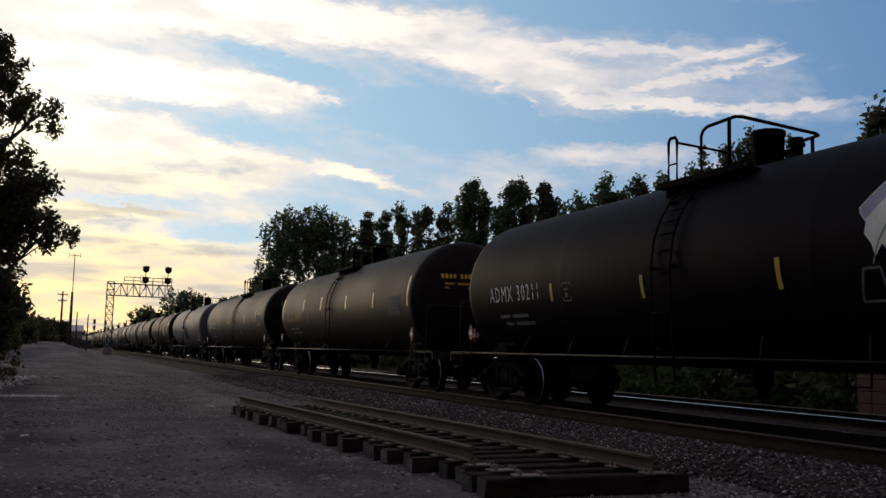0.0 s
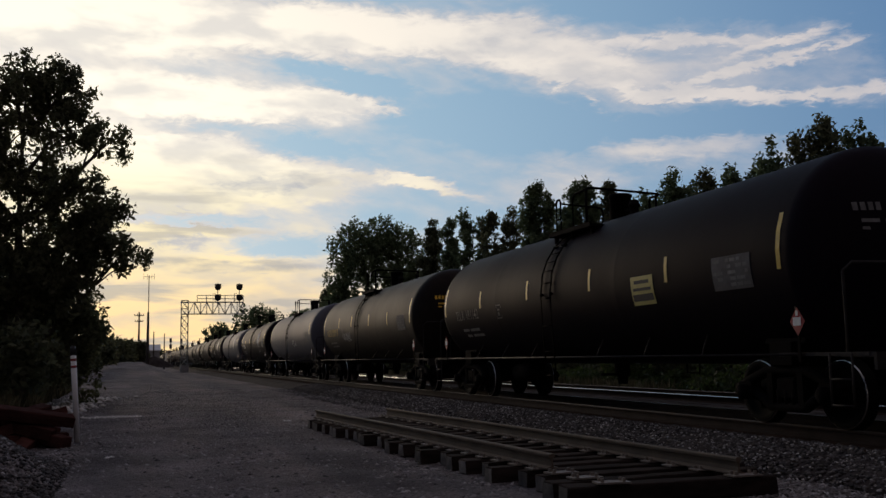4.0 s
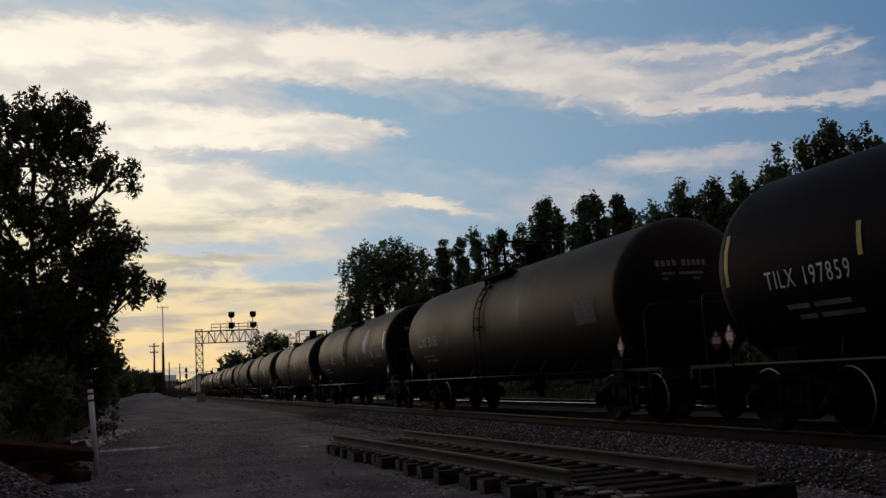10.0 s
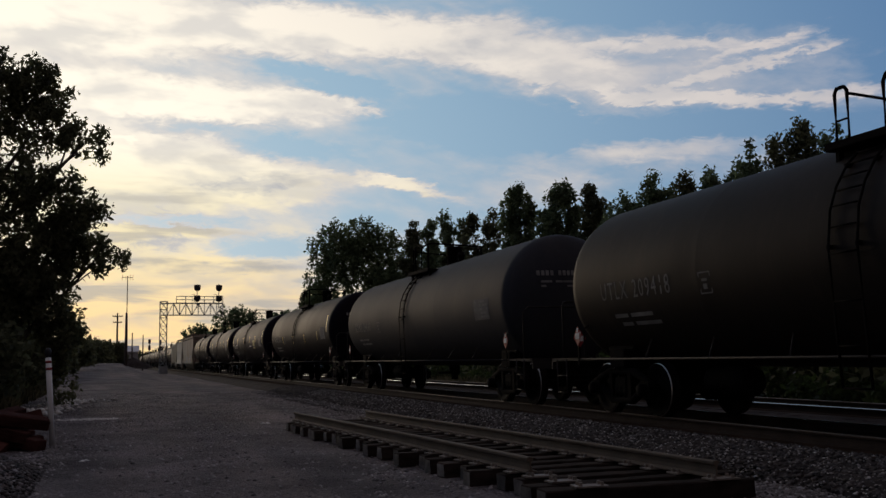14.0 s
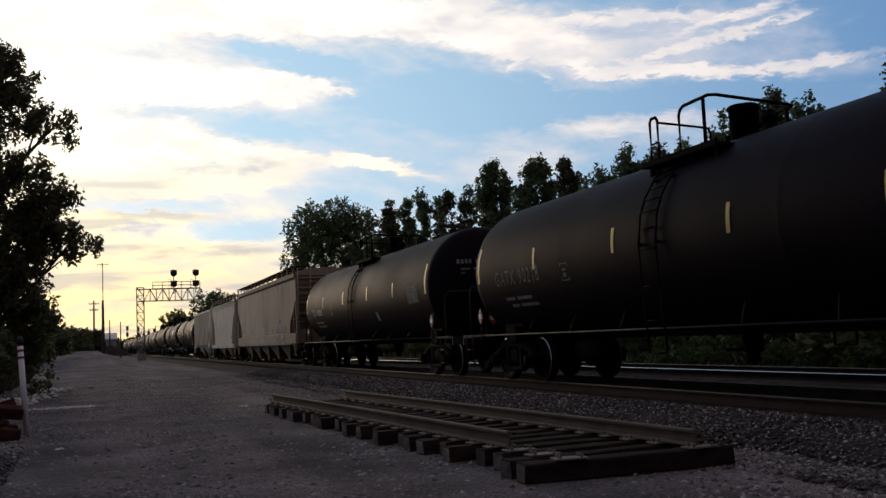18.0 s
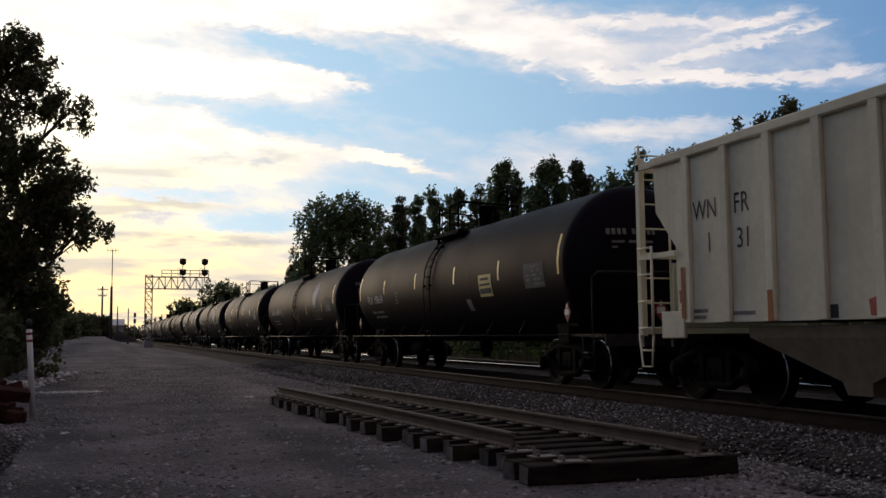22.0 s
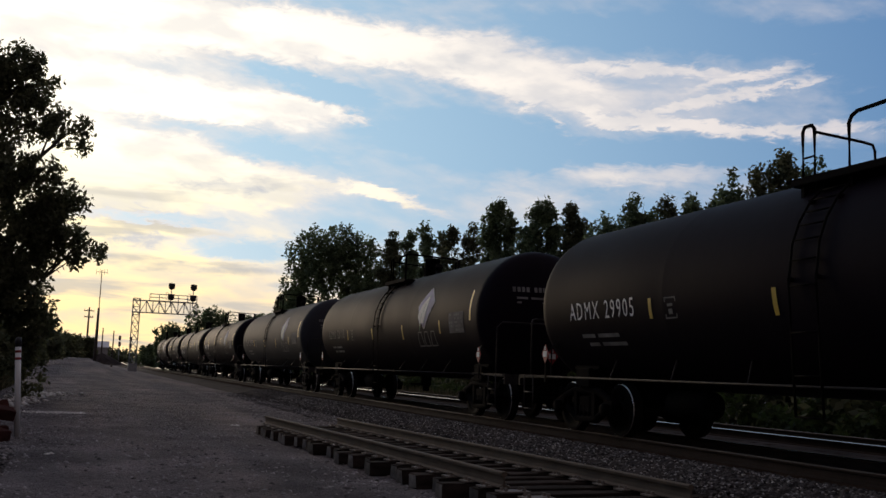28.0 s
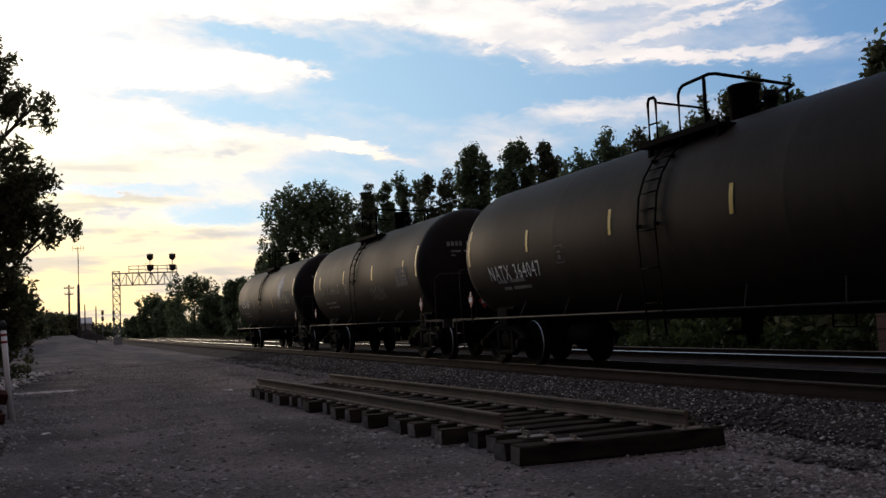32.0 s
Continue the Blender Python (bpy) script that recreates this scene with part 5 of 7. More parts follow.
def end_frame(car, s, y, z0, zr, mat, rise):
    """Corner posts, cross beams, platform and ladders of one end; rise: how far the side ladder goes up."""
    for x in (-1.45, 1.45):
        bm = bmesh.new()
        box(bm, x, s * (y - 0.03), (z0 + zr) / 2 + 0.05, 0.10, 0.13, zr - z0 + 0.15)
        part("corner_post", bev(bm, 0.012), mat, car)
    for z in (z0 + 0.05, z0 + 1.25, zr - 0.05):
        bm = bmesh.new()
        box(bm, 0, s * (y - 0.03), z, 2.8, 0.09, 0.09)
        part("end_beam", bm, mat, car)
    bm = bmesh.new()
    box(bm, 0, s * (y - 0.9), z0 - 0.05, 2.7, 1.7, 0.08)
    box(bm, 0, s * (y - 1.0), z0 - 0.2, 0.5, 2.6, 0.3)
    part("end_sill", bm, UNDER, car)
    bm = bmesh.new()
    n = int(rise / 0.36)
    for k in range(n + 1):
        tube(bm, [(-1.52, s * (y - 0.02), z0 + 0.1 + k * rise / n), (-1.52, s * (y - 0.44), z0 + 0.1 + k * rise / n)], 0.017, 5)
    tube(bm, [(-1.52, s * (y - 0.44), z0 - 0.02), (-1.52, s * (y - 0.44), z0 + rise + 0.12)], 0.024, 5)
    tube(bm, [(-1.52, s * (y - 0.03), z0), (-1.50, s * (y - 0.08), z0 - 0.5), (-1.50, s * (y - 0.36), z0 - 0.5), (-1.52, s * (y - 0.44), z0)], 0.02, 5)
    tube(bm, [(-1.50, s * (y - 0.05), z0 - 0.25), (-1.50, s * (y - 0.42), z0 - 0.25)], 0.016, 5)
    part("side_ladder", bm, mat, car)
    bm = bmesh.new()
    z = z0 + 0.1
    while z < zr + 0.3:
        tube(bm, [(-1.4, s * (y + 0.07), z), (-0.85, s * (y + 0.07), z)], 0.015, 5)
        z += 0.40
    for x in (-1.4, -0.85):
        tube(bm, [(x, s * (y + 0.07), z0 - 0.2), (x, s * (y + 0.07), zr + 0.35)], 0.022, 5)
    part("end_ladder", bm, mat, car)


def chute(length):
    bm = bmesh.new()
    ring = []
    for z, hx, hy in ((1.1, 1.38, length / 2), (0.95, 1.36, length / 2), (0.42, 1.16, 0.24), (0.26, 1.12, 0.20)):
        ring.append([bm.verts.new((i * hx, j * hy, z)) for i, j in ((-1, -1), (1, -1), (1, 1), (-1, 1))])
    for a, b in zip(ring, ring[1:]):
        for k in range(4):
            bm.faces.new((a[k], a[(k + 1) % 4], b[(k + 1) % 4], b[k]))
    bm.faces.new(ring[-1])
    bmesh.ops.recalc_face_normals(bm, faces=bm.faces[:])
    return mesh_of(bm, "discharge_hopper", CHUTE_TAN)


def flat_on_side(bm, y, z, x=-1.562):
    for v in bm.verts:
        v.co = Vector((x - v.co.z, y - v.co.x, z + v.co.y))
    return bm


GLYPHS = {
    "s": [[(0.9, 0.85), (0.6, 1.0), (0.2, 0.92), (0.1, 0.7), (0.45, 0.52), (0.85, 0.38), (0.88, 0.14), (0.5, 0.0), (0.08, 0.12)]],
    "i": [[(0.45, 0.0), (0.5, 0.62)], [(0.5, 0.9), (0.52, 0.95)]],
    "k": [[(0.12, 0.0), (0.2, 1.0)], [(0.9, 0.95), (0.2, 0.45), (0.95, 0.02)]],
    "o": [[(0.5, 0.0), (0.1, 0.3), (0.15, 0.8), (0.5, 1.0), (0.88, 0.75), (0.85, 0.25), (0.5, 0.0)]],
    "w": [[(0.05, 1.0), (0.22, 0.0), (0.5, 0.7), (0.72, 0.02), (0.95, 1.0)]],
    "n": [[(0.1, 0.0), (0.15, 1.0), (0.75, 0.1), (0.9, 1.0)]],
    "e": [[(0.9, 1.0), (0.15, 0.95), (0.1, 0.0), (0.9, 0.05)], [(0.12, 0.5), (0.7, 0.52)]],
    "u": [[(0.1, 1.0), (0.14, 0.25), (0.5, 0.0), (0.85, 0.25), (0.9, 1.0)]],
}


def sprayed(word, wide, high, half, rng):
    """Spray-can shapes: fat filled strokes and the thin pale edge that shows behind them."""
    fill, line = bmesh.new(), bmesh.new()
    step, level = wide / len(word), 0
    for k, ch in enumerate(word):
        tilt, lift, grow = rng.uniform(-0.15, 0.25), rng.uniform(-0.04, 0.06) * high, rng.uniform(0.9, 1.15)
        for stroke in GLYPHS[ch]:
            pts = [Vector((k * step + (x * 0.82 + 0.09 + tilt * (y - 0.5)) * step, lift + y * high * grow, 0)) for x, y in stroke]
            level += 1
            ribbon(fill, pts, half, level * 0.0004)
            out = (pts[0] - pts[1]).normalized() * 0.016, (pts[-1] - pts[-2]).normalized() * 0.016
            ribbon(line, [pts[0] + out[0]] + pts[1:-1] + [pts[-1] + out[1]], half + 0.016, level * 0.0001)
    return fill, line


def side_graffiti():
    rng = random.Random(31)
    out = []
    for y, z, word, w, h, half, mat, label in ((-3.85, 1.50, "isikow", 2.4, 0.36, 0.085, GRAFFITI_DARK, "fat violet-grey spray-paint letters"), (-4.15, 1.06, "weuw", 2.0, 0.22, 0.08, GRAFFITI_DARK, "faded violet-grey spray-paint letters"),
                                               (0.65, 1.50, "weue", 1.5, 0.24, 0.095, GRAFFITI_BLUE, "pale blue spray-paint letters"), (0.85, 1.06, "wunwe", 1.85, 0.22, 0.095, GRAFFITI_BLUE, "pale blue spray-paint letters")):
        fill, line = sprayed(word, w, h, half, rng)
        low = z < 1.3
        out.append((mesh_of(flat_on_side(fill, y, z, -1.545 if low else -1.505), "graffiti", mat), label))
        out.append((mesh_of(flat_on_side(line, y, z, -1.540 if low else -1.500), "graffiti", MARK_DIM if mat is GRAFFITI_BLUE else GRAFFITI_WHITE), "pale outline of spray-paint letters"))
    for y, z, w, h, mat in ((-4.95, 1.86, 0.46, 0.26, MARK_DIM), (3.4, 1.55, 0.3, 0.2, STENCIL_FADED), (-2.9, 1.55, 0.3, 0.2, MARK_DIM)):
        bm = bmesh.new()
        bm.faces.new([bm.verts.new((px, py, 0)) for px, py in rect(w, h)])
        out.append((mesh_of(flat_on_side(bm, y, z + h / 2, -1.498), "stencil_panel", mat), "small stencil panel"))
    bm = bmesh.new()
    for dx in (-0.11, 0.11):
        bm.faces.new([bm.verts.new((dx + px, py, 0)) for px, py in rect(0.19, 0.21)])
    out.append((mesh_of(flat_on_side(bm, -4.95, 1.99, -1.507), "stencil_panel", STENCIL_BLACK), "black notice squares"))
    return out


def hopper_short(mat, label, ribs, half, words=()):
    """Two-bay covered hopper; ribs: upright stiffeners on flat sides, else a smooth curved side."""
    z0, zr = (1.10, 3.64) if ribs else (1.02, 3.56)
    car = thing("hopper_car", pose(TRACK_X, 0, RAIL_Z), label, "hopper car", "hopper cars of the train")
    if ribs:
        right = [(4.95, 1.16), (4.97, 2.30), (5.50, 2.88), (5.55, zr)]
        side_plates(car, [(-y, z) for y, z in right[::-1]] + right, 1.48, mat)
        for k in (-1, 1):
            for i in range(11):
                bm = bmesh.new()
                box(bm, k * 1.51, -4.62 + i * 0.924, (z0 + zr) / 2 + 0.03, 0.07, 0.16, zr - z0 - 0.06)
                part("side_rib", bev(bm, 0.015), mat, car)
            bm = bmesh.new()
            box(bm, k * 1.49, 0, zr + 0.02, 0.12, 11.1, 0.14)
            part("top_chord", bev(bm, 0.02), mat, car)
            for e in (-1, 1):
                bm = bmesh.new()
                box(bm, k * 1.50, e * 5.04, 1.14, 0.06, 0.60, 0.40)
                part("jacking_plate", bev(bm, 0.012), mat, car)
                bm = bmesh.new()
                box(bm, k * 1.49, e * 5.48, 2.21, 0.07, 1.06, 0.08)
                part("side_grab_bar", bm, mat, car)
                bm = bmesh.new()
                box(bm, k * 1.46, e * 5.78, zr + 0.02, 0.08, 0.5, 0.10)
                part("top_chord_end", bm, mat, car)
        arched_roof(car, 5.6, 1.46, zr - 0.02, 0.12, mat)
    else:
        right = [(4.45, 1.0), (4.58, 1.80), (4.95, 2.50), (5.45, 2.92), (5.76, 3.12), (5.80, zr)]
        side_plates(car, [(-y, z) for y, z in right[::-1]] + right, 1.48, mat)
        for k in (-1, 1):
            bm = bmesh.new()
            box(bm, k * 1.50, 0, 0.995, 0.09, 2 * half, 0.25)
            part("side_sill", bev(bm, 0.012), mat, car)
            for z, deep in ((zr - 0.02, 0.05), (zr + 0.14, 0.08)):
                bm = bmesh.new()
                box(bm, k * (1.47 + deep / 2), 0, z, deep, 2 * half - 0.2, 0.06)
                part("eave_ledge", bev(bm, 0.01), mat, car)
        arched_roof(car, half - 0.1, 1.47, zr + 0.02, 0.34, mat)
        walkway(car, half, 3.98, mat, True)
    for k in (-1, 1):
        slope_ribs(car, k, (4.9, 2.3), (5.6, 3.0), 1.45, 3, mat)
        bm = bmesh.new()
        box(bm, 0, k * (half - 0.6), z0 + 0.5, 2.5, 0.05, 1.0)
        part("end_bulkhead", bm, mat, car)
        end_frame(car, k, half, z0 - 0.1, zr + (0.05 if ribs else 0.25), mat, 1.25 if ribs else 1.5)
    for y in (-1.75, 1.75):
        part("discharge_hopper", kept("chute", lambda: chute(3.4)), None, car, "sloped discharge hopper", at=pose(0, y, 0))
    hopper_common(car, half + 0.68, zr)
    if not ribs:
        for y in (3.35, 1.6, -0.2, -1.95, -3.2):
            bm = bmesh.new()
            box(bm, -1.482, y, (z0 + zr) / 2 + 0.3, 0.008, 0.014, zr - z0 - 0.7)
            part("side_seam", bm, HOPPER_TAN, car, "grimy upright weld seam")
        for y, w in ((1.9, 0.35), (0.1, 0.45), (-2.6, 0.6), (-5.5, 0.8)):
            bm = bmesh.new()
            box(bm, -1.547, y, z0 - 0.03, 0.004, w, 0.12)
            part("reflective_sticker", bm, RUST_PATCH, car, "orange reflective sticker on the sill")
        for y, z, w, h, ink in ((4.0, 1.62, 0.5, 0.04, MARK_DIM), (4.0, 1.52, 0.6, 0.04, MARK_DIM), (-4.3, 1.5, 0.62, 0.36, MARK_WHITE)):
            bm = bmesh.new()
            bm.faces.new([bm.verts.new((px, py, 0)) for px, py in rect(w, h)])
            part("stencil_panel", mesh_of(flat_on_side(bm, y, z, -1.486), "stencil_panel", ink), None, car, "faded small stencilling")
        for dx in (-0.14, 0.14):
            bm = bmesh.new()
            bm.faces.new([bm.verts.new((px, py, 0)) for px, py in rect(0.25, 0.28)])
            part("notice_square", mesh_of(flat_on_side(bm, -4.3 + dx, 1.52, -1.490), "notice_square", STENCIL_BLACK), None, car, "black notice square")
    if ribs:
        for y, z, w, h, mat, name, words_of in ((4.70, 1.60, 0.11, 0.75, RUST_PATCH, "repair_stripe", "orange primer stripe"), (2.77, 1.36, 0.10, 0.40, RUST_PATCH, "repair_stripe", "orange primer stripe"),
                                                (-0.92, 1.40, 0.10, 0.48, RUST_PATCH, "repair_stripe", "orange primer stripe"), (-4.70, 1.72, 0.14, 1.05, RUST_PATCH, "repair_stripe", "orange primer stripe"),
                                                (1.75, 1.26, 0.22, 0.16, STENCIL_BLACK, "notice_plate", "small dark notice plate"), (-3.25, 1.58, 0.40, 0.28, MARK_DIM, "notice_plate", "grey notice plate"),
                                                (4.55, 1.33, 0.7, 0.05, MARK_DIM, "stencil_line", "faded small stencilling"), (4.55, 1.24, 0.6, 0.05, MARK_DIM, "stencil_line", "faded small stencilling"),
                                                (3.4, 1.28, 0.5, 0.05, MARK_DIM, "stencil_line", "faded small stencilling"), (-4.5, 1.30, 0.35, 0.1, MARK_DIM, "stencil_line", "faded small stencilling")):
            bm = bmesh.new()
            on_rib = mat is RUST_PATCH
            bm.faces.new([bm.verts.new((px, py, 0)) for px, py in rect(w, h)])
            part(name, mesh_of(flat_on_side(bm, y, z, -1.552 if on_rib else -1.486), name, mat), None, car, words_of)
        for y, z in ((4.75, 1.62), (1.0, 1.36), (-1.45, 1.42)):
            bm = bmesh.new()
            ring = [(-0.14, -0.16), (0.1, -0.18), (0.17, 0.02), (0.04, 0.20), (-0.04, 0.05), (-0.16, 0.02)]
            bm.faces.new([bm.verts.new((px, py, 0)) for px, py in ring])
            part("paint_splash", mesh_of(flat_on_side(bm, y, z, -1.486), "paint_splash", SPLASH_RED), None, car, "faded red paint splash")
    for text, y, z, size, ink in words:
        me = text_mesh(text, size, ink, None, 0.8)
        for v in me.vertices:
            v.co = Vector((-1.486, y - v.co.x, z + v.co.y))
        part("lettering", me, None, car, "stencilled reporting mark")
    return car


# ---- trees ----
def blades(rng, p, size):
    """A small leaf blade at each point of p, turned at random."""
    count = len(p)
    a, b = rng.normal(size=(count, 3)), rng.normal(size=(count, 3))
    a /= np.linalg.norm(a, axis=1)[:, None]
    b -= (a * b).sum(1)[:, None] * a
    b /= np.linalg.norm(b, axis=1)[:, None]
    s = size * (0.6 + 0.8 * rng.random(count))[:, None]
    quad = np.stack([p - a * s, p - b * s * 0.5, p + a * s, p + b * s * 0.5], 1)
    return quad.reshape(-1, 3), np.arange(count * 4).reshape(-1, 4)


def leaves(rng, centres, radii, count, size, squash=1.0):
    """Leaf blades gathered in soft clumps."""
    centres, radii = np.array(centres, float), np.array(radii, float)
    w = radii ** 2.2
    pick = rng.choice(len(centres), count, p=w / w.sum())
    d = rng.normal(size=(count, 3)) * 0.46
    far = np.linalg.norm(d, axis=1)
    d *= (np.minimum(far, 1.1) / np.maximum(far, 1e-6))[:, None]
    p = centres[pick] + d * radii[pick][:, None] * (1, 1, squash)
    return blades(rng, p, size)


# crowns as lobes: offset across, height, half-width, half-height, in shares of the tree's half-width and height
CROWNS = {
    "round": [(0, 0.45, 1.0, 0.42), (-0.45, 0.72, 0.60, 0.22), (0.42, 0.76, 0.62, 0.22), (-0.05, 0.84, 0.5, 0.15), (-0.75, 0.45, 0.40, 0.30), (0.75, 0.5, 0.36, 0.3), (0, 0.12, 0.9, 0.14)],
    "spire": [(0, 0.35, 1.0, 0.34), (0.1, 0.66, 0.85, 0.26), (-0.1, 0.84, 0.62, 0.15), (0.5, 0.5, 0.55, 0.22), (-0.5, 0.5, 0.55, 0.24)],
    "fan": [(0, 0.83, 0.78, 0.15), (-0.5, 0.78, 0.50, 0.14), (0.52, 0.80, 0.48, 0.14), (0, 0.66, 0.95, 0.14), (0, 0.40, 1.15, 0.32), (0.2, 0.94, 0.36, 0.06)],
    "thin": [(-0.5, 0.80, 0.5, 0.15), (0.38, 0.86, 0.52, 0.13), (0.05, 0.62, 0.8, 0.16), (-0.55, 0.52, 0.5, 0.2), (0.6, 0.58, 0.5, 0.2), (0, 0.28, 1.2, 0.30)],
    "low": [(-0.5, 0.66, 0.6, 0.30), (0.45, 0.72, 0.6, 0.28), (0.0, 0.82, 0.55, 0.18), (0, 0.34, 1.2, 0.34)],
}
BIG_CROWN = [(1.1, 11.5, 1.15, 1.35), (-0.5, 11.6, 1.4, 1.3), (-2.3, 11.1, 1.5, 1.4), (2.75, 9.75, 0.95, 0.72), (1.0, 10.1, 1.4, 0.85), (-1.2, 9.8, 1.5, 0.9), (-2.9, 9.2, 1.1, 1.1),
             (2.75, 7.15, 0.95, 0.85), (3.35, 5.5, 0.98, 0.75), (2.2, 6.2, 1.2, 1.6), (0.6, 5.6, 2.0, 2.7), (1.5, 3.1, 1.4, 2.6), (-0.8, 4.2, 2.0, 3.4), (2.2, 1.9, 0.7, 2.0), (-2.6, 6.4, 1.5, 2.1), (-2.6, 3.0, 1.8, 2.6), (0.6, 8.3, 1.9, 1.1), (-1.6, 8.4, 1.5, 1.2), (2.1, 8.3, 0.7, 0.7)]
BIG_GAPS = [(1.5, 8.95, 0.5, 0.32), (0.2, 8.5, 0.3, 0.3), (-1.3, 7.95, 0.55, 0.36), (-0.75, 4.6, 0.4, 0.55), (-0.1, 6.1, 0.2, 0.25), (2.0, 8.4, 0.4, 0.3), (-2.2, 8.6, 0.3, 0.3)]


def tree(x, y, height, spread, seed, mat, label, style="round", count=9000, size=0.12, clump=0.42, trunk=0.15, group="trees beyond the tracks", lobes=None, gaps=(), thick=0.8, crowd=150):
    """A tapered, forking trunk whose limbs reach into lobes; each lobe is filled with small tufts of leaves, so that the outline is tufted and uneven."""
    rng = np.random.default_rng(seed)
    z0 = float(ground_z(x, y))
    t = thing("tree", pose(x, y, z0, 0, 0, math.degrees(-math.atan2(x, y))), label, "tree", group)
    flip = 1 if lobes or seed % 2 else -1
    lobes = lobes or [(flip * a * spread * rng.uniform(0.92, 1.08), b * height, w * spread * rng.uniform(0.92, 1.06), h * height) for a, b, w, h in CROWNS[style]]
    centres, radii, share = [], [], []
    for a, b, w, h in lobes:
        n = int(min(crowd, 6 + 1.1 * w * h / clump ** 2 * (1 + 0.5 * w / clump)))
        d = rng.normal(size=(n, 3))
        d /= np.linalg.norm(d, axis=1)[:, None]
        d *= (rng.random(n) ** 0.38)[:, None] * rng.uniform(0.86, 1.12, n)[:, None]
        centres.append(np.stack([a + d[:, 0] * w, d[:, 1] * w * thick, b + d[:, 2] * h], -1))
        radii.append(clump * rng.uniform(0.55, 1.25, n))
    centres, radii = np.concatenate(centres), np.concatenate(radii)
    keep = np.ones(len(centres), bool)
    for a, b, w, h in gaps:
        keep &= ((centres[:, 0] - a) / w) ** 2 + ((centres[:, 2] - b) / h) ** 2 > 1
    keep &= centres[:, 2] > 0.1
    centres, radii = centres[keep], radii[keep]
    bm = bmesh.new()
    n = 7
    lean = rng.uniform(-0.25, 0.25, 2)
    spine = [(lean[0] * math.sin(2.5 * k / n), lean[1] * math.sin(2 * k / n), height * 0.9 * k / n - 0.1 * (k == 0)) for k in range(n + 1)]
    tube(bm, spine, [trunk * (1.3 if k == 0 else 1 - 0.88 * k / n) for k in range(n + 1)], 8)
    for a, b, w, h in lobes:
        i = min(n - 1, max(1, int((b - 0.6 * abs(a) - 0.4 * h) / (0.9 * height) * n)))
        s, e = Vector(spine[i]), Vector((a, 0, b))
        tube(bm, [s, s.lerp(e, 0.5) + Vector((0, 0, -0.06 * abs(a))), e], [trunk * 0.5 * (1 - 0.6 * i / n), trunk * 0.3, trunk * 0.12], 6)
        for _ in range(5):
            q = e + Vector((rng.uniform(-0.85, 0.85) * w, rng.uniform(-0.7, 0.7) * w * thick, rng.uniform(-0.3, 0.9) * h))
            m = s.lerp(e, rng.uniform(0.5, 1.0))
            tube(bm, [m, m.lerp(q, 0.5) + Vector((0, 0, 0.08 * h)), q], [trunk * 0.16, trunk * 0.10, trunk * 0.03], 4)
    part("trunk", bm, BARK, t, "grey-brown trunk and limbs")
    v, f = leaves(rng, centres, radii, count, size, squash=1.25)
    part("crown", raw_mesh("crown", v, f, mat), None, t, "leafy crown with gaps")
    return t


def bush_row(name, spots, seed, mat, label, size=0.13, per=900, category="shrubs"):
    rng = np.random.default_rng(seed)
    vs, fs, k = [], [], 0
    for x, y, r, h in spots:
        c = [(x + rng.uniform(-r, r) * 0.6, y + rng.uniform(-r, r) * 0.6, float(ground_z(x, y)) + h * rng.uniform(0.25, 0.75)) for _ in range(5)]
        v, f = leaves(rng, c, [r * rng.uniform(0.4, 0.7) for _ in c], per, size, squash=max(0.4, min(1.5, h / (1.6 * r))))
        v[:, 2] = np.maximum(v[:, 2], float(ground_z(x, y)) - 0.05)
        vs.append(v), fs.append(f + k)
        k += len(v)
    ob = part(name, raw_mesh(name, np.concatenate(vs), np.concatenate(fs), mat), None)
    return tagged(ob, label, category, kind="stuff")


def at_bearing(az, dist):
    return dist * math.sin(radians(az)), dist * math.cos(radians(az))


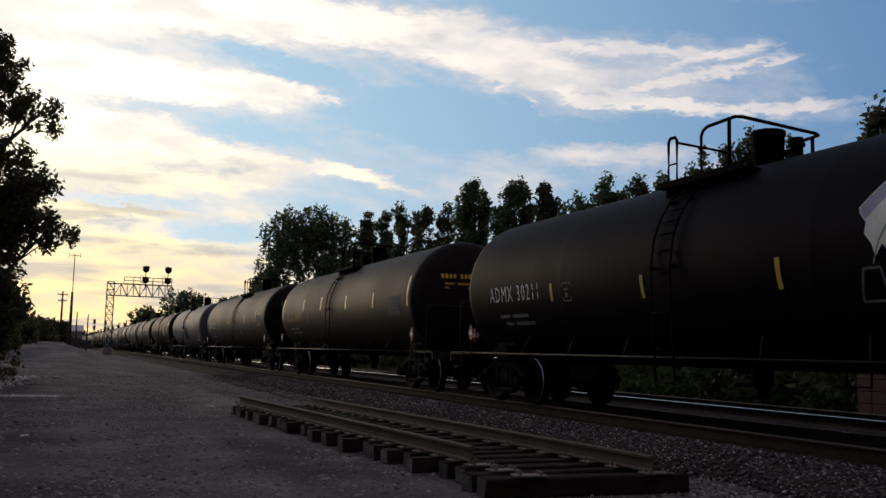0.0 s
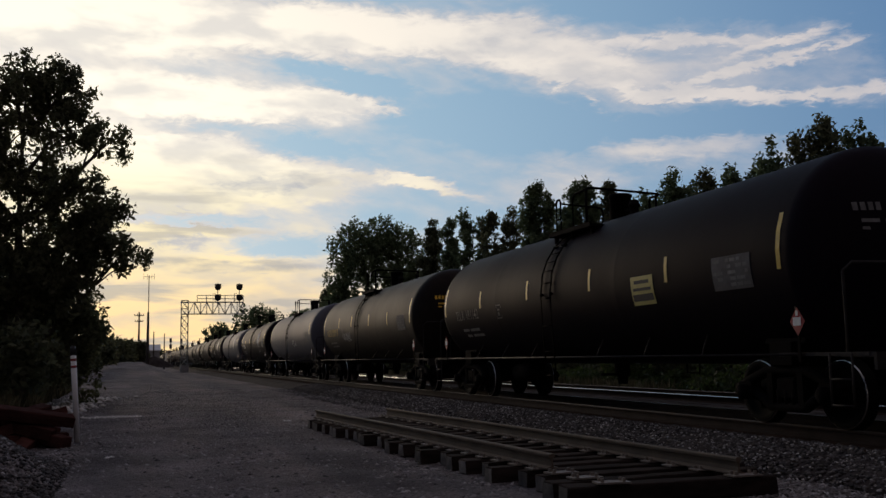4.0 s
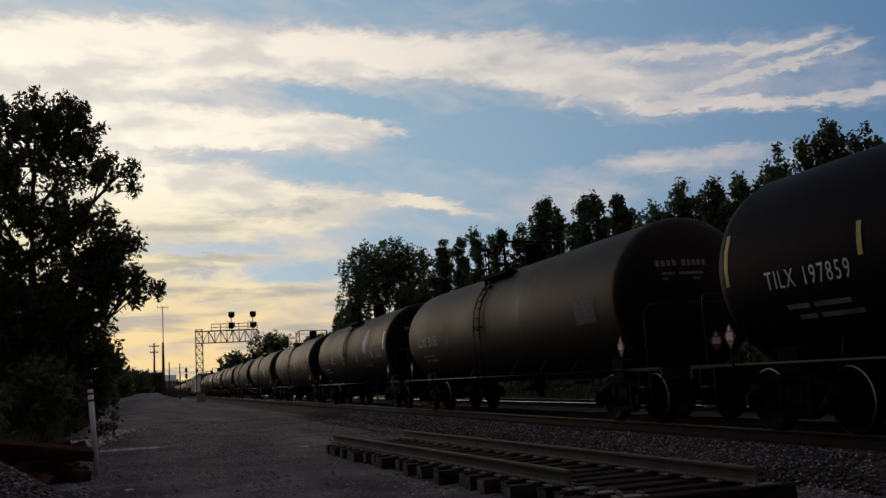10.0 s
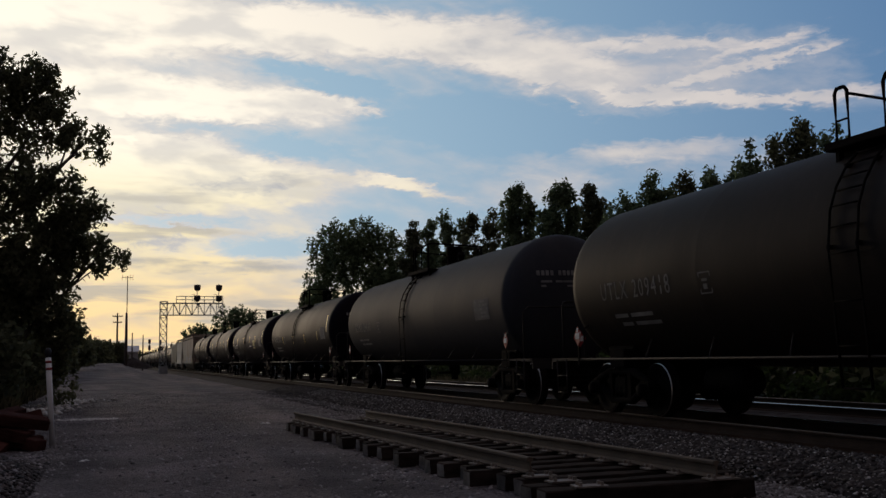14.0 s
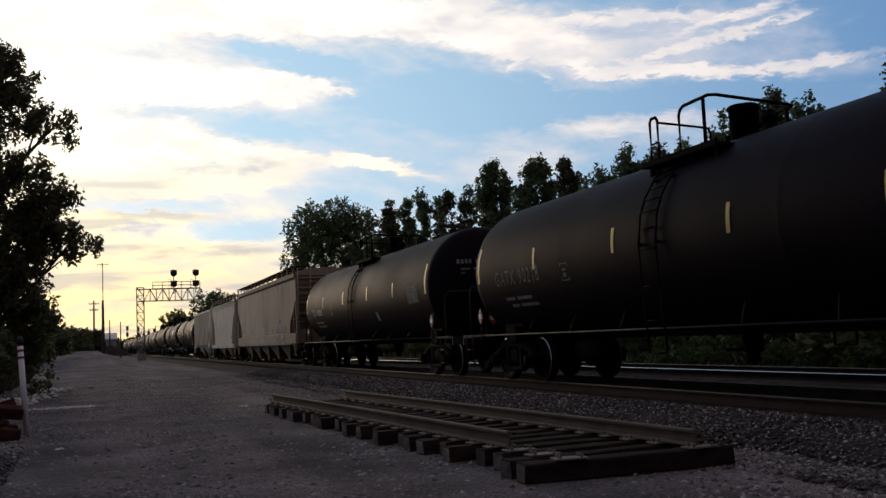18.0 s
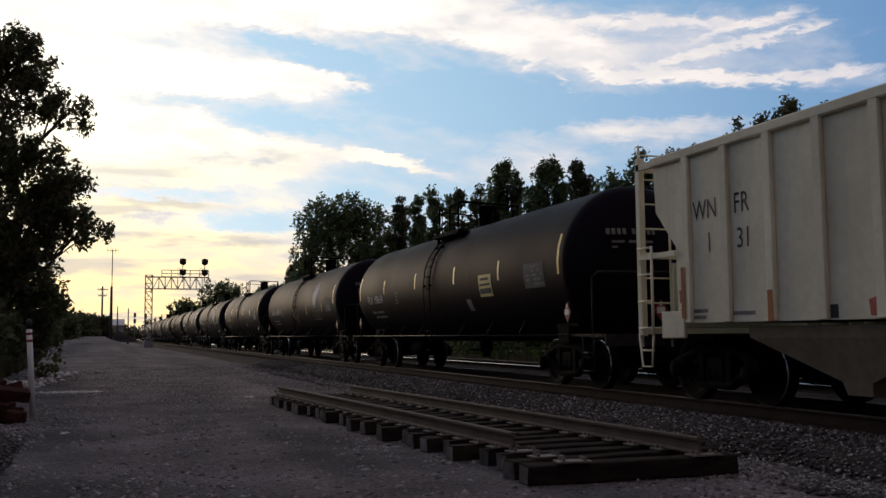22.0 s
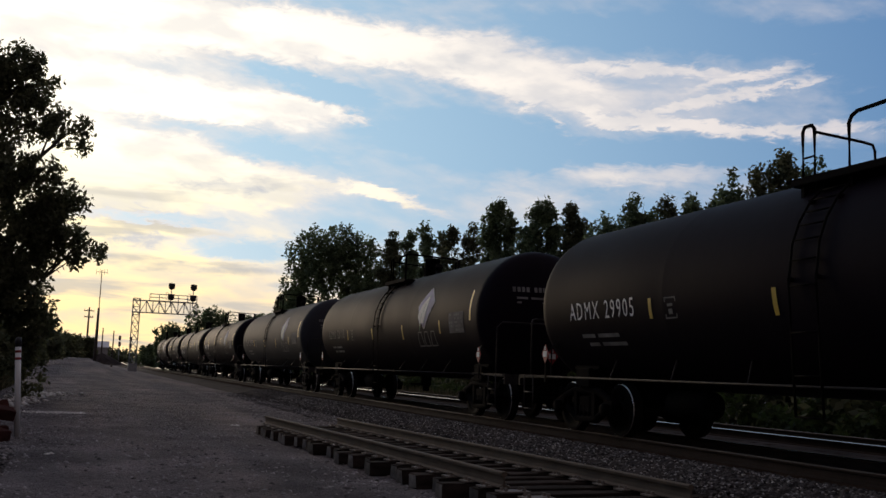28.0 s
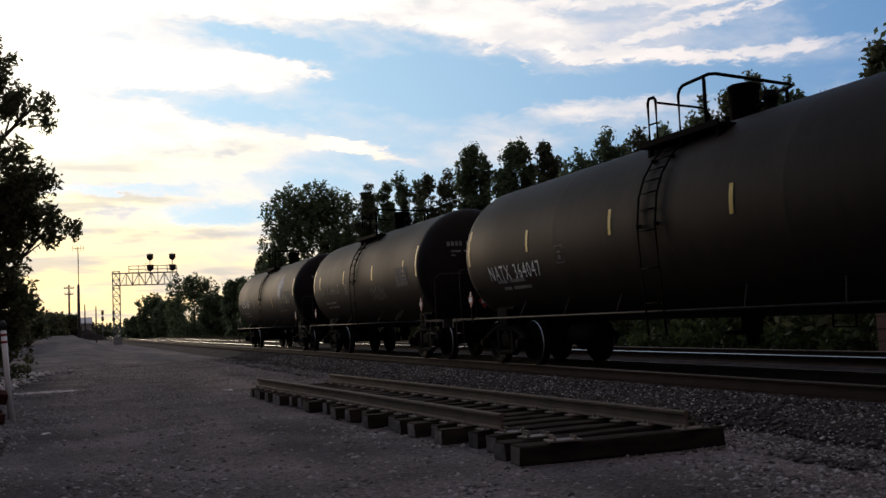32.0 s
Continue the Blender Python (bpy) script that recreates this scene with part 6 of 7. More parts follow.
def make_trees():
    # the big tree by the yard, and its neighbours
    tree(-4.0, 37.5, 12.6, 3.3, 3, LEAF_DARK, "tall dark cottonwood by the gravel yard, backlit", count=52000, size=0.105, clump=0.34, trunk=0.26, group="trees by the yard", lobes=BIG_CROWN, gaps=BIG_GAPS)
    tree(-9.4, 36.0, 11.8, 3.3, 5, LEAF_DARK, "broad dark tree beside the yard, backlit", "round", 26000, 0.11, 0.4, 0.22, "trees by the yard")
    tree(-5.6, 41.0, 6.2, 2.6, 8, LEAF_DARK, "lower leafy tree at the yard's edge, backlit", "low", 20000, 0.11, 0.4, 0.14, "trees by the yard")
    # unseen trees, added to keep the low sunset glow off the tank sides
    for i, (x, y) in enumerate([(-14, 46), (-17, 55), (-20, 66), (-24, 78), (-28, 92)]):
        tree(x, y, 11.5 + (i * 5 % 3) * 0.7, 4.2, 160 + i, LEAF_DARK, "unseen dark leafy tree added beyond the yard to block the low glow", "round", 6000, 0.24, 0.8, 0.2, "trees by the yard")
    # unseen row, added to shade the near cars and the ground
    for i, (x, y) in enumerate([(-9.5, 27), (-10.5, 20), (-10, 13), (-11, 6), (-10.5, -2), (-11.5, -10), (-11, -20)]):
        tree(x, y, 9.5 + (i * 7 % 4) * 0.8, 3.4, 130 + i, LEAF_DARK, "unseen dark leafy tree added along the yard to shade the train", "round", 4000, 0.22, 0.8, 0.2, "trees by the yard")
    # row beyond the second track: bearing, distance, height, half-width, crown
    row = [(11.1, 92, 8.4, 1.2, "low"), (13.7, 86, 14.6, 3.8, "round"), (15.3, 88, 10.5, 1.7, "round"), (17.0, 78, 13.3, 0.85, "spire"), (18.1, 76, 12.8, 0.8, "spire"), (19.5, 70, 12.6, 1.1, "thin"), (21.2, 66, 12.4, 1.35, "thin"),
           (23.35, 58, 12.5, 1.0, "fan"), (25.8, 55, 11.7, 1.27, "fan"), (27.85, 53, 11.1, 0.75, "fan"), (29.6, 50, 10.3, 1.15, "low"), (31.6, 49, 11.0, 1.05, "low"), (33.3, 47, 10.8, 0.9, "spire"), (35.0, 46, 10.6, 1.0, "low"),
           (36.9, 42, 11.1, 0.75, "spire"), (39.4, 41, 11.5, 1.1, "round"), (41.8, 40, 10.7, 1.15, "round"), (44.2, 38, 8.2, 1.3, "low"), (46.6, 32, 9.9, 0.75, "spire"), (49.5, 32, 10.5, 2.0, "round"), (54.0, 30, 9.5, 2.4, "round"),
           (22.0, 72, 8.6, 2.6, "low"), (26.5, 62, 8.0, 3.0, "low"), (31.5, 54, 8.4, 3.2, "low"), (38.0, 47, 8.8, 3.2, "low"), (17.8, 84, 8.4, 2.6, "low")]
    for i, (az, d, h, w, style) in enumerate(row):
        x, y = at_bearing(az, d)
        tree(x, y, h, 1.15 * w, 41 + i, LEAF if i % 3 else LEAF_DARK, "cottonwood tree with ragged crown beyond the tracks", style, int(8000 + 7600 * w), 0.145 if d > 60 else 0.115, 0.36 if d > 60 else 0.3, 0.14, crowd=420)
    # far clumps round the signal bridge
    for i, (az, d, h, w, style) in enumerate([(3.6, 200, 4.6, 2.4, "low"), (4.5, 190, 8.6, 2.7, "round"), (5.4, 182, 7.0, 2.6, "low"), (6.7, 165, 10.9, 4.4, "round"), (7.8, 158, 7.5, 2.0, "low"), (9.2, 140, 9.3, 1.7, "round"), (10.2, 124, 8.2, 1.9, "low")]):
        x, y = at_bearing(az, d)
        tree(x, y, h, w, 91 + i, LEAF, "distant leafy tree past the signal bridge", style, 6500, 0.25, 0.6, 0.18)
    for i, (az, d, h, w) in enumerate([(-3.0, 92, 2.9, 2.4), (-1.7, 112, 2.6, 2.2), (-0.9, 132, 2.9, 2.0), (0.0, 150, 2.9, 1.4), (-4.6, 80, 3.4, 2.8)]):
        x, y = at_bearing(az, d)
        tree(x, y, h, w, 110 + i, LEAF_DARK, "low dark tree along the yard's far edge", "low", 3600, 0.2, 0.5, 0.12, "trees by the yard")


make_trees()


def make_shrubs():
    rng = random.Random(3)
    spots = [(rng.uniform(17.8, 20.5), y + rng.uniform(-0.8, 0.8), rng.uniform(0.7, 1.2), rng.uniform(0.7, 1.6)) for y in np.arange(8, 60, 1.1)]
    bush_row("shrubs", spots, 61, LEAF_FRESH, "green weeds and shrubs along the far side of the tracks", 0.12, 500)
    spots = [(rng.uniform(20.5, 25.0), y, rng.uniform(1.6, 2.4), rng.uniform(2.4, 4.4)) for y in np.arange(6, 110, 2.6)]
    bush_row("undergrowth", spots, 62, LEAF_DARK, "dark undergrowth below the trees", 0.22, 900)
    spots = [(rng.uniform(-9, -3.4), y, rng.uniform(0.9, 1.6), rng.uniform(1.2, 3.2)) for y in np.arange(22, 60, 1.0)]
    bush_row("yard_brush", spots, 63, LEAF_DARK, "dark brush below the yard trees", 0.13, 1000)
    spots = [(rng.uniform(-8.5, -4.0), y, rng.uniform(0.6, 1.2), rng.uniform(0.5, 1.5)) for y in np.arange(46, 100, 1.1)]
    bush_row("bank_brush", spots, 67, LEAF_DARK, "low dark weeds on the yard bank", 0.16, 420)
    spots = [(rng.uniform(-26, -6.5), d, 2.0, rng.uniform(1.0, 2.0)) for d in np.arange(60, 200, 4)]
    bush_row("far_brush", spots, 64, LEAF_DARK, "hedge of dark brush along the far yard edge", 0.3, 500)
    spots = [(rng.uniform(20, 40), d, 3.5, rng.uniform(2.5, 5.0)) for d in np.arange(110, 420, 8)]
    bush_row("far_woods", spots, 65, LEAF_DARK, "distant woods along the line", 0.5, 420, "woods")
    spots = [(rng.uniform(-160, 60), rng.uniform(420, 520), 9, rng.uniform(4, 8)) for _ in range(46)]
    bush_row("horizon_trees", spots, 66, LEAF_DARK, "tree line on the horizon", 1.0, 400, "woods")


make_shrubs()


def make_grass():
    """Dry grass verge past the second track, and tufts by the yard's edge."""
    rng = np.random.default_rng(77)
    n = 16000
    y = 30 + 230 * rng.random(n) ** 1.3
    x = 16.2 + 3.2 * rng.random(n)
    m = 5000
    y2, x2 = 20 + 40 * rng.random(m), -3.2 - 3.0 * rng.random(m)
    x, y = np.concatenate([x, x2]), np.concatenate([y, y2])
    z = ground_z(x, y)
    h = 0.25 + 0.45 * rng.random(len(x))
    w = 0.03 + 0.0007 * y
    a = rng.uniform(0, np.pi, len(x))
    lean = rng.normal(0, 0.15, (len(x), 2))
    base = np.stack([x, y, z], -1)
    side = np.stack([np.cos(a) * w, np.sin(a) * w, 0 * a], -1)
    tip = base + np.stack([lean[:, 0], lean[:, 1], h], -1)
    v = np.stack([base - side, base + side, tip], 1).reshape(-1, 3)
    tagged(part("grass", raw_mesh("grass", v, np.arange(len(v)).reshape(-1, 3), GRASS), None), "dry yellowed grass verge along the railway", "grass", kind="stuff")


make_grass()


# ---- signal bridge, poles, far yard ----
def lattice(bm, a, b, wide, bays, r=0.03, chord=0.05):
    """Two chords in x or z between a and b with crossed lacing; wide: the offset vector between the chords."""
    a, b, w = Vector(a), Vector(b), Vector(wide)
    for o in (Vector(), w):
        tube(bm, [a + o, b + o], chord, 4)
    for k in range(bays):
        p, q = a.lerp(b, k / bays), a.lerp(b, (k + 1) / bays)
        tube(bm, [p, q + w], r, 4), tube(bm, [p + w, q], r, 4), tube(bm, [q, q + w], r, 4)


def signal_head(bridge, x, z):
    for dz in (0.0, 1.45):
        bm = bmesh.new()
        lathe(bm, [(-0.05, 0.0), (-0.05, 0.42), (0.0, 0.44), (0.04, 0.0)], "y", 20, at=(x, -0.35, z + dz))
        box(bm, x, -0.35, z + dz + 0.18, 0.84, 0.08, 0.5)
        for k in range(3):
            a = radians(90 + 120 * k)
            lathe(bm, [(0.0, 0.12), (-0.28, 0.13)], "y", 10, at=(x + 0.19 * math.cos(a), -0.4, z + dz + 0.19 * math.sin(a)))
        part("signal_head", bm, BLACK_PAINT, bridge, "black round colour-light signal head")
    bm = bmesh.new()
    tube(bm, [(x, -0.1, z - 1.3), (x, -0.1, z + 2.0)], 0.06, 6)
    box(bm, x - 0.45, -0.1, z - 0.3, 0.5, 0.5, 0.04)
    for s in (-0.65, -0.3):
        tube(bm, [(x + s, -0.1, z - 0.3), (x + s, -0.1, z + 0.6)], 0.025, 4)
    tube(bm, [(x - 0.65, -0.1, z + 0.6), (x - 0.3, -0.1, z + 0.6)], 0.025, 4)
    part("signal_mast", bm, STEEL, bridge)


def make_bridge():
    x0, y = 5.5, 135.0
    z0 = float(ground_z(x0, y)) - 0.2
    bridge = thing("signal_bridge", pose(0, y, 0), "galvanised lattice cantilever signal bridge over the tracks", "signal bridge")
    bm = bmesh.new()
    for yy in (0, 0.9):
        lattice(bm, (x0, yy, z0), (x0, yy, 9.75), (0.92, 0, 0), 9)
    for x in (x0, x0 + 0.92):
        lattice(bm, (x, 0, z0), (x, 0, 9.75), (0, 0.9, 0), 9)
    part("tower", bm, STEEL, bridge)
    bm = bmesh.new()
    for yy in (0, 0.9):
        for z in (7.9, 9.5):
            tube(bm, [(x0, yy, z), (13.8, yy, z)], 0.055, 4)
        for k in range(9):
            xa, xb = x0 + 0.92 + k * 0.82, x0 + 0.92 + (k + 1) * 0.82
            tube(bm, [(xa, yy, 9.5 if k % 2 else 7.9), (xb, yy, 7.9 if k % 2 else 9.5)], 0.035, 4)
            tube(bm, [(xb, yy, 7.9), (xb, yy, 9.5)], 0.028, 4)
    part("truss_arm", bm, STEEL, bridge)
    bm = bmesh.new()
    box(bm, 10.7, 0.45, 9.56, 6.2, 0.8, 0.05)
    for yy in (0.05, 0.85):
        for z in (10.0, 10.45):
            tube(bm, [(7.6, yy, z), (13.8, yy, z)], 0.025, 4)
        for k in range(6):
            tube(bm, [(7.6 + k * 1.24, yy, 9.55), (7.6 + k * 1.24, yy, 10.45)], 0.025, 4)
    part("catwalk", bm, STEEL, bridge, "catwalk with pipe handrails")
    for x in (10.3, 13.2):
        signal_head(bridge, x, 10.1)
    bm = bmesh.new()
    box(bm, 6.0, -0.5, z0 + 0.55, 1.1, 0.8, 1.2)
    box(bm, 6.0, -0.5, z0 + 1.18, 1.25, 0.95, 0.08)
    part("equipment_cabinet", bev(bm, 0.03), STEEL, bridge, "grey equipment cabinet at the tower's foot")


make_bridge()


def pole(x, y, top, r, label, arms=()):
    z0 = float(ground_z(x, y))
    p = thing("utility_pole", pose(x, y, z0), label, "pole", "poles of the far yard")
    bm = bmesh.new()
    tube(bm, [(0, 0, -0.2), (0, 0, (top - z0) * 0.6), (0, 0, top - z0)], [r, r * 0.8, r * 0.6], 8)
    part("shaft", bm, WOOD_POLE, p)
    for z, w in arms:
        bm = bmesh.new()
        box(bm, 0, 0, top - z0 - z, w, 0.1, 0.12)
        for s in (-0.45, -0.2, 0.2, 0.45):
            lathe(bm, [(0, 0.05), (0.14, 0.06), (0.16, 0.0)], "z", 6, at=(s * w, 0, top - z0 - z + 0.06))
        part("crossarm", bm, WOOD_POLE, p)


pole(1.08, 120, 7.4, 0.20, "tall dark timber pole carrying a thin antenna mast")
pole(0.08, 150, 8.9, 0.17, "timber utility pole with crossarms", ((0.5, 1.4), (1.4, 1.2)))
pole(2.95, 200, 7.5, 0.16, "slim timber utility pole")
pole(4.98, 200, 7.1, 0.16, "slim timber utility pole")


def make_antenna():
    a = thing("antenna_mast", pose(1.10, 119.5, 0), "thin antenna mast rising beside the timber pole", "antenna mast")
    bm = bmesh.new()
    tube(bm, [(0, 0, float(ground_z(1.1, 119.5)) - 0.1), (0, 0, 11.8)], 0.05, 6)
    part("mast", bm, WOOD_POLE, a)
    bm = bmesh.new()
    tube(bm, [(-0.6, 0, 11.6), (0.6, 0, 11.6)], 0.03, 5)
    for s in (-0.6, -0.2, 0.3, 0.6):
        tube(bm, [(s, 0, 11.3), (s, 0, 11.95)], 0.022, 5)
    part("aerial", bm, WOOD_POLE, a)


make_antenna()


def far_signal(x, y, top):
    z0 = 0.3
    s = thing("far_signal", pose(x, y, z0), "small distant railway signal mast with two heads", "signal", "distant signals")
    bm = bmesh.new()
    tube(bm, [(0, 0, 0), (0, 0, top - z0)], 0.09, 6)
    part("mast", bm, STEEL, s)
    for dz in (0.4, 1.9):
        bm = bmesh.new()
        box(bm, 0, -0.15, top - z0 - dz, 0.6, 0.2, 1.1)
        part("signal_head", bev(bm, 0.05), BLACK_PAINT, s)


far_signal(7.75, 250, 7.2)
far_signal(10.3, 250, 7.0)


def make_shed():
    z0 = float(ground_z(3.7, 262))
    shed = thing("shed", pose(3.7, 262, z0), "low grey building with a bright white roof edge", "building")
    bm = bmesh.new()
    box(bm, 0, 1.9, 2.1, 3.4, 3.2, 4.2)
    part("wall", bm, WALL_GREY, shed)
    bm = bmesh.new()
    box(bm, 0, 1.6, 4.9, 4.0, 3.8, 0.3, Matrix.Rotation(radians(24), 3, "X"))
    part("roof", bev(bm, 0.05), ROOF_WHITE, shed)


make_shed()


def make_path():
    """A pale gravel track climbing the bank at the far end of the yard."""
    line = [(-15, 106), (-9, 109), (-5.5, 113), (-3.2, 119), (-1.6, 128), (-0.4, 140), (0.4, 156)]
    bm = bmesh.new()
    rows = []
    for (x, y), (x2, y2) in zip(line, line[1:]):
        for k in range(6):
            px, py = x + (x2 - x) * k / 6, y + (y2 - y) * k / 6
            rows.append([bm.verts.new((px + dx * 0.8, py - dy * 1.5, float(ground_z(px + dx * 0.8, py - dy * 1.5)) + 0.02 + h)) for dx, dy, h in ((-1.2, -1, -0.1), (-0.8, -0.6, 0.03), (0.8, 0.6, 0.03), (1.2, 1, -0.1))])
    for a, b in zip(rows, rows[1:]):
        for k in range(3):
            bm.faces.new((a[k], a[k + 1], b[k + 1], b[k]))
    bmesh.ops.recalc_face_normals(bm, faces=bm.faces[:])
    tagged(part("gravel_path", bm, PATH_GRAVEL, None), "pale gravel track up the far bank of the yard", "path", kind="structure")


make_path()


def make_heap():
    rng = random.Random(5)
    bm = bmesh.new()
    bmesh.ops.create_grid(bm, x_segments=24, y_segments=16, size=1)
    for v in bm.verts:
        r = math.hypot(v.co.x, v.co.y)
        h = max(0.0, 1 - r) ** 0.8 * 1.0 + rng.uniform(-0.03, 0.03)
        v.co = Vector((v.co.x * 3.0, v.co.y * 2.2, h * 1.7 - 0.06))
    tagged(part("spoil_mound", bm, BALLAST, None, at=pose(2.3, 150, float(ground_z(2.3, 150)) - 0.05)), "dark heap of crushed stone on the yard", "mound")


make_heap()


# ---- yard edge: marker post, old ties, rocks ----
def make_post():
    p = thing("marker_post", pose(-1.075, 19.42, 0, 0, -3.9, 0), "leaning white plastic marker post with red bands and a black cap", "marker post")
    bm = bmesh.new()
    lathe(bm, [(-0.05, 0.0), (-0.05, 0.052), (1.62, 0.052), (1.63, 0.0)], "z", 14)
    part("post_tube", bm, WHITE_PLASTIC, p)
    for z in (1.39, 1.52):
        bm = bmesh.new()
        lathe(bm, [(z, 0.054), (z + 0.045, 0.054)], "z", 14)
        part("reflector_band", bm, RED_BAND, p, "dark red reflective band")
    bm = bmesh.new()
    lathe(bm, [(1.632, 0.05), (1.74, 0.06), (1.80, 0.04), (1.81, 0.0)], "z", 14)
    part("cap", bm, BLACK_PAINT, p, "black domed cap")


make_post()


def make_old_ties():
    me = [tie_mesh(n, 0.24, 0.20, 50 + k, OLD_TIMBER) for k, n in enumerate((2.2, 1.5, 1.1))]
    pile = [(-2.5, 19.25, 0.02, 0, 0, 12), (-1.95, 18.9, 0.02, 0, 0, 14), (-2.6, 19.55, 0.03, 0, 0, -8), (-2.45, 19.1, 0.24, 8, 7, 22), (-2.15, 18.9, 0.26, 0, 12, -20), (-2.0, 19.25, 0.44, 14, -9, 48), (-2.6, 18.9, 0.44, -10, 14, 62),
            (-1.75, 19.15, 0.10, 20, -16, 70), (-1.62, 18.85, 0.05, 0, 8, -42), (-2.2, 18.75, 0.52, 18, 10, 15), (-1.9, 19.0, 0.30, -12, -14, 30)]
    for i, (x, y, z, rx, ry, rz) in enumerate(pile):
        tagged(part("old_tie", me[i % 3], None, None, at=pose(x, y, z, rx, ry, rz)), "discarded red-brown timber tie in a loose pile", "railway tie", "pile of old ties")


make_old_ties()


def stones(name, spots, seed, mat, label, category="stones"):
    """Many small broken stones in one mesh: spots of x, y, z, size."""
    rng = np.random.default_rng(seed)
    base = np.array([(1, 1, 0), (-1, 1, 0), (-1, -1, 0), (1, -1, 0), (0, 0, 1), (0, 0, -1)], float)
    faces = np.array([(0, 1, 4), (1, 2, 4), (2, 3, 4), (3, 0, 4), (1, 0, 5), (2, 1, 5), (3, 2, 5), (0, 3, 5)])
    spots = np.asarray(spots, float)
    n = len(spots)
    v = base[None] * rng.uniform(0.45, 1.1, (n, 6, 3)) + rng.normal(0, 0.12, (n, 6, 3))
    a = rng.uniform(0, 2 * np.pi, n)
    c, s = np.cos(a)[:, None], np.sin(a)[:, None]
    v = np.stack([v[..., 0] * c - v[..., 1] * s, v[..., 0] * s + v[..., 1] * c, v[..., 2] * 0.75], -1) * spots[:, None, 3:4] * 0.5 + spots[:, None, :3]
    f = faces[None] + (np.arange(n) * 6)[:, None, None]
    return tagged(part(name, raw_mesh(name, v.reshape(-1, 3), f.reshape(-1, 3), mat), None), label, category, kind="stuff")


def make_stones():
    rng = np.random.default_rng(12)
    n = 26000
    y = 4 + 44 * rng.random(n) ** 1.5
    x = 8.5 - 2.3 * rng.random(n) ** 1.25
    z = np.interp(x, [7.05, 7.5, 8.2, 8.75], [0.0, 0.16, 0.27, 0.275])
    stones("ballast_stones", np.stack([x, y, z, rng.uniform(0.03, 0.085, n)], 1), 13, STONE, "loose grey crushed ballast stones on the shoulder")
    n = 6000
    y = 4 + 36 * rng.random(n) ** 1.4
    x = 8.4 - 1.9 * rng.random(n)
    z = np.interp(x, [7.05, 7.5, 8.2, 8.75], [0.01, 0.17, 0.28, 0.285])
    stones("pale_ballast_stones", np.stack([x, y, z, rng.uniform(0.02, 0.05, n)], 1), 23, BALLAST_CHIP, "pale chips among the grey ballast")
    n = 110000
    y = 4.2 + 46 * rng.random(n) ** 1.9
    x = rng.uniform(-4.5, 7.2, n)
    # loose stone lies in drifts beside the worn wheel lanes
    drift = 0.5 + 0.5 * np.sin(x * 1.9 + 0.25 * y + 1.0) * np.sin(0.55 * y - 0.7 * x) + 0.25 * np.sin(5.3 * x + 1.7 * y) * np.sin(3.1 * y)
    keep = rng.random(n) < np.clip(0.10 + 0.65 * np.clip(drift - 0.35, 0, 1) + 0.45 * np.clip(x - 4.6, 0, 1) + 0.30 * np.clip(-0.6 - x, 0, 1), 0, 1)
    x, y = x[keep], y[keep]
    stones("yard_stones", np.stack([x, y, ground_z(x, y), 0.018 + 0.065 * rng.random(len(x)) ** 2.4], 1), 14, YARD_STONE, "small loose stones scattered over the yard")
    n = 7000
    x, y = -0.9 - 3.6 * rng.random(n) ** 1.2, rng.normal(12.3, 1.9, n)
    stones("heap_stones", np.stack([x, y, ground_z(x, y), 0.02 + 0.07 * rng.random(n) ** 2], 1), 18, STONE, "dark crushed stone on the heap by the yard")
    n = 240
    y = 24 + 18 * rng.random(n)
    x = -3.6 + 0.14 * (y - 24) + rng.normal(0, 0.5, n)
    stones("pale_rocks", np.stack([x, y, ground_z(x, y) + 0.03, rng.uniform(0.08, 0.34, n)], 1), 15, WHITE_ROCK, "pale broken limestone rocks along the yard's edge", "rocks")
    x, y = np.array([3.45, 3.36, -0.45, -0.40, 0.02, 0.08, -0.02]), np.array([23.3, 23.4, 16.0, 16.1, 27.8, 27.75, 27.85])
    stones("paper_scraps", np.stack([x, y, ground_z(x, y), np.full(len(x), 0.13)], 1), 19, WHITE_PLASTIC, "white scraps of litter on the gravel", "litter")
    n = 420
    x, y = -2.0 + 2.1 * rng.random(n) ** 0.7, rng.normal(27.9, 0.2, n)
    stones("lime_chips", np.stack([x, y, ground_z(x, y), rng.uniform(0.03, 0.10, n)], 1), 16, WHITE_ROCK, "pale chips strewn in a line over the gravel")


make_stones()


def make_blocks():
    """A low stack of red-brown blocks beyond the second track, three courses high."""
    z0 = float(ground_z(17.3, 16)) - 0.05
    stack = thing("block_stack", pose(17.25, 0, z0), "low stack of red-brown masonry blocks beyond the tracks", "block stack")
    bm = bmesh.new()
    box(bm, 0, 0, 0, 0.36, 0.41, 0.26)
    me = mesh_of(bev(bm, 0.012), "block", BRICK_RED)
    rng = random.Random(9)
    for c in range(5):
        for k in range(9):
            part("block", me, None, stack, at=pose(rng.uniform(-0.02, 0.02), 16.85 - k * 0.425 + rng.uniform(-0.01, 0.01), 0.13 + c * 0.273, 0, 0, rng.uniform(-1.5, 1.5)))


make_blocks()


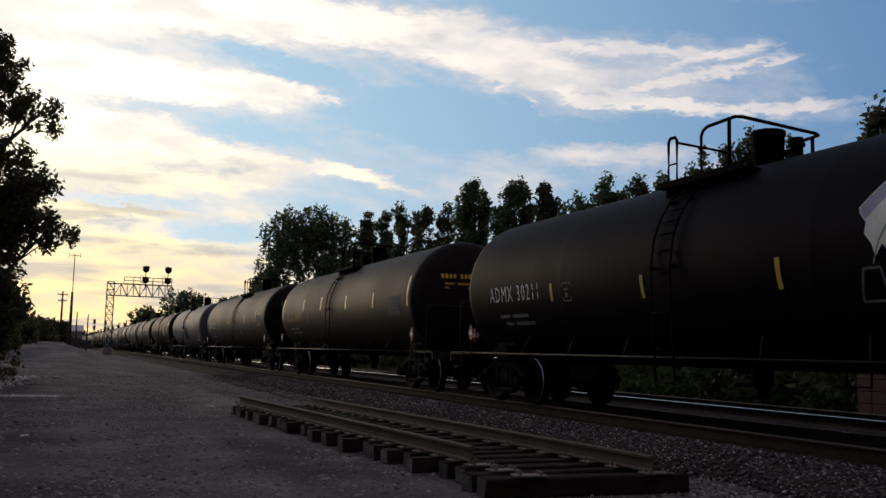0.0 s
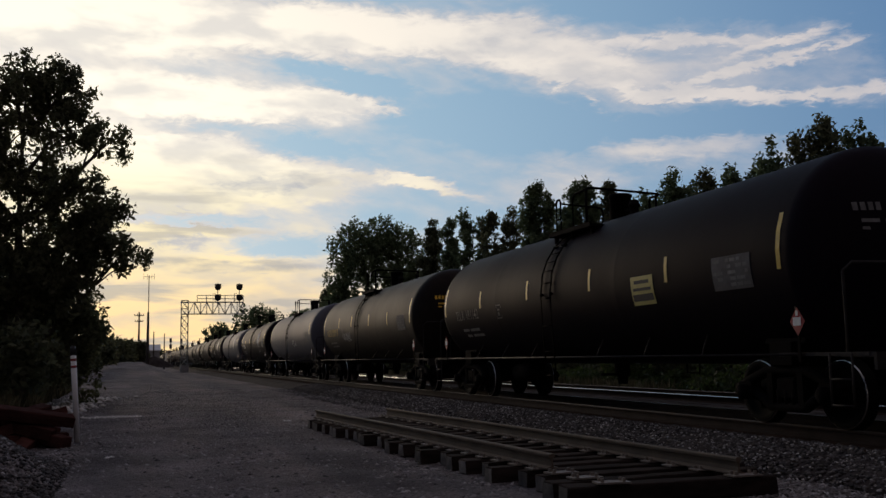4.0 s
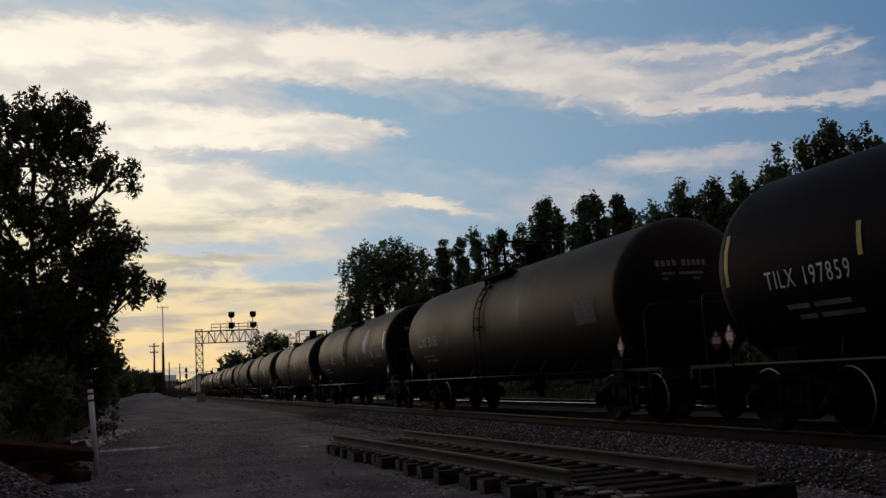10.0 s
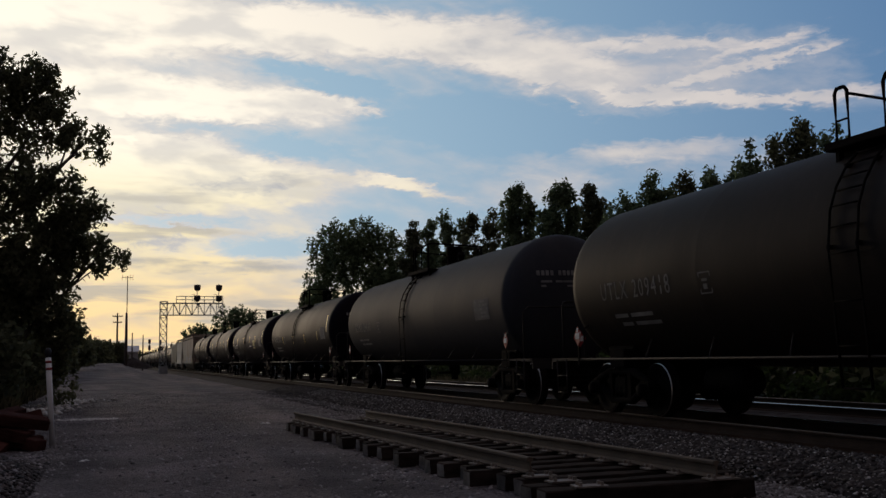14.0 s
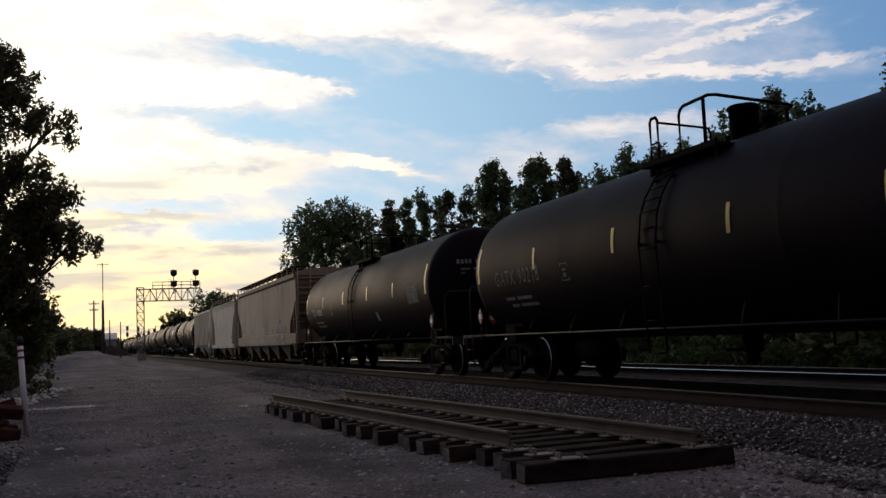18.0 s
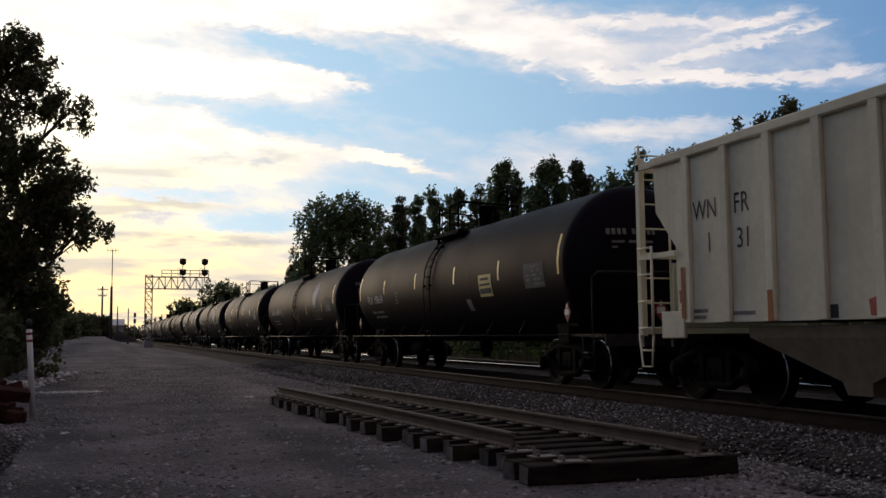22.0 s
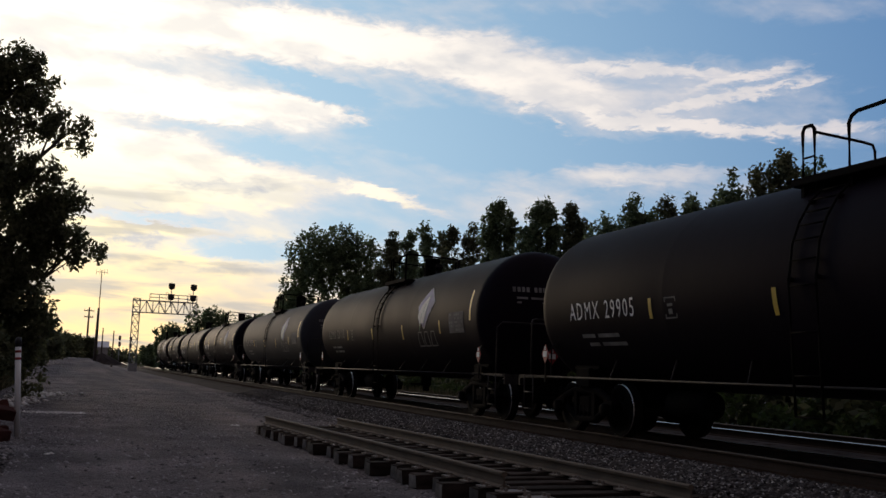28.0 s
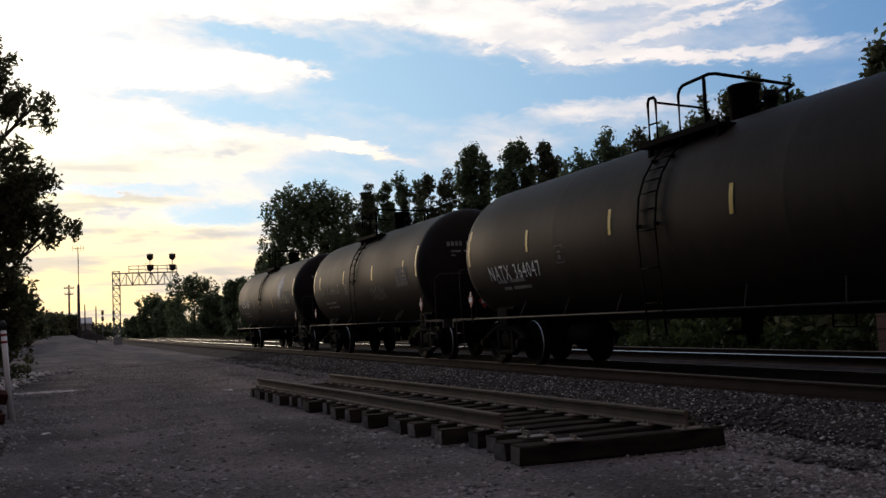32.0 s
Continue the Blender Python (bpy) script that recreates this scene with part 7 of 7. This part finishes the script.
# ---- the train ----
CARS = [
    dict(colour="black", mark="ADMX 30211", emblem=1), dict(colour="brown", mark="UTLX 209899", ink="yellow"), dict(colour="brown", mark="GATX 29502", tape=6, small_label=1, half=9.2, back=-1.2),
    dict(colour="grey", mark="UTLX 201530", ink="dim", repaint=1, tape=0), dict(colour="black", mark="TILX 191142", ink="dim", label_plate=1), dict(colour="brown", mark="UTLX 200917", ink="yellow", tag=3),
    dict(colour="grey", mark="UTLX 202201", ink="dim", tag=5, tape=4), dict(colour="black", mark="TILX 197850", emblem=1), dict(colour="grey", mark="ADMX 29306", emblem=1, ink="dim", tape=2),
    dict(colour="black", mark="TILX 197859", emblem=1, tag=1), dict(colour="brown", mark="ADMX 30155", tape=0), dict(colour="black", mark="ADMX 30581", emblem=1, ink="dim"),
    dict(colour="brown", mark="ADMX 29783", ink="dim"), dict(colour="brown", mark="UTLX 209418", ink="dim", tape=0, label_plate=1), dict(colour="slate", mark="ADMX 29640", ink="dim", tape=0),
    dict(colour="black", mark="ADMX 30077", ink="dim"), dict(colour="black", mark="TILX 190609", label_plate=1, note=1), dict(colour="black", mark="GATX 90218", ink="dim"),
    dict(colour="black", mark="TILX 196005", small_label=1),
    "long", "short", "ribbed",
    dict(colour="black", mark="TILX 190634", label_plate=1, small_label=1), dict(colour="black", mark="ADMX 30494", emblem=1, tag=7), dict(colour="black", mark="UTLX 209302", ink="yellow", small_label=1),
    dict(colour="black", mark="ADMX 30251", emblem=1, tag=4), dict(colour="brown", mark="ADMX 29511", emblem=1), dict(colour="black", mark="ADMX 29905"),
    dict(colour="black", mark="ADMX 30118", emblem=1, ink="dim"), dict(colour="slate", mark="ADMX 29880", emblem=1, ink="dim"), dict(colour="black", mark="ADMX 31304", emblem=1, tag=9, tape=1),
    dict(colour="brown", mark="NATX 364047", low=-26), dict(colour="brown", mark="NATX 364112", ink="dim", tag=2, half=6.2), dict(colour="brown", mark="ADMX 30066", emblem=1, half=7.2),
]
TRAIN = []
# where each car's middle stands at the start of the clip, along the line
MIDDLES = [11.38, 30.25, 49.95, 69.82, 88.33, 106.81, 125.41, 143.80, 162.35, 180.84, 199.47, 218.02, 236.65, 255.54, 274.19, 292.82, 311.55, 330.31, 348.74,
           367.20, 383.40, 396.60, 412.81, 431.36, 450.01, 468.69, 487.20, 505.70, 524.14, 543.13, 562.10, 580.58, 596.90, 612.30]


def make_train():
    for spec in CARS:
        if isinstance(spec, dict) and spec["mark"].startswith("ADMX"):
            spec.setdefault("tape", 3)
        if isinstance(spec, dict) and spec["mark"].startswith("UTLX"):
            spec.setdefault("tape", 5)
    words = {"black": "black", "brown": "dusty brown-black", "grey": "weathered grey", "slate": "dull slate-grey"}
    for k, spec in enumerate(CARS):
        if spec == "long":
            car = hopper_long()
        elif spec == "short":
            car = hopper_short(HOPPER_PALE, "pale grey two-bay covered hopper car with smooth sides", False, 5.93, (("CEFX", 4.15, 2.36, 0.34, STENCIL_BLACK), ("309173", 4.15, 1.96, 0.34, STENCIL_BLACK)))
        elif spec == "ribbed":
            car = hopper_short(HOPPER_BEIGE, "off-white ribbed two-bay covered hopper car", True, 6.03, (("WN", 4.50, 2.56, 0.40, STENCIL_BLACK), ("FR", 3.55, 2.56, 0.40, STENCIL_BLACK), ("1", 4.20, 2.08, 0.40, STENCIL_BLACK), ("31", 3.50, 2.08, 0.40, STENCIL_BLACK)))
        else:
            spec["label"] = words[spec["colour"]] + " railway tank car" + (" with a white leaf emblem" if spec.get("emblem") else "") + (" and spray-paint tags" if spec.get("tag") else "") + (" with yellow lettering" if spec.get("ink") == "yellow" else "")
            car = tank_car(spec)
        TRAIN.append((car, MIDDLES[k]))


make_train()


def travel(t):
    """How far the train has come after t seconds."""
    return SPEED * t + GAIN * t * t


def passing(y):
    """The seconds between which a car that starts at y is near enough for its wheels to be seen to turn."""
    near = [k / FPS for k in range(0, 32 * FPS + 1) if -16 < y - travel(k / FPS) < 62]
    return near


def motions():
    start = {}
    for car, y in TRAIN:
        start[car.name] = y
        walk(car, [(t, pose(TRACK_X, y - travel(t), RAIL_Z)) for t in (0.0, 4.0, 8.0, 12.0, 16.0, 20.0, 24.0, 28.0, 32.0)])
    for wheels, car, yy in WHEELSETS:
        near = passing(start[car.name])
        times = sorted({0.0, 32.0, *near})
        lo, hi = (near[0], near[-1]) if near else (32.0, 32.0)
        walk(wheels, [(t, pose(0, yy, 0.457, math.degrees(travel(min(max(t, lo), hi)) / 0.457))) for t in times])


motions()
